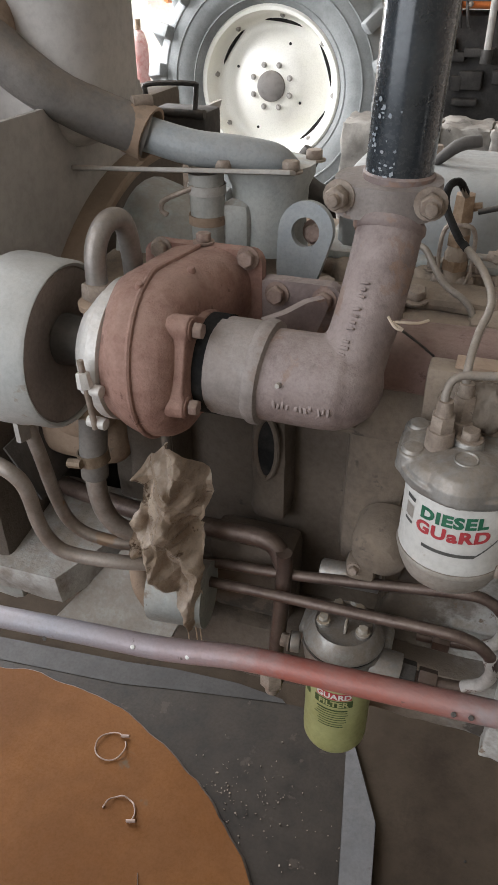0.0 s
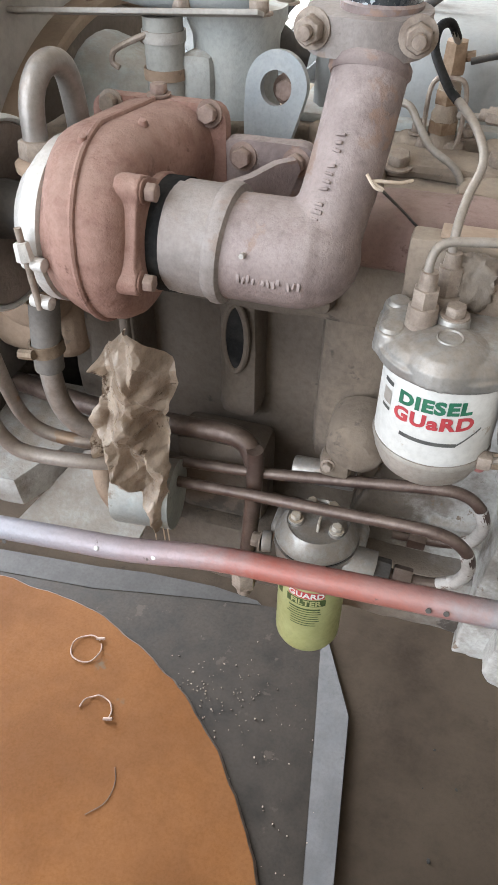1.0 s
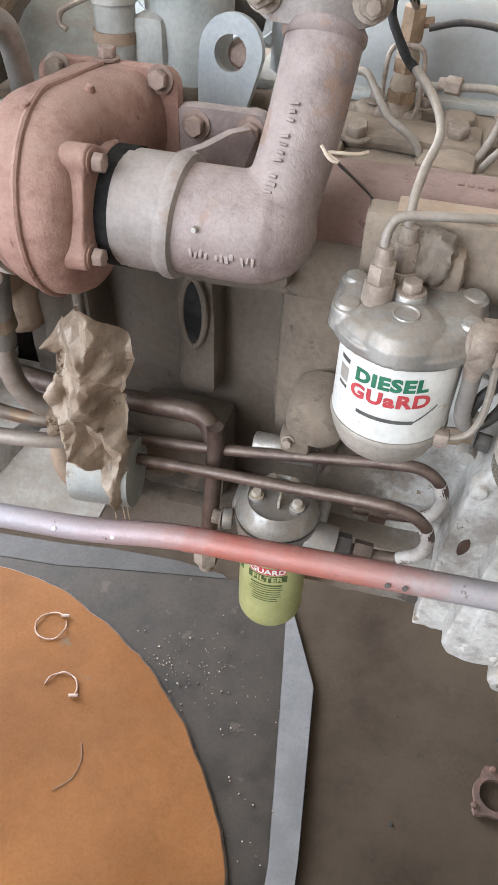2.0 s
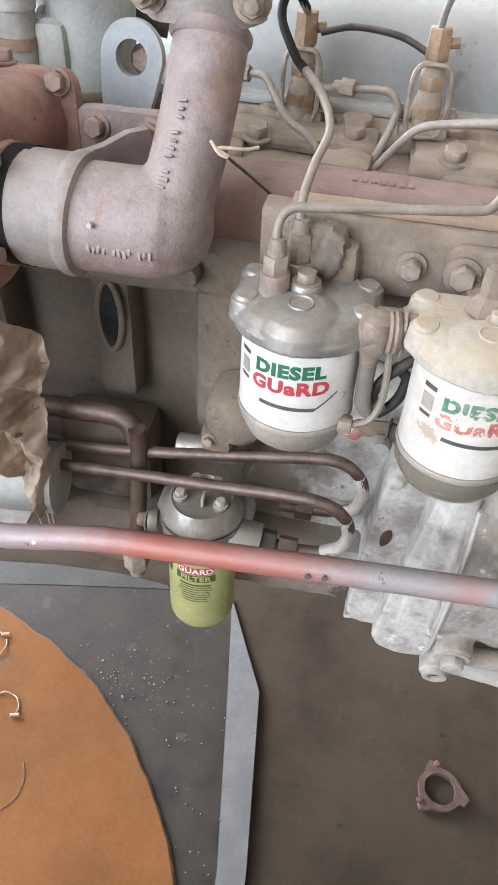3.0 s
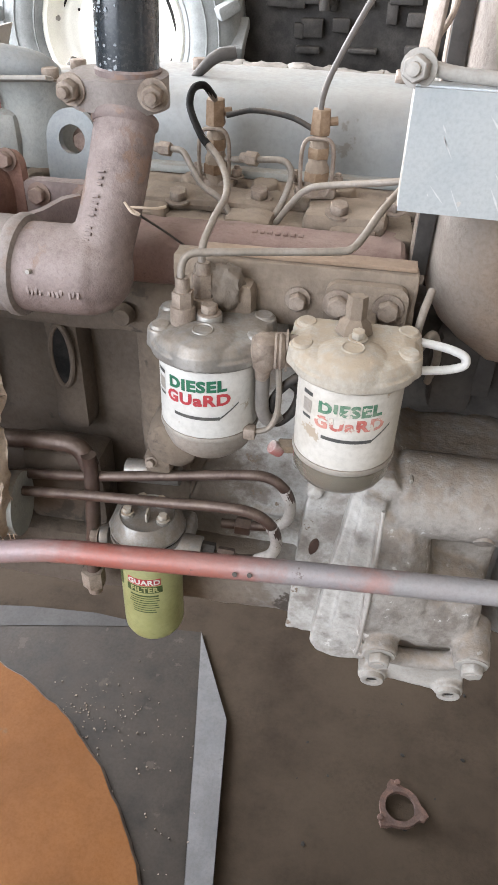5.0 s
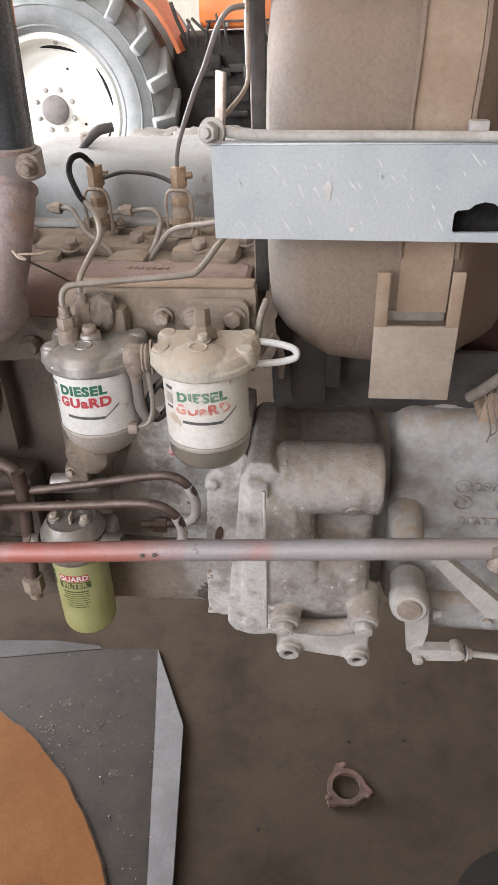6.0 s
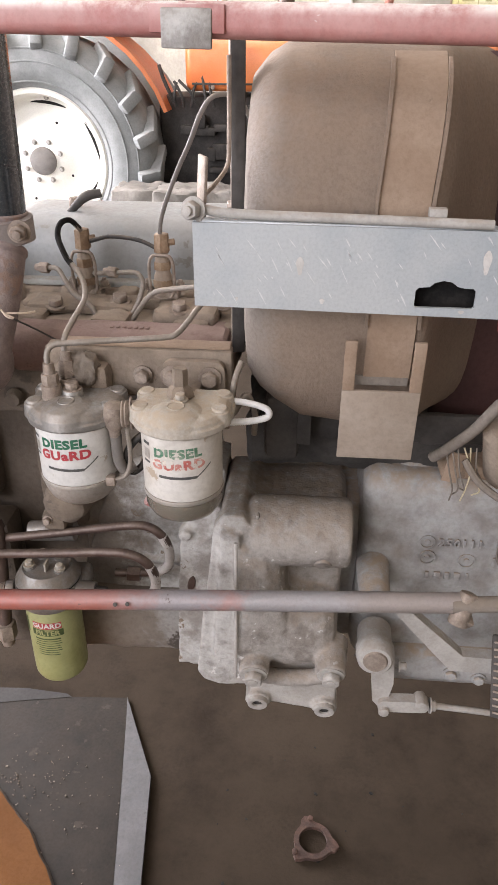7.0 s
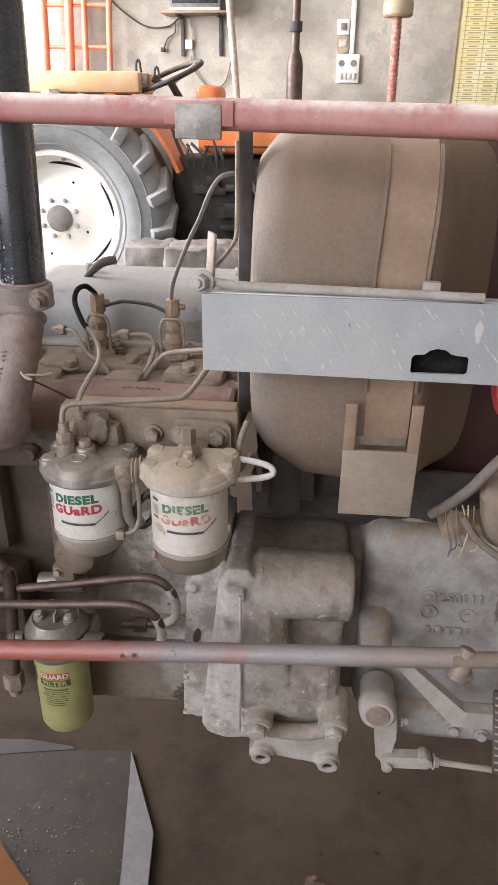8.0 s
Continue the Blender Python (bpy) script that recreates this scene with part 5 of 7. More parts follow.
part("side_lug", add_cyl(B(), (-0.016, 0.626, 0.739), (-0.004, 0.628, 0.739), 0.013, seg=20, bevel=0.002), ALU, oh)
part("side_nut", add_bolt(B(), (-0.016, 0.626, 0.739), (-1, 0, 0), 0.0095, 0.010), BOLT, oh)
part("outlet_nut", add_cyl(B(), (0.116, 0.632, 0.730), (0.136, 0.6325, 0.728), 0.0165, None, 6, 0.0015), DARK, oh)

for pts, nut, wrapped in (
    (((-0.25, 0.70, 0.752), (-0.145, 0.70, 0.765), (-0.044, 0.69, 0.785), (0.063, 0.685, 0.807), (0.160, 0.68, 0.829), (0.196, 0.68, 0.830), (0.218, 0.68, 0.814), (0.227, 0.684, 0.785), (0.222, 0.697, 0.745), (0.205, 0.708, 0.722), (0.165, 0.712, 0.712), (0.13, 0.712, 0.71)), (0.150, 0.712, 0.711), True),
    (((-0.25, 0.685, 0.735), (-0.133, 0.67, 0.760), (-0.031, 0.65, 0.786), (0.061, 0.635, 0.805), (0.150, 0.622, 0.823), (0.188, 0.62, 0.821), (0.210, 0.62, 0.804), (0.217, 0.625, 0.775), (0.211, 0.631, 0.746), (0.192, 0.634, 0.729), (0.165, 0.633, 0.726), (0.13, 0.6325, 0.728)), (0.140, 0.6325, 0.728), True),
):
    p = thing("oil_cooler_pipe", pts[0], "brown steel oil cooler pipe bent back in a U", "pipe", "two oil cooler pipes")
    part("pipe_run", add_tube(B(), pts, 0.0070, 14, 7), TUBE, p, angle=60)
    part("pipe_nut", add_cyl(B(), nut, V(nut) + V((0.022, 0, -0.001)), 0.0130, None, 6, 0.0015), TUBE, p)
    part("pale_sleeve", add_tube(B(), pts[6:10], 0.0076, 14, 5), FLAKED, p, "whitish flaking paint on the bend", 60)

pipe("dip_pipe", ((-0.044, 0.685, 0.825), (-0.043, 0.685, 0.805), (-0.043, 0.68, 0.766), (-0.045, 0.662, 0.665), (-0.047, 0.655, 0.63)), 0.0105, TUBE, "upright dark steel pipe beside the oil filter", (((-0.0468, 0.655, 0.64), (0, 0, -1), 0.017, 0.03, BOLT),))
cross = thing("oil_gallery_pipe", (0.0, 0.70, 0.83), "dark oil gallery pipe on the block", "pipe")
part("gallery_tube", add_tube(B(), ((-0.42, 0.75, 0.80), (-0.26, 0.715, 0.812), (-0.14, 0.703, 0.824), (-0.09, 0.700, 0.829), (-0.06, 0.697, 0.824), (-0.045, 0.690, 0.80)), 0.013, 14), TUBE, cross, angle=60)
part("gallery_union", add_cyl(B(), (0.0, 0.705, 0.792), (0.075, 0.705, 0.796), 0.016, None, 18, 0.002), ALU, cross, "pale sleeve")

# ---- steering drag link ----
drag = thing("drag_link", (0.15, 0.548, 0.79), "worn red and grey painted steering drag link", "steering rod")
part("rod", add_tube(B(), [(-0.95 + 0.1 * k, 0.548 + 0.0003 * k, 0.801 - 0.0745 * (0.22 - (-0.95 + 0.1 * k)) * (1.55 if k < 9 else 1.0 if k < 12 else 0.8)) for k in range(17)], 0.0142, 20, 3), ROD_RED, drag, angle=60)
part("rod_end", add_tube(B(), ((0.63, 0.548, 0.826), (0.66, 0.548, 0.829), (0.72, 0.549, 0.834)), 0.011, 16, 3), BLOCK, drag)
bm = B()
add_cyl(bm, (0.638, 0.540, 0.800), (0.652, 0.555, 0.842), 0.013, 0.012, 14, 0.003)
add_box(bm, (0.646, 0.546, 0.806), (0.026, 0.022, 0.018), 0.005, pose(0, 0, 0, 20, 30, 10))
part("clamp_bolt", rough_up(bm, 0.002, 90), BOLT, drag, "dirty clamp bolt")
for x, z in ((-0.31, 0.727), (0.18, 0.797), (0.197, 0.799)):
    part("paint_spot", add_lathe(B(), ((0, 0.0006), (0.0026, 0.0005), (0.003, 0.0)), (x, 0.5355, z + 0.006), (0, -0.85, 0.5), 10), DARK, drag)
for x, z in ((-0.186, 0.752), (-0.115, 0.762)):
    part("pale_chip", add_lathe(B(), ((0, 0.001), (0.0022, 0.0008), (0.003, 0.0)), (x, 0.538, z + 0.010), (0, -0.6, 0.8), 8), SCRATCH, drag)
part("rod_arm", rough_up(cut_up(add_box(B(), (0.735, 0.60, 0.835), (0.05, 0.14, 0.05), 0.012), 0.02), 0.001, 40), BLOCK, drag)
part("front_arm", add_box(B(), (-0.93, 0.63, 0.66), (0.06, 0.20, 0.05), 0.012), BLOCK, drag)

# ---- crumpled paper, radiator end and front axle ----
def crumpled_paper():
    """A hanging twist of oily paper: a sheet folded along many crossing creases, pointed below."""
    bm = B()
    rows = ((1.016, -0.154, -0.147), (0.987, -0.180, -0.133), (0.954, -0.206, -0.117), (0.936, -0.196, -0.118), (0.914, -0.201, -0.127), (0.878, -0.219, -0.134), (0.842, -0.225, -0.134), (0.813, -0.221, -0.134), (0.784, -0.188, -0.135), (0.755, -0.162, -0.139), (0.726, -0.150, -0.142))
    rnd_ = random.Random(8)
    creases = [(radians(rnd_.uniform(-24, 24)), rnd_.uniform(0.034, 0.052), rnd_.random(), 0.30) for _ in range(3)]
    creases += [(radians(rnd_.uniform(-70, 70)), rnd_.uniform(0.030, 0.048), rnd_.random(), 0.11) for _ in range(3)]
    creases += [(radians(rnd_.uniform(0, 180)), rnd_.uniform(0.012, 0.022), rnd_.random(), 0.06) for _ in range(2)]

    def fold(px, pz):
        deep = 0.0
        for way, wave, shift, strong in creases:
            bend = 0.30 * noise.noise(V((px * 14, pz * 9, wave * 70)))
            d = (px * math.cos(way) + pz * math.sin(way)) / wave + shift + bend
            deep += wave * strong * (2 * abs(d - math.floor(d) - 0.5) - 0.5)
        return deep

    nu, nv = 60, 180
    grid = []
    for j in range(nv + 1):
        t = j / nv * (len(rows) - 1)
        k = min(int(t), len(rows) - 2)
        f = t - k
        z, left, right = (a * (1 - f) + b * f for a, b in zip(rows[k], rows[k + 1]))
        row = []
        for i in range(nu + 1):
            u = i / nu
            px = left + (right - left) * u
            thin = min(1.0, (right - left) / 0.045)
            edge_ = 0.003 * noise.noise(V((px * 90, z * 90, 3)))
            row.append(bm.verts.new((px + edge_ + 0.05 * fold(z, px), 0.602 + 0.026 * (2 * u - 0.9) ** 2 * thin + 0.012 * j / nv - 1.30 * fold(px, z) * (0.35 + 0.65 * thin), z + 0.10 * fold(px + 0.3, z) * thin)))
        grid.append(row)
    for a, b in zip(grid, grid[1:]):
        for k in range(nu):
            bm.faces.new((a[k], a[k + 1], b[k + 1], b[k]))
    bmesh.ops.solidify(bm, geom=bm.faces[:], thickness=0.0007)
    paper = thing("crumpled_paper", (-0.16, 0.60, 0.722), "crumpled oily brown kraft paper hanging on the engine", "paper")
    part("folded_sheet", bm, PAPER, paper, angle=14)
    for dx in (0.0, 0.006, -0.012):
        part("torn_strand", add_tube(B(), ((-0.137 + dx, 0.612, 0.735), (-0.133 + dx, 0.606, 0.714), (-0.136 + 1.4 * dx, 0.604, 0.695)), 0.0009, 5, 4), PAPER, paper)
    return paper


crumpled_paper()

starter = thing("pump_tube", (-0.17, 0.65, 0.70), "pale grey cylinder housing under the paper", "cylinder housing")
part("tube_shell", rough_up(add_lathe(B(), ((0.0, 0.010), (0.034, 0.016), (0.043, 0.0), (0.0445, 0.004), (0.0445, 0.075), (0, 0.075)), (-0.213, 0.655, 0.742), (1, 0.1, 0.02), 36), 0.0005, 50), GREYGREEN, starter)
part("tube_back", add_box(B(), (-0.10, 0.745, 0.73), (0.12, 0.06, 0.13), 0.012), BLOCK, starter)

for pts, r in (
    (((-0.345, 0.62, 1.05), (-0.338, 0.62, 1.004), (-0.33, 0.622, 0.955), (-0.325, 0.63, 0.885), (-0.315, 0.635, 0.845), (-0.291, 0.64, 0.823), (-0.24, 0.65, 0.813), (-0.19, 0.68, 0.80)), 0.0085),
    (((-0.45, 0.57, 0.965), (-0.375, 0.58, 0.962), (-0.345, 0.58, 0.955), (-0.330, 0.585, 0.930), (-0.326, 0.59, 0.875), (-0.318, 0.595, 0.843), (-0.295, 0.60, 0.824), (-0.229, 0.62, 0.811), (-0.18, 0.66, 0.79)), 0.0092),
):
    p = thing("cooler_feed_pipe", pts[0], "tan dusty steel pipe bent down beside the fan", "pipe", "cooler feed pipes")
    part("pipe_run", add_tube(B(), pts, r, 14, 7), TUBE_S, p, angle=60)
pipe("stay_rod", ((-0.182, 0.66, 1.06), (-0.181, 0.66, 0.95), (-0.18, 0.66, 0.86)), 0.006, BLOCK, "thin upright stay rod behind the turbocharger")

axle = thing("axle_support", (-0.40, 0.72, 0.60), "pale dusty cast front axle support", "axle support")
bm = B()
add_slab(bm, [(-0.26, 0.02), (-0.07, 0.02), (0.00, 0.16), (0.06, 0.20), (-0.26, 0.20)], 0.05, Matrix.Translation((-0.27, 0.60, 0.700)) @ pose(0, 0, 0, 8, 0, 0), 0.004)
part("support_slab", rough_up(cut_up(bm, 0.03), 0.004, 30), BLOCK_GREY, axle)
bm = B()
add_slab(bm, [(-0.085, -0.055), (0.075, -0.055), (0.09, 0.03), (0.01, 0.075), (-0.03, 0.06)], 0.012, Matrix.Translation((-0.265, 0.665, 0.690)) @ pose(0, 0, 0, 42, 8, 0), 0.002)
part("bearing_plate", bm, PALE, axle, "pale triangular plate with worn marks")
bm = add_tube(B(), ((-0.235, 0.665, 0.80), (-0.237, 0.660, 0.765), (-0.232, 0.655, 0.735), (-0.215, 0.65, 0.715), (-0.19, 0.648, 0.705)), 0.014, 12)
part("support_bow", bm, STRAP, axle)
bm = add_box(B(), (-0.30, 0.93, 0.62), (0.50, 0.34, 0.16), 0.02)
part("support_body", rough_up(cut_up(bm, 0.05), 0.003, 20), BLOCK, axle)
bm = add_box(B(), (-0.62, 0.80, 0.66), (0.30, 0.22, 0.16), 0.02)
part("support_nose", rough_up(cut_up(bm, 0.05), 0.003, 20), GREYGREEN, axle)

# radiator, shroud and hoses
rad = thing("radiator", (-0.45, 0.90, 0.75), "dark grey dusty radiator with a round fan shroud", "radiator")
rings = []
for k in range(25):
    a = radians(48 + 118 * k / 24)
    c, s_ = math.cos(a), math.sin(a)
    far = 1 / max(c / 0.36, -c / 0.345, s_ / (0.345 if c > 0.1 else 0.41))
    rings.append([V((-0.336 + h, 0.94 + r * c, 0.90 + r * s_)) for r, h in ((0.322, 0.0), (max(far, 0.335), 0.0), (max(far, 0.335), 0.006), (0.322, 0.006))])
part("shroud_plate", add_loft(B(), rings), SHROUD, rad)
rings = []
for k in range(31):
    a = radians(62 + 100 * k / 30)
    rings.append([V((-0.335 + h, 0.94 + r * math.cos(a), 0.90 + r * math.sin(a))) for r, h in ((0.320, 0.0), (0.334, 0.0), (0.334, 0.034), (0.331, 0.037), (0.324, 0.037), (0.320, 0.034))])
part("shroud_ring", add_loft(B(), rings), BROWNRIM, rad, "brown dusty rim of the fan opening")
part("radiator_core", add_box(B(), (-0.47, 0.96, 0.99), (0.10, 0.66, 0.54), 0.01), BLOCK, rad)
bm = add_box(B(), (-0.50, 0.80, 1.46), (0.15, 0.24, 0.42), 0.05, None, 4)
part("top_tank", bm, SHROUD, rad)
bm = add_box(B(), (-0.385, 0.830, 1.420), (0.20, 0.15, 0.32), 0.05, None, 5)
part("top_cowl", bm, SHROUD, rad, "rounded dark grey sheet cowl")
part("hose_stub", add_cyl(B(), (-0.40, 0.77, 1.395), (-0.385, 0.735, 1.376), 0.034, 0.030, 24, 0.003), BROWNRIM, rad)
hose = part("top_hose", add_tube(B(), ((-0.395, 0.735, 1.385), (-0.352, 0.745, 1.342), (-0.302, 0.775, 1.305), (-0.245, 0.80, 1.280)), 0.0255, 24), HOSE, rad, "grey dusty rubber top hose", 60)
part("hose_clip", add_lathe(B(), ((0.026, -0.012), (0.029, -0.012), (0.029, 0.012), (0.026, 0.012), (0.026, -0.012)), (-0.252, 0.80, 1.283), (0.93, 0.0, -0.35), 36), STRAP, hose, "wide dusty hose clip")
part("clip_screw", add_cyl(B(), (-0.255, 0.79, 1.312), (-0.240, 0.805, 1.312), 0.007, seg=10), BOLT, hose)
part("fan_boss", rough_up(add_lathe(B(), ((0, 0.10), (0.03, 0.095), (0.065, 0.06), (0.085, 0.02), (0.09, 0.0)), (-0.30, 0.92, 1.11), (1, -0.2, 0.1), 30), 0.003, 20), GREYGREEN, rad, "grey water pump body")
for k in range(5):
    a = radians(20 + 72 * k)
    m = Matrix.Translation((-0.385, 0.94, 0.90)) @ Matrix.Rotation(a, 4, "X") @ pose(0, 0, 0.18, 0, 0, 28)
    part("fan_blade", moved(add_box(B(), (0, 0, 0), (0.004, 0.085, 0.22), 0.0015), m), DARK, rad)

th = thing("thermostat_housing", (-0.12, 0.82, 1.15), "grey-green cast thermostat housing with a metal water pipe", "thermostat housing")
bm = B()
add_lathe(bm, ((0.045, 0.0), (0.042, 0.03), (0.044, 0.07), (0.050, 0.085), (0.050, 0.096), (0, 0.096)), (-0.118, 0.845, 1.155), (0, 0, 1), 32)
add_box(bm, (-0.145, 0.815, 1.18), (0.035, 0.04, 0.07), 0.01)
part("housing_body", rough_up(bm, 0.0012, 50), GREYGREEN, th)
part("water_pipe", add_tube(B(), ((-0.248, 0.80, 1.280), (-0.193, 0.80, 1.269), (-0.145, 0.81, 1.264), (-0.11, 0.825, 1.256), (-0.10, 0.84, 1.243)), 0.0185, 24), LUG, th, "blue-grey metal water pipe", 60)
part("housing_strap", add_box(B(), (-0.225, 0.785, 1.247), (0.30, 0.022, 0.005), 0.0015, pose(0, 0, 0, -15, -3, 0)), PALE, th, "pale flat steel strap")
for x, y in ((-0.155, 0.795), (-0.085, 0.81), (-0.075, 0.87)):
    part("housing_bolt", add_bolt(B(), (x, y, 1.249), (0, 0, 1), 0.010, 0.010), BOLT, th)
by = part("bypass_hose", add_tube(B(), ((-0.178, 0.80, 1.245), (-0.177, 0.80, 1.21), (-0.176, 0.80, 1.16)), 0.0195, 20), PALEHOSE, th)
for z in (1.228, 1.195):
    part("hose_clip", add_lathe(B(), ((0.0198, -0.005), (0.0215, -0.005), (0.0215, 0.005), (0.0198, 0.005), (0.0198, -0.005)), (-0.1775, 0.80, z), (0, 0, 1), 30), STRAP if z < 1.2 else PALE, by)
part("vent_wire", add_tube(B(), ((-0.185, 0.785, 1.232), (-0.205, 0.78, 1.224), (-0.222, 0.78, 1.215), (-0.225, 0.78, 1.205), (-0.218, 0.78, 1.200)), 0.003, 8), BOLT, th)
part("upper_cap", rough_up(add_lathe(B(), ((0, 0.022), (0.012, 0.020), (0.014, 0.0)), (-0.095, 0.90, 1.235), (0.5, 0.1, 0.8), 18), 0.001, 60), DARK, th)

box = thing("wire_tray", (-0.30, 1.02, 1.23), "small black tray with a bent wire handle", "tray")
part("tray", add_box(B(), (-0.297, 1.02, 1.245), (0.085, 0.06, 0.05), 0.006), DARK, box)
part("tray_rim", add_cyl(B(), (-0.345, 0.99, 1.268), (-0.255, 0.99, 1.268), 0.006, seg=10), RUBBER, box)
part("wire_handle", add_tube(B(), ((-0.338, 0.99, 1.262), (-0.338, 0.99, 1.290), (-0.333, 0.99, 1.301), (-0.272, 0.99, 1.304), (-0.266, 0.99, 1.297), (-0.27, 0.99, 1.262)), 0.0035, 8, 4), RUBBER, box)

# ---- fuel tank, its support plate and the hood frame ----
tank = thing("fuel_tank", (0.56, 0.80, 1.03), "brown dust-covered fuel tank held by steel straps", "fuel tank")
bm = B()
rings = []
for x, s, f in ((0.345, 0.72, 0.72), (0.350, 0.86, 0.86), (0.366, 0.94, 0.94), (0.385, 0.985, 0.985), (0.42, 1.0, 1.0), (0.50, 1.0, 1.0), (0.554, 1.0, 1.0), (0.567, 1.0, 0.92), (0.586, 0.99, 0.70), (0.612, 0.98, 0.46), (0.645, 0.93, 0.25), (0.672, 0.82, 0.06)):
    ring = []
    for k in range(40):
        a = 2 * math.pi * k / 40
        c, w = math.cos(a), math.sin(a)
        y = 0.80 + 0.205 * (s if c > 0 else f) * (abs(c) ** 0.62) * (1 if c > 0 else -1)
        low_s = 0.60 + 0.40 * min(1.0, max(0.0, (x - 0.345) / 0.10)) ** 0.5
        z = 1.241 + 0.235 * (s if w > 0 else min(s, low_s)) * (abs(w) ** 0.66) * (1 if w > 0 else -1)
        ring.append((x, y, z))
    rings.append(ring)
add_loft(bm, rings)
cut_up(bm, 0.014)
rough_up(bm, 0.0012, 25, 0.3)
# crusted dirt that flakes beside the strap and along the lower front
for v in bm.verts:
    if v.co.y < 0.75:
        spot = max(math.exp(-((v.co.x - 0.475) / 0.02) ** 2 - ((v.co.z - 1.37) / 0.05) ** 2), 0.8 * math.exp(-((v.co.x - 0.43) / 0.05) ** 2 - ((v.co.z - 1.15) / 0.025) ** 2))
        v.co.y -= 0.006 * spot * max(0.0, noise.noise(v.co * 90) + 0.1)
part("tank_shell", bm, TANK, tank, "", 60)


def band_round(x0, x1, lift, z_from, z_to, steps=26):
    """A strap that follows the tank's front from one height to another."""
    rings_ = []
    for k in range(steps + 1):
        z = z_from + (z_to - z_from) * k / steps
        w = max(-1.0, min(1.0, (z - 1.241) / 0.235))
        c = (max(0.0, 1 - abs(w) ** (2 / 0.66)) ** 0.5) ** 0.62
        y = 0.80 - 0.205 * c - lift
        lean = 0.085 * (1.465 - max(z, 1.33))
        rings_.append([(x0 - lean, y, z), (x1 - lean, y, z), (x1 - lean, y + 0.003, z), (x0 - lean, y + 0.003, z)])
    return add_loft(B(), rings_)


strap = part("tank_strap", band_round(0.503, 0.557, 0.004, 1.465, 1.125), STRAP, tank, "dusty tan flat steel strap")
for x, d in ((0.5005, -1), (0.5595, 1)):
    part("strap_edge", band_round(x - 0.002, x + 0.002, 0.008, 1.460, 1.19), TANK, strap)
part("strap_rivet", add_lathe(B(), ((0, 0.003), (0.003, 0.002), (0.004, 0)), (0.489, 0.5885, 1.212), (0, -1, 0), 10), BOLT, strap)
# slotted hanger plate below
LEAN = Matrix.Translation((0.51, 0.59, 1.05)) @ pose(0, 0, 0, 5, 0, 0) @ Matrix.Translation((-0.51, -0.59, -1.05))
hanger = part("hanger_plate", moved(add_box(B(), (0.513, 0.590, 1.067), (0.092, 0.005, 0.096), 0.001), LEAN), HANGER, tank, "slotted tan hanger plate")
for x in (0.474, 0.552):
    part("hanger_arm", moved(add_box(B(), (x, 0.590, 1.147), (0.014, 0.005, 0.064), 0.001), LEAN), STRAP, hanger)
part("slot_dirt", add_box(B(), (0.513, 0.6005, 1.121), (0.064, 0.004, 0.012), 0.001), BLOCK, tank)

plate = thing("support_plate", (0.47, 0.565, 1.22), "scratched blue-grey steel plate with a shaped slot", "steel plate")
bm = B()
Y0 = 0.562
slot = [(0.537, 1.2255), (0.596, 1.2255), (0.598, 1.2275), (0.598, 1.2435), (0.595, 1.247), (0.585, 1.2475), (0.578, 1.249), (0.572, 1.2535), (0.563, 1.2550), (0.554, 1.2525), (0.549, 1.248), (0.538, 1.247), (0.535, 1.2435), (0.535, 1.2275)]
add_cut_plate(bm, [(0.299, 1.220), (0.68, 1.214), (0.68, 1.306), (0.299, 1.309)], slot, 0.004, upright(0, Y0 + 0.002, 0))
part("plate_face", bm, PLATE, plate)
part("plate_flange", add_box(B(), (0.489, 0.573, 1.3075), (0.38, 0.018, 0.003), 0.001, pose(0, 0, 0, 0, 0.45, 0)), PLATE, plate)
# Black sheet added where only shade would show through the slot.
part("slot_backing", add_box(B(), (0.566, 0.583, 1.240), (0.09, 0.003, 0.05), 0.0005), MATTE_BLACK, plate, "black sheet behind the slot, in place of its shade")
part("plate_end", add_box(B(), (0.3005, 0.575, 1.2645), (0.004, 0.022, 0.085), 0.001), CAN_DUSTY, plate)
part("top_rod", add_tube(B(), ((0.30, 0.572, 1.322), (0.34, 0.570, 1.3165), (0.45, 0.568, 1.3145), (0.605, 0.562, 1.3125)), 0.0052, 10), PALE, plate, "pale steel rod along the plate", 60)
part("rod_tab", add_box(B(), (0.550, 0.574, 1.319), (0.018, 0.012, 0.014), 0.001), PALE, plate)
up = part("upright_strip", moved(add_box(B(), (0, 0, 0), (0.0035, 0.026, 0.060), 0.001), Matrix.Translation((0.306, 0.590, 1.340)) @ pose(0, 0, 0, 0, 4, 25)), BOLT, plate, "drilled upright steel strip")
part("strip_bolt", add_bolt(B(), (0.300, 0.568, 1.320), (-0.3, -1, 0.1), 0.010, 0.012, True, 0.006), PALE, plate)
rnd = random.Random(3)
for x, z, w, h in ((0.412, 1.2665, 0.0075, 0.020), (0.604, 1.275, 0.008, 0.026), (0.437, 1.229, 0.005, 0.006), (0.345, 1.229, 0.003, 0.004), (0.585, 1.2215, 0.006, 0.004)):
    part("bare_patch", add_slab(B(), [(w / 2 * math.cos(a) * (1 + 0.25 * math.sin(3 * a)), h / 2 * math.sin(a)) for a in [2 * math.pi * k / 14 for k in range(14)]], 0.0006, upright(x, Y0 - 0.002, z)), WHITEALU, plate)
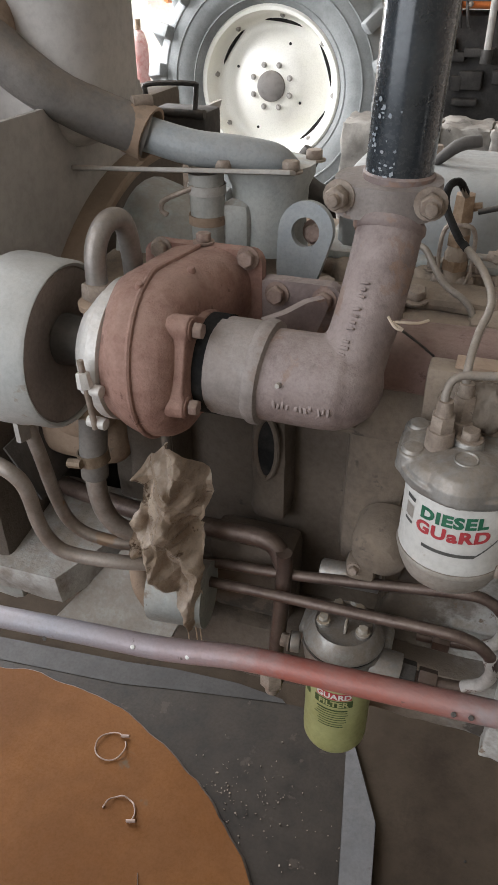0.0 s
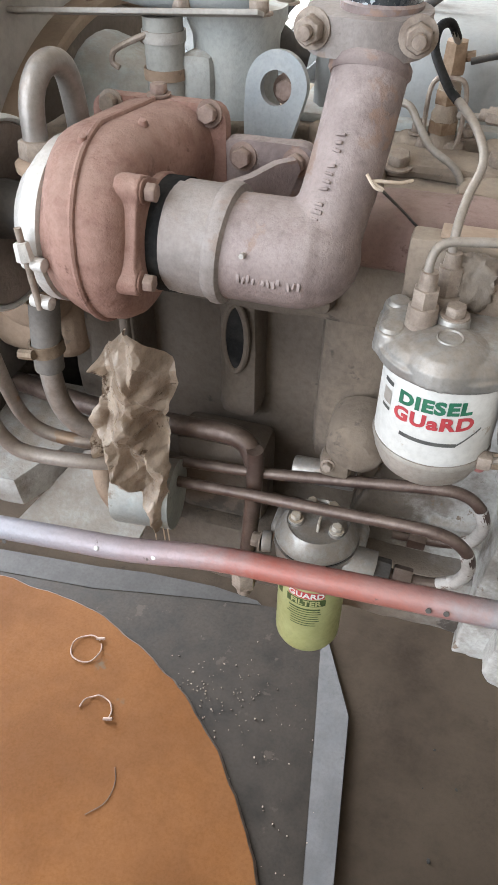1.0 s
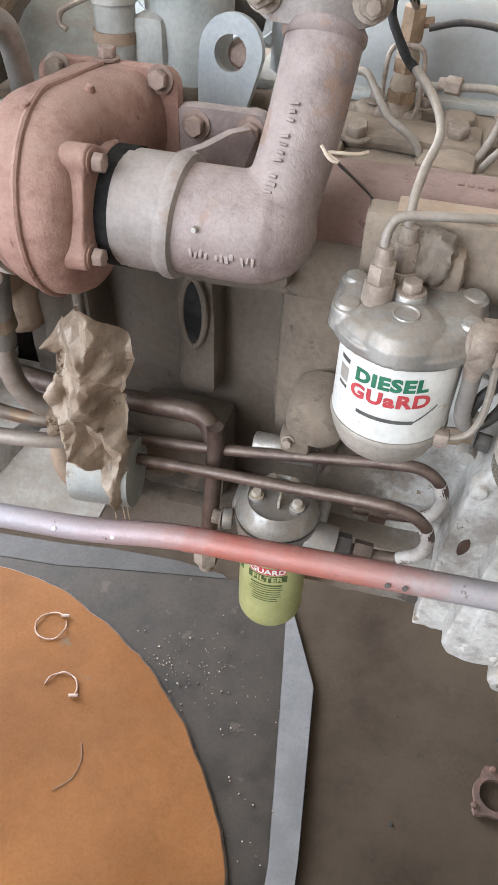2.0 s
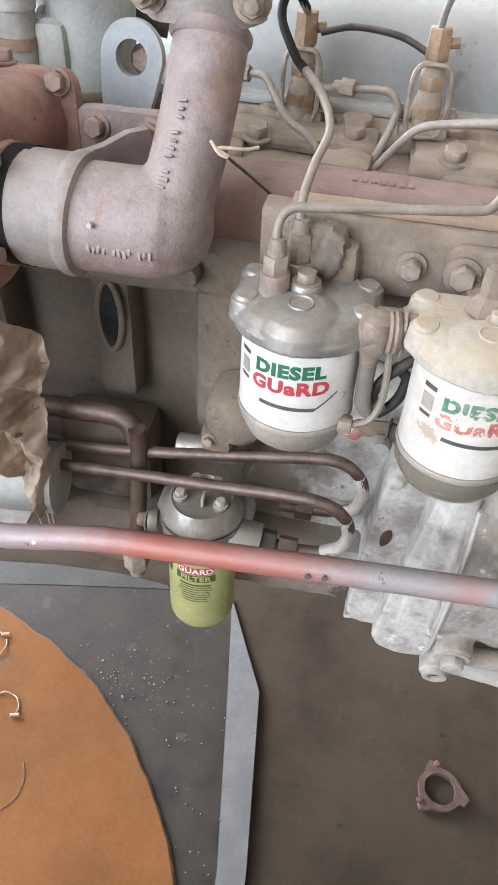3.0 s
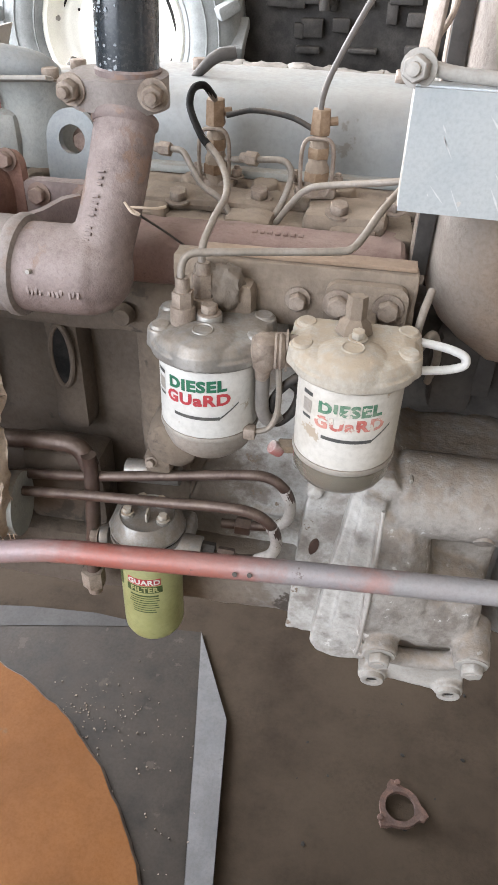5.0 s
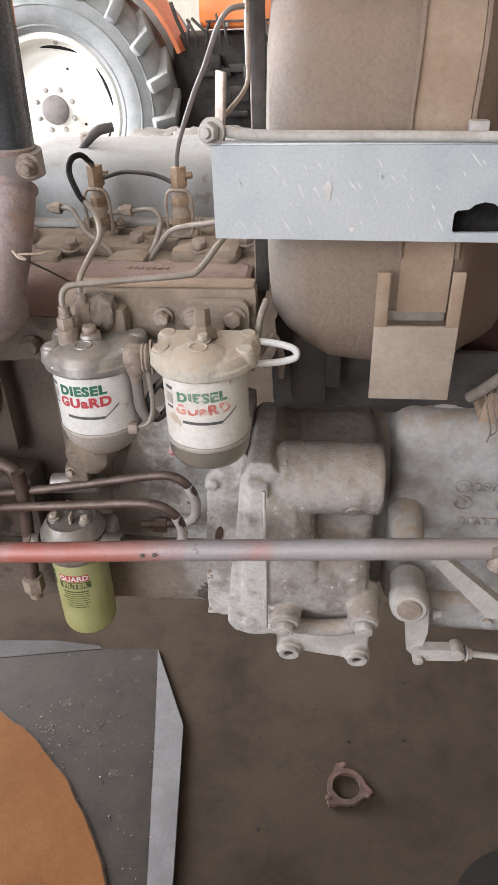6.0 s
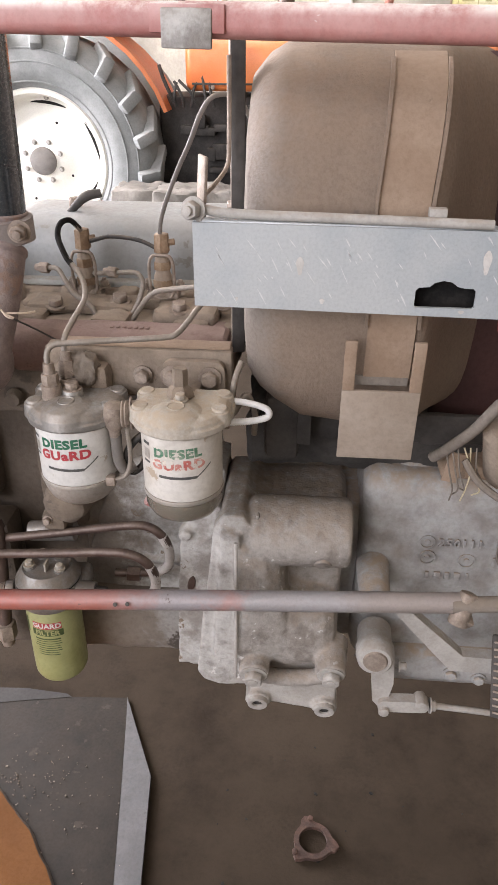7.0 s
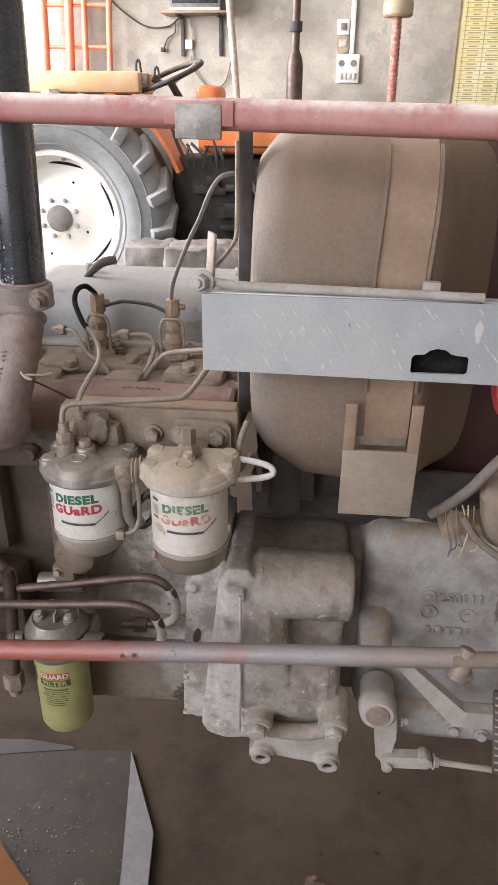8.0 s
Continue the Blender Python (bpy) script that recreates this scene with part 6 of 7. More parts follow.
for k in range(64):
    x, z, long = rnd.uniform(0.32, 0.65), rnd.uniform(1.23, 1.30), rnd.uniform(0.004, 0.026) * (1.0 if k % 3 else 0.5)
    if 0.525 < x < 0.61 and z < 1.265:
        continue
    m = upright(x, Y0 - 0.002, z) @ pose(0, 0, 0, 0, 0, rnd.uniform(112, 132))
    part("scratch", add_slab(B(), [(-long / 2, -0.0002), (0, -0.0009 * rnd.random() - 0.0003), (long / 2, 0.0), (0, 0.0006)], 0.0003, m), SOFT_SCRATCH, plate)

post = thing("frame_post", (0.345, 0.70, 1.16), "dark angle-iron post beside the fuel tank", "post")
part("post_web", add_box(B(), (0.335, 0.690, 1.295), (0.016, 0.006, 0.36), 0.001), DARK, post)
part("post_flange", add_box(B(), (0.3275, 0.705, 1.295), (0.004, 0.03, 0.36), 0.001), BOLT, post)
part("post_stay", add_tube(B(), ((0.3265, 0.675, 1.460), (0.3265, 0.67, 1.38), (0.325, 0.660, 1.350), (0.312, 0.62, 1.333), (0.303, 0.60, 1.327)), 0.0026, 8, 5), BOLT, post)

rail = thing("hood_rail", (0.33, 0.70, 1.465), "dusty dark-red square tube of the hood frame", "frame rail")
RAIL = Matrix.Translation((0.303, 0.581, 1.4895)) @ pose(0, 0, 0, 0, 0.96, -11.3)
part("rail_tube", moved(add_box(B(), (0.12, 0, 0), (1.9, 0.034, 0.0305), 0.0105, None, 5), RAIL), RAIL_RED, rail)
clampb = part("rail_clip", moved(add_box(B(), (0.0, -0.0195, -0.007), (0.050, 0.005, 0.033), 0.002), RAIL), CLUTCH, rail, "grey worn clip plate on the rail")
part("clip_shim", moved(add_box(B(), (0.0, -0.018, 0.001), (0.074, 0.004, 0.024), 0.0015), RAIL), RAIL_RED, clampb)
part("clip_nut", moved(add_bolt(B(), (0.006, -0.010, -0.0155), (0, 0, -1), 0.0055, 0.006), RAIL), DARK, clampb)
# Sheet carried down behind the tank's end as dark fill for shade.
part("side_sheet", add_box(B(), (0.905, 0.765, 1.205), (0.60, 0.004, 0.52), 0.001), MAROON, rail, "dark maroon hood side sheet, carried lower as a dark backing for shade")
for x in (-0.80, 1.04):
    part("rail_leg", moved(add_box(B(), (x, 0, -0.25), (0.032, 0.032, 0.48), 0.004), RAIL), RAIL_RED, rail)

lever = single("red_side_panel", rough_up(add_lathe(B(), ((0, 0.012), (0.06, 0.010), (0.075, 0.004), (0.078, -0.01), (0, -0.012)), (0.722, 0.62, 1.195), (0, -1, 0.1), 30), 0.001, 20), REDPAINT, "rounded bright red sheet panel beside the tank", "panel")

# ---- clutch housing, starter bulge and gearbox ----
cl = thing("clutch_housing", (0.40, 0.78, 0.60), "grey-brown dusty cast clutch housing", "clutch housing")
bm = B()
flange_ = [(0.272, 0.580), (0.282, 0.562), (0.310, 0.552), (0.350, 0.556), (0.365, 0.58), (0.365, 0.86), (0.345, 0.890), (0.318, 0.888), (0.303, 0.865), (0.297, 0.80), (0.286, 0.72), (0.279, 0.65)]
add_slab(bm, flange_, 0.17, upright(0, 0.805, 0), 0.004)
add_slab(bm, [(0.30, 0.62), (0.338, 0.615), (0.342, 0.86), (0.315, 0.87)], 0.04, upright(0, 0.666, 0), 0.004)
# the bell: rounded sections from the flange towards the gearbox
def bell(x, lift, low, high, deep):
    ring = []
    for k in range(28):
        a = 2 * math.pi * k / 28
        c, w = math.cos(a), math.sin(a)
        ring.append((x, 0.76 + (0.76 - lift) * abs(c) ** 0.7 * (1 if c > 0 else -1) * (deep if c > 0 else 1), (low + high) / 2 + (high - low) / 2 * abs(w) ** 0.62 * (1 if w > 0 else -1)))
    return ring


add_loft(bm, [bell(x, lift, low, high, 0.8) for x, lift, low, high in ((0.335, 0.604, 0.572, 0.875), (0.352, 0.603, 0.574, 0.875), (0.380, 0.607, 0.578, 0.865), (0.400, 0.612, 0.580, 0.83), (0.415, 0.616, 0.582, 0.755), (0.470, 0.622, 0.586, 0.742), (0.486, 0.632, 0.592, 0.732), (0.492, 0.66, 0.61, 0.71))])
add_box(bm, (0.420, 0.800, 0.735), (0.150, 0.24, 0.25), 0.012, None, 3)
add_lathe(bm, ((0, 0.0), (0.045, 0.002), (0.052, 0.012), (0.053, 0.05), (0.052, 0.145), (0.048, 0.152), (0.0, 0.153)), (0.350, 0.677, 0.840), (1, 0.0, 0.0), 40)
add_box(bm, (0.435, 0.76, 0.83), (0.13, 0.16, 0.07), 0.02, None, 3)
for x, z in ((0.366, 0.622), (0.484, 0.630)):
    add_cyl(bm, (x, 0.66, z + 0.012), (x, 0.598, z - 0.002), 0.028, 0.023, 24)
add_tube(bm, ((0.345, 0.625, 0.60), (0.40, 0.632, 0.583), (0.45, 0.634, 0.583), (0.49, 0.628, 0.604)), 0.014, 12, 4)
cast(part("housing_shell", bm, CLUTCH, cl), 0.0030, 3, 0.0018, 0.014)
for x, d in ((0.366, 0.0), (0.384, 0.006)):
    part("shoulder_rib", rough_up(cut_up(add_box(B(), (x, 0.668, 0.880 - d), (0.006, 0.050, 0.012), 0.003), 0.012), 0.0015, 60), CLUTCH, cl)
part("casting_ridge", add_tube(B(), ((0.338, 0.609, 0.862), (0.339, 0.601, 0.80), (0.339, 0.599, 0.72), (0.338, 0.603, 0.64), (0.337, 0.614, 0.595)), 0.0026, 8, 4), PALE, cl, "pale casting ridge")
for x, z in ((0.366, 0.620), (0.484, 0.628)):
    part("pad_bolt", add_bolt(B(), (x, 0.599, z), (0, -1, -0.25), 0.0155, 0.013, True, 0.003), PALE, cl)
part("core_plug", add_lathe(B(), ((0, 0.004), (0.012, 0.004), (0.0145, 0.0), (0.016, -0.006)), (0.462, 0.6345, 0.8145), (0, -1, -0.62), 20), CLUTCH, cl)
bm = B()
add_slab(bm, [(0.352, 0.595), (0.360, 0.495), (0.372, 0.480), (0.385, 0.497), (0.47, 0.485), (0.485, 0.472), (0.500, 0.487), (0.500, 0.60)], 0.045, upright(0, 0.70, 0), 0.008)
for x, z in ((0.370, 0.508), (0.482, 0.5005)):
    add_cyl(bm, (x, 0.70, z + 0.004), (x, 0.648, z - 0.004), 0.022, 0.021, 24)
lower = cast(part("lower_bar", bm, PALE, cl, "pale lower tow bar lug casting"), 0.0028, 3, 0.002, 0.015)
for x, z in ((0.370, 0.508), (0.482, 0.5005)):
    part("lug_eye", add_lathe(B(), ((0.0085, -0.006), (0.0085, 0.006), (0.011, 0.0075), (0.0165, 0.007), (0.018, 0.0)), (x, 0.649, z - 0.004), (0, -1, -0.2), 28), PALE, lower)
    # Dark disc in place of the shade inside the bore.
    part("eye_bore", add_lathe(B(), ((0, 0.002), (0.0088, 0.002), (0.0088, 0.0)), (x, 0.649, z - 0.004), (0, -1, -0.2), 16), DARK, lower)

gb = thing("gearbox", (0.75, 0.85, 0.50), "dusty blue-grey cast gearbox with raised casting numbers", "gearbox")
bm = B()
add_box(bm, (0.77, 0.86, 0.735), (0.50, 0.30, 0.37), 0.03, None, 4)
add_box(bm, (0.68, 0.86, 0.90), (0.24, 0.24, 0.06), 0.025, None, 4)
add_box(bm, (0.78, 0.76, 0.56), (0.44, 0.14, 0.075), 0.02, None, 3)
add_box(bm, (0.53, 0.88, 0.70), (0.14, 0.26, 0.28), 0.02, None, 3)
rough_up(cut_up(bm, 0.025), 0.003, 24, 0.5)
shell = part("gearbox_shell", bm, GEAR, gb)
part("raised_number", moved(letters("250111", 0.020, 0.004, 0.0003, 1.15), upright(0.672, 0.7075, 0.808)), GEAR, shell)
for x, z, r in ((0.622, 0.8085, 0.012), (0.625, 0.779, 0.013), (0.685, 0.776, 0.013), (0.735, 0.8085, 0.010)):
    part("raised_ring", add_lathe(B(), ((r - 0.0018, 0), (r - 0.0018, 0.003), (r, 0.003), (r, 0), (r - 0.0018, 0)), (x, 0.7095, z), (0, -1, 0), 24), GEAR, shell)
    part("raised_dot", add_lathe(B(), ((0, 0.003), (0.004, 0.003), (0.005, 0)), (x, 0.7095, z), (0, -1, 0), 10), GEAR, shell)
for k, w in enumerate((0.006, 0.010, 0.008, 0.010, 0.004)):
    part("raised_mark", add_box(B(), (0.628 + 0.0155 * k, 0.7085, 0.745), (w, 0.004, 0.013), 0.001), GEAR, shell)
for k in range(2):
    part("raised_mark", add_box(B(), (0.726 + 0.011 * k, 0.7085, 0.776), (0.004, 0.004, 0.016), 0.001), GEAR, shell)
for x, z, r in ((0.688, 0.556, 0.010), (0.735, 0.548, 0.009)):
    part("case_bolt", add_bolt(B(), (x, 0.688, z), (0, -1, 0), r, 0.007), GEAR, gb)
part("top_flange", rough_up(cut_up(add_box(B(), (0.69, 0.79, 0.932), (0.13, 0.17, 0.02), 0.008, None, 3), 0.02), 0.001, 40), STRAP, gb)
rib = B()
add_slab(rib, [(0.0, 0.0), (0.025, 0.0), (0.115, -0.085), (0.23, -0.088), (0.23, -0.118), (0.10, -0.116)], 0.02, upright(0.566, 0.640, 0.748), 0.004)
part("pedal_arm", rough_up(cut_up(rib, 0.02), 0.001, 50), PALE, gb, "pale cranked pedal arm")
boss = part("cross_shaft_boss", add_lathe(B(), ((0.0, 0.075), (0.024, 0.075), (0.0275, 0.071), (0.0300, 0.058), (0.0300, 0.045), (0.0270, 0.038), (0.0270, 0.0)), (0.555, 0.690, 0.640), (-0.05, -1, 0.08), 36), PALE, gb)
part("shaft_end", add_lathe(B(), ((0, 0.003), (0.017, 0.003), (0.019, 0.0)), (0.5512, 0.6153, 0.646), (-0.05, -1, 0.08), 30), BOLT, boss)
part("shaft_nipple", add_bolt(B(), (0.592, 0.640, 0.615), (1, 0, 0), 0.007, 0.010), PALE, boss)
part("upper_boss", rough_up(add_lathe(B(), ((0, 0.075), (0.019, 0.073), (0.023, 0.066), (0.026, 0.0)), (0.543, 0.712, 0.757), (0, -1, -0.1), 28), 0.001, 60), GEAR, gb)
bm = B()
add_slab(bm, [(-0.020, 0.0), (0.018, 0.0), (0.022, -0.06), (0.014, -0.108), (0.002, -0.112), (-0.008, -0.10)], 0.012, upright(0.566, 0.650, 0.635), 0.002)
part("brake_arm", bm, PALE, gb)
clev = part("link_clevis", add_slab(B(), round_outline(0.082, 0.024, 0.011, 5), 0.018, upright(0.607, 0.647, 0.5345) @ pose(0, 0, 0, 0, 0, 3), 0.002), PALE, gb, "pale forked link end")
part("clevis_pin", add_cyl(B(), (0.576, 0.622, 0.5255), (0.576, 0.65, 0.5255), 0.0085, seg=18, bevel=0.001), PALE, clev)
part("clevis_pin", add_cyl(B(), (0.634, 0.624, 0.543), (0.634, 0.65, 0.543), 0.0095, seg=18, bevel=0.001), PALE, clev)
part("lock_nut", add_bolt(B(), (0.650, 0.638, 0.5335), (1, 0, -0.06), 0.0095, 0.008), PALE, clev)
part("link_rod", add_tube(B(), ((0.655, 0.638, 0.533), (0.75, 0.64, 0.523), (0.90, 0.64, 0.508)), 0.0052, 10, 3), PALE, clev)

pedal = thing("pedal", (0.725, 0.57, 0.60), "worn grey ribbed steel pedal pad beside the gearbox", "pedal")
PAD = Matrix.Translation((0.742, 0.572, 0.672)) @ pose(0, 0, 0, -20, -12, -24)
pad = part("pedal_pad", moved(add_box(B(), (0, 0, 0), (0.060, 0.010, 0.125), 0.003), PAD), DARK, pedal)
for k in range(11):
    part("pad_rib", moved(add_box(B(), (0, -0.006, -0.053 + 0.0106 * k), (0.052, 0.003, 0.0035), 0.001), PAD), BOLT, pad)
part("pedal_stem", add_tube(B(), ((0.748, 0.582, 0.672), (0.755, 0.62, 0.69), (0.78, 0.69, 0.70)), 0.010, 10, 4), GEAR, pedal)

loom = thing("wiring_loom", (0.63, 0.64, 0.98), "frayed grey wiring loom with pale bare wires", "wiring")
part("loom_sleeve", add_tube(B(), ((0.72, 0.585, 1.17), (0.665, 0.600, 1.105), (0.638, 0.62, 1.05), (0.612, 0.645, 1.005), (0.60, 0.66, 0.985)), 0.0075, 10), BLOCK, loom, angle=60)
rnd = random.Random(11)
for k in range(6):
    x = 0.612 + 0.008 * k
    part("wire", add_tube(B(), ((x, 0.645, 1.01), (x + rnd.uniform(0, 0.01), 0.628, 0.985), (x + rnd.uniform(0.005, 0.02), 0.63, 0.955), (x + rnd.uniform(0.0, 0.015), 0.64, 0.93 + 0.01 * (k % 3))), 0.0011, 6, 4), WIRE_Y if k in (3, 4) else BLOCK, loom)
part("loom_tag", add_box(B(), (0.628, 0.652, 0.975), (0.022, 0.004, 0.045), 0.001, pose(0, 0, 0, 0, 10, 0)), STRAP, loom)
part("grey_cable", add_tube(B(), ((0.635, 0.63, 1.00), (0.655, 0.615, 0.975), (0.69, 0.60, 0.955), (0.74, 0.59, 0.93)), 0.005, 8), BLOCK, loom)
reservoir = thing("reservoir", (0.72, 0.64, 0.98), "dusty grey cylindrical reservoir beside the gearbox", "reservoir")
part("reservoir_body", rough_up(add_lathe(B(), ((0, 0.09), (0.03, 0.088), (0.038, 0.078), (0.038, 0.0), (0, 0.0)), (0.705, 0.65, 0.975), (-0.2, -0.3, 0.9), 28), 0.001, 40), HEAD, reservoir)
bkt = thing("hidden_bracket", (0.39, 0.72, 0.96), "dark dirty bracket behind the filters", "bracket")
part("bracket_web", rough_up(cut_up(add_box(B(), (0.395, 0.71, 1.00), (0.05, 0.04, 0.10), 0.012), 0.02), 0.003, 40), DARK, bkt)
part("bracket_strip", add_box(B(), (0.425, 0.70, 1.03), (0.022, 0.01, 0.11), 0.002), DARK, bkt)
# Deck deepened and coloured dark to fill in the shade under the tank.
cradle = thing("tank_cradle", (0.52, 0.83, 0.95), "dirt-filled steel cradle under the tank, coloured dark for the shade there", "cradle")
bm = add_box(B(), (0.52, 0.85, 0.950), (0.36, 0.20, 0.10), 0.02, None, 3)
part("cradle_deck", rough_up(cut_up(bm, 0.02), 0.010, 22, 0.6), DARK, cradle)
for y in (0.735, 0.95):
    bm = add_box(B(), (0.53, y, 0.990), (0.32, 0.012, 0.045), 0.003)
    part("cradle_rail", rough_up(cut_up(bm, 0.02), 0.004, 40, 0.5), DARK, cradle)

# ---- things on the floor ----
sheet = thing("sheet_metal_panel", (-0.25, 0.55, 0.0), "grey sheet-metal panel darkened for shade, its folded edge toned as lit, lying on concrete", "metal sheet")
bm = B()
out = [(-1.75, -0.8), (0.19, -0.8), (0.108, 0.50), (0.053, 0.836), (0.015, 1.06), (-0.14, 1.05), (-0.52, 0.975), (-1.75, 0.85)]
add_slab(bm, out, 0.004, Matrix.Translation((0, 0, 0.004)))
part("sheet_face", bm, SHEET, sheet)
bm = B()
edge = [((0.235, -0.8), 0.012), ((0.158, 0.51), 0.012), ((0.119, 0.84), 0.010), ((0.013, 1.062), 0.004)]
inner = [(0.19, -0.8), (0.108, 0.50), (0.053, 0.836), (0.012, 1.060)]
rings = [[(ix, iy, 0.0075), (ox, oy, h + 0.004), (ox + 0.001, oy, h), (ix + 0.002, iy, 0.003)] for ((ox, oy), h), (ix, iy) in zip(edge, inner)]
add_loft(bm, rings)
part("folded_edge", bm, SHEET_L, sheet, "folded edge in a paler, lit tone", 30)
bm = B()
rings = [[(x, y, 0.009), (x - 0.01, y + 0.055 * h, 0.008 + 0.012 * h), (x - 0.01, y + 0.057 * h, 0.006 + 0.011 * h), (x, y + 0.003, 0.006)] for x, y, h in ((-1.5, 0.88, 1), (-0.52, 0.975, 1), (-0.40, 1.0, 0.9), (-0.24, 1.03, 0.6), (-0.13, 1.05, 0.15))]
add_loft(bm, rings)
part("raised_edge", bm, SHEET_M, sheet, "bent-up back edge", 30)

disc = thing("round_plate", (-0.685, 0.132, 0.008), "rusty orange flame-cut round steel plate on the sheet", "steel plate")
DX, DY = -0.685, 0.132
pts = []
for k in range(220):
    a = 2 * math.pi * k / 220
    r = 0.800 + 0.010 * noise.noise(V((math.cos(a) * 9, math.sin(a) * 9, 2))) + 0.004 * noise.noise(V((math.cos(a) * 40, math.sin(a) * 40, 5)))
    pts.append((DX + r * math.cos(a), DY + r * math.sin(a)))
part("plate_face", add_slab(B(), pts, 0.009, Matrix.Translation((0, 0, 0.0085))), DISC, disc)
scaled = lambda k, z: [(DX + (x - DX) * k, DY + (y - DY) * k, z) for x, y in pts]  # noqa: E731
part("cut_edge", add_loft(B(), [scaled(1.0, 0.0085), scaled(1.007, 0.0085), scaled(1.004, 0.0145), scaled(1.0, 0.0165)], False), DISC_EDGE, disc, "dark ragged cut edge")


def hose_clamp(x, y, r, turn, gap=300):
    c = thing("hose_clamp", (x, y, 0.018), "thin wire hose clamp lying on the orange plate", "hose clamp", "loose hose clamps")
    ring = [(x + r * math.cos(radians(turn + gap * k / 24)), y + r * math.sin(radians(turn + gap * k / 24)), 0.0215 + 0.002 * math.sin(k)) for k in range(25)]
    part("clamp_wire", add_tube(B(), ring, 0.0015, 8, 2), BOLT_RUST, c, angle=60)
    e = ring[0]
    part("clamp_screw", add_cyl(B(), (e[0] - 0.008, e[1] + 0.002, 0.022), (e[0] + 0.010, e[1] + 0.006, 0.024), 0.0032, seg=8), BOLT_RUST, c)
    return c


hose_clamp(-0.456, 0.816, 0.033, 55, 345)
hose_clamp(-0.373, 0.690, 0.034, -20, 200)
single("bent_wire", add_tube(B(), ((-0.285, 0.60, 0.019), (-0.272, 0.57, 0.019), (-0.275, 0.535, 0.019), (-0.30, 0.505, 0.019)), 0.0007, 6), DISC_EDGE, "short rusty bent wire on the plate", "wire")

gk = thing("pump_flange", (0.545, 0.735, 0.0), "rusty three-eared pump flange lying on the floor", "flange")
outer = []
inner = []
for k in range(36):
    a = 2 * math.pi * k / 36
    r = 0.040 + 0.016 * max(0.0, math.cos(3 * a + 0.6)) ** 3
    outer.append((r * math.cos(a), r * math.sin(a)))
    inner.append((0.029 * math.cos(a), 0.029 * math.sin(a)))
part("flange_ring", rough_up(add_holed(B(), outer, inner, 0.010, Matrix.Translation((0.487, 0.722, 0.003))), 0.0012, 90), TUBE_RUST, gk)
gk.location = (0.487, 0.722, 0.0)
for ch in gk.children:
    ch.location = PLACE[ch.name] - V((0.487, 0.722, 0.0))
for a in (108, 228, 348):
    q = (0.487 + 0.047 * math.cos(radians(a - 11)), 0.722 + 0.047 * math.sin(radians(a - 11)))
    PLACE[gk.name] = V((0.487, 0.722, 0.0))
    part("flange_stud", add_cyl(B(), (*q, 0.010), (*q, 0.017), 0.006, seg=10, bevel=0.001), TUBE_RUST, gk)

rnd = random.Random(21)
bm = B()
for k in range(170):
    if k < 120:
        x, y, z = rnd.gauss(-0.16, 0.055), rnd.gauss(0.80, 0.045), 0.0085
    else:
        x, y, z = rnd.uniform(-0.1, 0.10), rnd.uniform(0.35, 0.9), 0.0085
    s = rnd.uniform(0.0008, 0.0020) + 0.0012 * rnd.random() ** 3
    m = Matrix.Translation((x, y, z + s * 0.3)) @ Euler((rnd.random() * 3, rnd.random() * 3, rnd.random() * 3)).to_matrix().to_4x4() @ Matrix.Diagonal((s, s * 0.8, s * 0.5, 1))
    bmesh.ops.create_icosphere(bm, subdivisions=1, radius=1.0, matrix=m)
single("grit", bm, BOLT, "scattered pale grit on the sheet", "grit", kind="stuff")
bm = B()
for k in range(35):
    x, y = rnd.uniform(0.2, 1.0), rnd.uniform(0.45, 1.3)
    s = rnd.uniform(0.001, 0.006)
    m = Matrix.Translation((x, y, s * 0.2)) @ Euler((0, 0, rnd.random() * 6)).to_matrix().to_4x4() @ Matrix.Diagonal((s, s * 0.7, s * 0.35, 1))
    bmesh.ops.create_icosphere(bm, subdivisions=1, radius=1.0, matrix=m)
single("floor_debris", bm, MATTE_BLACK, "small dark crumbs on the concrete", "debris", kind="stuff")
single("oil_stain", add_slab(B(), [(0.855 + 0.165 * math.cos(a) * (1 + 0.06 * math.sin(3 * a)), 0.50 + 0.135 * math.sin(a)) for a in [2 * math.pi * k / 30 for k in range(30)]], 0.0012, Matrix.Translation((0, 0, 0.0016))), OIL, "dark round oil stain on the concrete", "stain", kind="structure")

# ---- the orange tractor behind, and the back wall ----
tr = thing("orange_tractor", (-0.5, 5.2, 0.0), "orange farm tractor parked behind, with large cream rear wheel", "tractor")
WC = V((-1.323, 4.70, 0.778))
wheel = part("rear_wheel", add_lathe(B(), ((0.425, -0.03), (0.47, -0.085), (0.55, -0.115), (0.65, -0.105), (0.72, -0.06), (0.745, 0.02), (0.75, 0.20), (0.745, 0.38), (0.70, 0.47), (0.55, 0.50), (0.425, 0.42)), WC, (0, 1, 0), 72), TYRE, tr, "dusty grey rear tyre", 50)
lug_bm = B()
add_box(lug_bm, (0, 0.04, 0.752), (0.070, 0.28, 0.075), 0.012, pose(0, 0, 0, 0, 0, 30))
add_box(lug_bm, (0.070, -0.088, 0.712), (0.075, 0.075, 0.135), 0.016, pose(0, 0, 0, -34, 0, 16))
first = part("tread_lug", moved(lug_bm, Matrix.Translation(WC)), TYRE, wheel)
base = first.matrix_basis.copy()
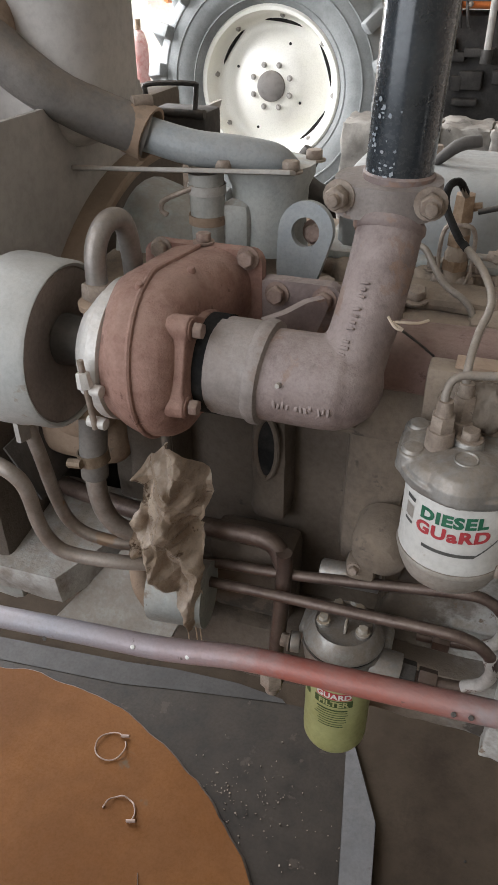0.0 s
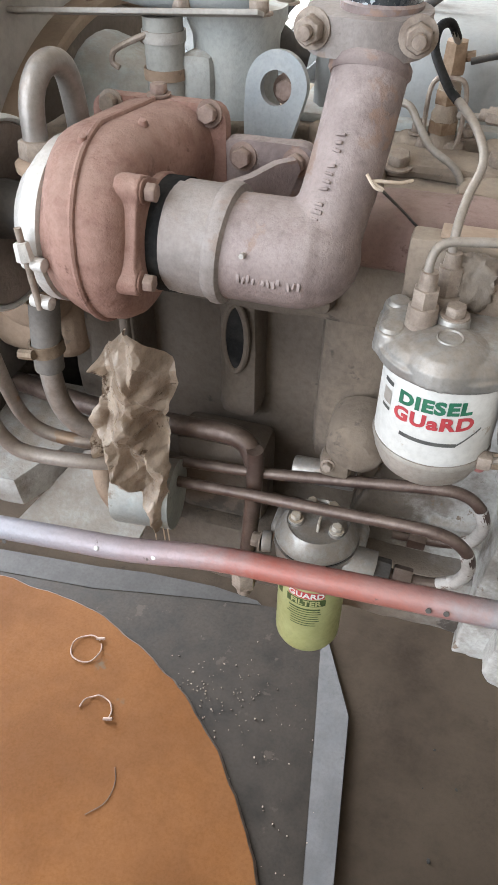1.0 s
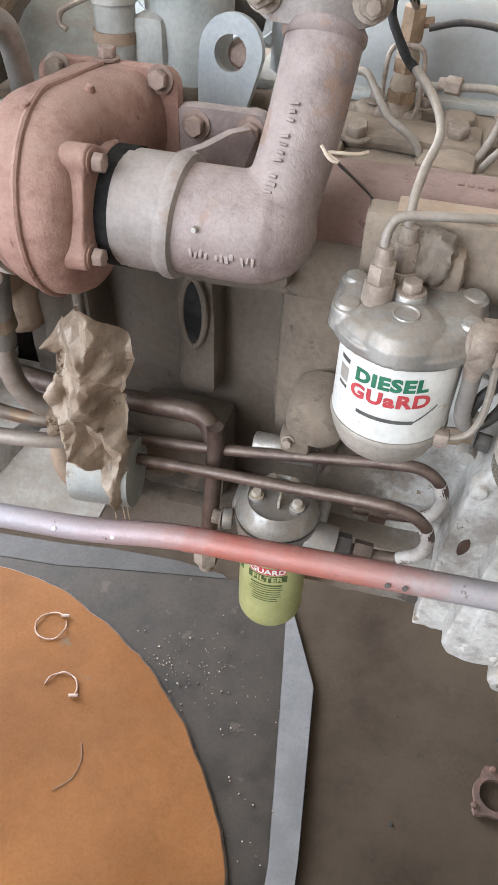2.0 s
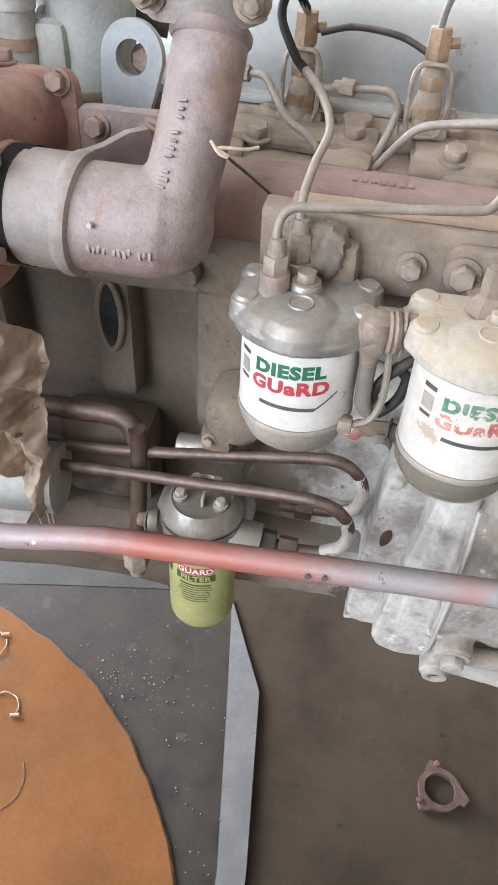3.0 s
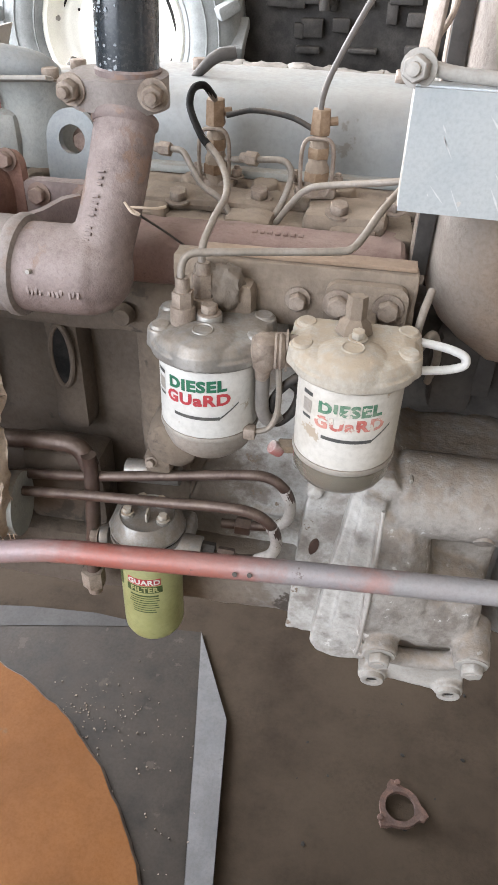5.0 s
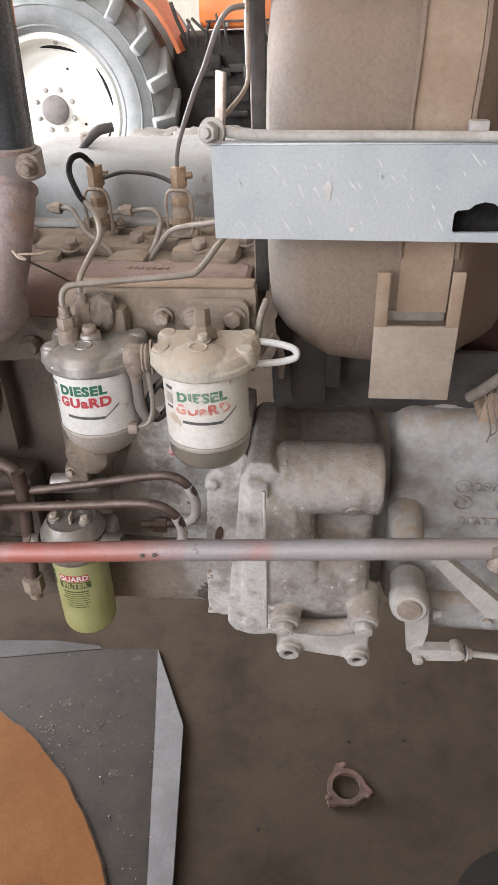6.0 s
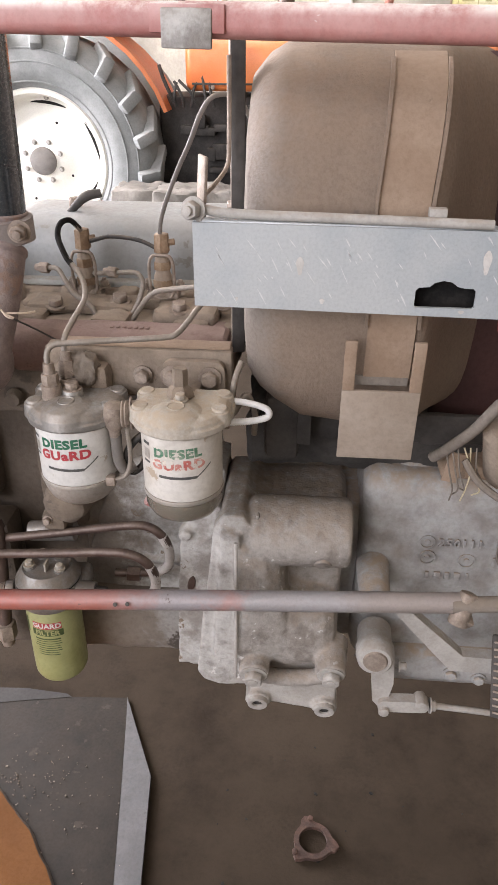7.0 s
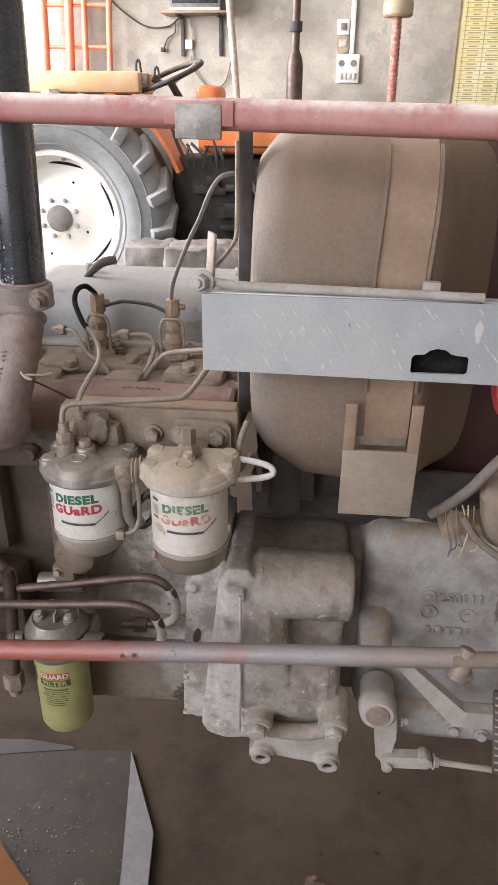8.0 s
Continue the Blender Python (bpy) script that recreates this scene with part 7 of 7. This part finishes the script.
for k in range(1, 20):
    spin = Matrix.Rotation(2 * math.pi * k / 20, 4, "Y")
    o = bpy.data.objects.new("tread_lug", first.data)
    scene.collection.objects.link(o)
    o.parent = wheel
    off = V(first.location) + PLACE[wheel.name] - WC
    rot = spin @ off
    o.matrix_basis = Matrix.Translation(rot + WC - PLACE[wheel.name]) @ spin
for r in (0.475, 0.585, 0.655):
    part("sidewall_ring", add_lathe(B(), ((r - 0.006, 0.0), (r - 0.003, -0.006), (r + 0.003, -0.006), (r + 0.006, 0.0)), WC + V((0, -0.085 if r < 0.5 else -0.1125 if r < 0.6 else -0.1035, 0)), (0, 1, 0), 72), TYRE, wheel)
rim = part("wheel_rim", add_lathe(B(), ((0.437, -0.045), (0.425, -0.06), (0.405, -0.055), (0.395, -0.02), (0.38, 0.06), (0.34, 0.085), (0.30, 0.075), (0.20, 0.02), (0.13, -0.005), (0, -0.005)), WC, (0, 1, 0), 72), RIM, tr, "cream-white dished wheel rim", 50)
part("wheel_hub", add_lathe(B(), ((0, -0.03), (0.07, -0.03), (0.086, -0.022), (0.088, 0.0)), WC, (0, 1, 0), 32), HOSE, rim)
for k in range(8):
    a = 2 * math.pi * (k + 0.5) / 8
    part("wheel_nut", add_bolt(B(), WC + V((0.125 * math.cos(a), -0.006, 0.125 * math.sin(a))), (0, -1, 0), 0.013, 0.016), PALE, rim)
# Black slabs laid on the uncut rim paint the shade in its slots.
for k in range(4):
    a = radians(20 + 62 * k - 62)
    p = [((0.352 - 0.014 * (1 - (2 * s / 12 - 1) ** 2)), radians(20 + 62 * k - 62 - 20 + 40 * s / 12)) for s in range(13)]
    q = [((0.352 + 0.016 * (1 - (2 * s / 12 - 1) ** 2)), radians(20 + 62 * k - 62 - 20 + 40 * s / 12)) for s in range(12, -1, -1)]
    part("rim_slot", add_slab(B(), [(r * math.cos(b), r * math.sin(b)) for r, b in p + q[1:-1]], 0.004, Matrix.Translation(WC + V((0, 0.078, 0))) @ FRONT), MATTE_BLACK, rim)
for k in range(8):
    a = radians(38 + 45 * k)
    part("rim_bolt", add_bolt(B(), WC + V((0.378 * math.cos(a), 0.055, 0.378 * math.sin(a))), (0, -1, 0), 0.012, 0.02), PALE, rim)
# Black dots drawn for the shade in the rim's holes.
for x, z in ((0.11, 0.23), (0.18, -0.09), (-0.09, -0.24), (-0.22, 0.1)):
    part("rim_hole", add_lathe(B(), ((0, 0.002), (0.008, 0.002), (0.009, 0)), WC + V((x, 0.012, z)), (0, -1, 0), 10), MATTE_BLACK, rim)

rings = []
for k in range(15):
    a = radians(-60 + 130 * k / 14)
    d = V((math.sin(a), 0, math.cos(a)))
    rings.append([WC + d * r + V((0, y, 0)) for r, y in ((0.84, 0.12), (0.84, 0.62), (0.865, 0.62), (0.865, 0.12))])
part("fender", add_loft(B(), rings), ORANGE, tr, "", 40)
part("fender_top", add_box(B(), (-1.26, 5.05, 1.610), (1.02, 0.50, 0.13), 0.03), FADED, tr, "sun-bleached orange fender top")
part("engine_hood", add_box(B(), (0.58, 5.15, 1.335), (1.95, 0.60, 0.29), 0.05, None, 3), ORANGE, tr)
part("hood_line", add_box(B(), (0.30, 4.845, 1.235), (1.3, 0.006, 0.012), 0.002), DARK, tr)
for x in (-0.22, 0.12):
    part("hood_bolt", add_bolt(B(), (x, 4.85, 1.215), (0, -1, 0), 0.012, 0.008), BOLT, tr)
bm = B()
add_box(bm, (0.35, 5.2, 0.85), (1.9, 0.42, 0.62), 0.03)
for k in range(26):
    r2 = random.Random(k)
    add_box(bm, (r2.uniform(-0.5, 0.9), 4.98 - 0.06 * r2.random(), r2.uniform(0.65, 1.12)), (r2.uniform(0.03, 0.2), 0.08, r2.uniform(0.03, 0.14)), 0.01)
part("engine_mass", rough_up(bm, 0.004, 12), DARK, tr, "dark grimy engine and clutch housing")
for k in range(6):
    r2 = random.Random(40 + k)
    x = -0.46 + 0.05 * k
    part("lead", add_tube(B(), ((x, 4.86, 1.10), (x + r2.uniform(-0.04, 0.04), 4.84, 1.17), (x + r2.uniform(-0.08, 0.02), 4.86, 1.24 + 0.05 * r2.random())), 0.010, 6, 4), DARK, tr)
part("hand_lever", add_tube(B(), ((-0.47, 4.86, 1.12), (-0.53, 4.86, 1.25), (-0.56, 4.86, 1.34)), 0.012, 8, 4), DARK, tr)
part("pale_pipe", add_cyl(B(), (-0.09, 4.80, 0.98), (-0.09, 4.80, 1.48), 0.020, seg=14), PALE, tr)
part("pale_pipe_foot", add_cyl(B(), (-0.09, 4.80, 0.93), (-0.09, 4.80, 1.0), 0.032, seg=14), DARK, tr)
sw = part("steering_wheel", moved(add_tube(B(), [(0.225 * math.cos(2 * math.pi * k / 24), 0.225 * math.sin(2 * math.pi * k / 24), 0) for k in range(25)], 0.017, 10, 2), Matrix.Translation((-0.60, 5.05, 1.655)) @ pose(0, 0, 0, 12, -20, 0)), RUBBER, tr, "black steering wheel", 60)
for a in (20, 140, 260):
    c, s = math.cos(radians(a)), math.sin(radians(a))
    part("spoke", moved(add_tube(B(), ((0, 0, -0.05), (0.19 * c, 0.19 * s, 0)), 0.012, 8, 2), Matrix.Translation((-0.60, 5.05, 1.655)) @ pose(0, 0, 0, 12, -20, 0)), LUG if a == 20 else RUBBER, sw)
part("column", add_tube(B(), ((-0.60, 5.05, 1.62), (-0.50, 5.08, 1.45)), 0.025, 10, 2), RUBBER, tr)
part("dash_cowl", add_box(B(), (-0.34, 5.15, 1.54), (0.16, 0.4, 0.12), 0.04, None, 3), ORANGE, tr)
for x, z in ((-0.80, 1.72), (-0.68, 1.68)):
    part("grab_hook", add_tube(B(), ((x, 4.95, z - 0.10), (x, 4.95, z), (x + 0.02, 4.95, z + 0.02), (x + 0.03, 4.95, z - 0.06)), 0.008, 6, 3), DARK, tr)
part("light_box", add_box(B(), (-0.745, 4.9, 1.63), (0.07, 0.08, 0.07), 0.01), BOLT, tr)
ex = part("exhaust_pipe", add_lathe(B(), ((0.052, 1.45), (0.052, 1.71), (0.045, 1.76), (0.026, 1.80), (0.024, 2.6)), (0.23, 4.95, 0), (0, 0, 1), 28), TUBE, tr, "dark exhaust silencer and tail pipe", 50)
part("pipe_clamp", add_lathe(B(), ((0.026, -0.03), (0.04, -0.028), (0.04, 0.028), (0.026, 0.03)), (0.23, 4.95, 1.93), (0, 0, 1), 20), DARK, ex)
air = part("air_intake", add_tube(B(), ((0.855, 4.95, 1.45), (0.854, 4.95, 1.7), (0.852, 4.95, 1.98)), lambda f: 0.028 + 0.0025 * math.sin(f * 120), 18, 40), WRAP, tr, "pole wrapped in faded red tape")
part("intake_cap", add_lathe(B(), ((0, 0.09), (0.085, 0.088), (0.092, 0.075), (0.092, 0.012), (0.08, 0.0), (0.03, 0.0)), (0.852, 4.95, 1.98), (0, 0, 1), 32), BEIGE, air, "beige round intake cap")
part("roll_pole", add_tube(B(), ((-0.135, 4.95, 1.45), (-0.165, 4.95, 1.80), (-0.195, 4.95, 2.15), (-0.21, 4.95, 2.6)), lambda f: 0.022 + 0.002 * math.sin(f * 160), 12, 14), ROPE, tr, "cord-wrapped pale pole")
fw = part("front_wheel", add_lathe(B(), ((0.22, -0.02), (0.30, -0.06), (0.38, -0.04), (0.40, 0.05), (0.38, 0.16), (0.22, 0.14)), (1.35, 4.8, 0.40), (0, 1, 0), 40), TYRE, tr)
part("front_rim", add_lathe(B(), ((0.22, -0.02), (0.2, 0.03), (0, 0.03)), (1.35, 4.8, 0.40), (0, 1, 0), 32), RIM, fw)
fw2 = part("far_wheel", add_lathe(B(), ((0.425, -0.05), (0.55, -0.115), (0.72, -0.06), (0.76, 0.20), (0.70, 0.47), (0.425, 0.42)), WC + V((0, 1.1, 0)), (0, 1, 0), 48), TYRE, tr)

slab = thing("concrete_blocks", (-0.2, 4.2, 0.0), "row of grey broken concrete blocks on the floor", "blocks")
for k in range(5):
    r2 = random.Random(k)
    bm = add_box(B(), (-0.62 + 0.26 * k, 4.25 + 0.05 * r2.random(), 0.345 + 0.02 * r2.random()), (0.262, 0.32, 0.69), 0.015)
    part("block", rough_up(cut_up(bm, 0.05), 0.022, 9, 0.6), RUBBLE, slab)
ext = thing("red_cylinder", (-2.33, 4.95, 0.0), "red gas cylinder standing by the wall", "cylinder")
part("cylinder_body", add_lathe(B(), ((0, 0.0), (0.055, 0.0), (0.06, 0.02), (0.06, 0.95), (0.04, 1.02), (0.02, 1.04), (0, 1.04)), (-2.33, 4.95, 0), (0, 0, 1), 24), RAIL_RED, ext)
part("cylinder_valve", add_cyl(B(), (-2.33, 4.95, 1.03), (-2.33, 4.95, 1.10), 0.02, seg=10), BRASS, ext)

WY = 7.6
# ladder frames
for x0, x1, lean in ((-2.26, -1.86, 0.0), (-2.02, -1.63, 0.02)):
    lad = thing("ladder", ((x0 + x1) / 2, WY - 0.10, 0.0), "orange-red painted steel ladder leaning on the wall", "ladder", "two steel ladders")
    for x in (x0, x1):
        part("stile", add_tube(B(), ((x - 0.03 - (0.07 if x == x0 else 0.0), WY - 0.45, 0.0), (x - 0.01, WY - 0.25, 1.5), (x + lean, WY - 0.06, 3.0)), 0.042 if x == x0 else 0.028, 10, 3), ORANGE_RED, lad)
    for z in (0.3, 0.65, 1.0, 1.35, 1.70, 2.05, 2.4, 2.75):
        part("rung", add_cyl(B(), (x0 - 0.01, WY - 0.44 + 0.125 * z, z - 0.08), (x1, WY - 0.44 + 0.125 * z, z - 0.085), 0.018, seg=10), ORANGE_RED, lad)

sh = thing("wall_shelf", (-0.8, WY - 0.15, 2.24), "small wall shelf on two dark steel brackets", "shelf")
part("shelf_board", add_box(B(), (-0.80, WY - 0.16, 2.245), (0.62, 0.30, 0.02), 0.003), STRAP, sh)
for x in (-0.955, -0.585):
    br = part("shelf_bracket", add_box(B(), (x, WY - 0.012, 2.07), (0.035, 0.02, 0.34), 0.002), DARK, sh)
    part("bracket_arm", add_box(B(), (x, WY - 0.14, 2.226), (0.035, 0.26, 0.018), 0.002), DARK, sh)
tv = thing("television", (-0.79, WY - 0.17, 2.255), "small grey television on the wall shelf", "television")
part("tv_case", add_box(B(), (-0.785, WY - 0.17, 2.46), (0.48, 0.28, 0.40), 0.02), HOSE, tv)
part("tv_screen", add_box(B(), (-0.785, WY - 0.313, 2.47), (0.42, 0.008, 0.32), 0.004), BLACKPIPE, tv)
part("tv_base", add_box(B(), (-0.785, WY - 0.19, 2.268), (0.46, 0.24, 0.024), 0.006), WHITEPLASTIC, tv)
cab = thing("hanging_cable", (-1.2, WY - 0.02, 2.2), "dark cable with a plug hanging on the wall", "cable")
part("cable_run", add_tube(B(), ((-1.70, WY - 0.02, 2.42), (-1.50, WY - 0.02, 2.26), (-1.30, WY - 0.02, 2.15), (-1.10, WY - 0.02, 2.15), (-0.98, WY - 0.03, 2.22)), 0.008, 6, 6), RUBBER, cab)
part("plug_lead", add_tube(B(), ((-1.02, WY - 0.02, 2.20), (-1.03, WY - 0.02, 2.10), (-1.10, WY - 0.02, 2.05), (-1.14, WY - 0.02, 1.97)), 0.007, 6, 5), RUBBER, cab)
part("plug", add_box(B(), (-1.15, WY - 0.025, 1.955), (0.045, 0.03, 0.04), 0.008), RUBBER, cab)
part("tv_lead", add_tube(B(), ((-0.90, WY - 0.02, 2.22), (-0.86, WY - 0.02, 2.10), (-0.87, WY - 0.02, 1.95), (-0.86, WY - 0.02, 1.80), (-0.70, WY - 0.02, 1.62), (-0.55, WY - 0.02, 1.68), (-0.48, WY - 0.02, 1.9)), 0.007, 6, 6), BOLT, cab)
so = thing("small_socket", (-0.90, WY - 0.02, 1.99), "small white plastic wall socket by the shelf", "socket")
part("socket_face", add_box(B(), (-0.895, WY - 0.015, 2.0), (0.07, 0.03, 0.08), 0.006), WHITEPLASTIC, so)

s1 = thing("wall_switch", (0.57, WY - 0.02, 2.14), "white wall switch with a dark red rocker", "switch")
part("switch_plate", add_box(B(), (0.575, WY - 0.014, 2.146), (0.115, 0.028, 0.13), 0.006), WHITEPLASTIC, s1)
part("rocker", add_box(B(), (0.58, WY - 0.030, 2.148), (0.055, 0.012, 0.06), 0.004), MANIFOLD, s1)
s2 = thing("wall_dimmer", (0.58, WY - 0.02, 2.0), "yellowed round-ended dimmer switch", "switch")
part("dimmer_plate", add_slab(B(), round_outline(0.12, 0.15, 0.055, 6), 0.03, upright(0.578, WY, 2.005)), BEIGE, s2)
part("dimmer_insert", add_box(B(), (0.578, WY - 0.034, 2.012), (0.07, 0.01, 0.06), 0.003), CAN_DUSTY, s2)
s3 = thing("socket_board", (0.64, WY - 0.02, 1.80), "white socket board with sockets and switches", "socket")
part("board", add_box(B(), (0.638, WY - 0.014, 1.80), (0.215, 0.028, 0.245), 0.006), WHITEPLASTIC, s3)
for x in (0.575, 0.69):
    part("socket", add_lathe(B(), ((0, 0.004), (0.026, 0.004), (0.03, 0)), (x, WY - 0.029, 1.845), (0, -1, 0), 16), HOSE, s3)
for k in range(4):
    part("key", add_box(B(), (0.572 + 0.042 * k, WY - 0.033, 1.735), (0.030, 0.012, 0.055), 0.003), CAN_DUSTY, s3)
part("conduit", add_box(B(), (0.665, WY - 0.013, 2.7), (0.045, 0.025, 1.55), 0.004), WHITEPLASTIC, s3)

ch = thing("wall_chart", (2.1, WY - 0.02, 1.5), "yellow printed wall chart with a grid of small labels", "chart")
part("chart_sheet", add_box(B(), (2.15, WY - 0.004, 2.10), (1.02, 0.006, 1.22), 0), YELLOW, ch)
part("chart_edge", add_box(B(), (1.636, WY - 0.008, 2.10), (0.02, 0.012, 1.22), 0.002), STRAP, ch)
for i in range(6):
    part("chart_line", add_box(B(), (1.70 + 0.18 * i, WY - 0.0085, 2.10), (0.006, 0.002, 1.18), 0), CHART_INK, ch)
for j in range(33):
    part("chart_line", add_box(B(), (2.15, WY - 0.0085, 1.53 + 0.0368 * j), (0.94, 0.002, 0.005), 0), CHART_INK, ch)
rnd = random.Random(77)
for j in range(32):
    for i in range(5):
        w = rnd.uniform(0.05, 0.12)
        part("chart_entry", add_box(B(), (1.79 + 0.18 * i, WY - 0.0085, 1.548 + 0.0368 * j), (w, 0.002, 0.011), 0), CHART_INK, ch)
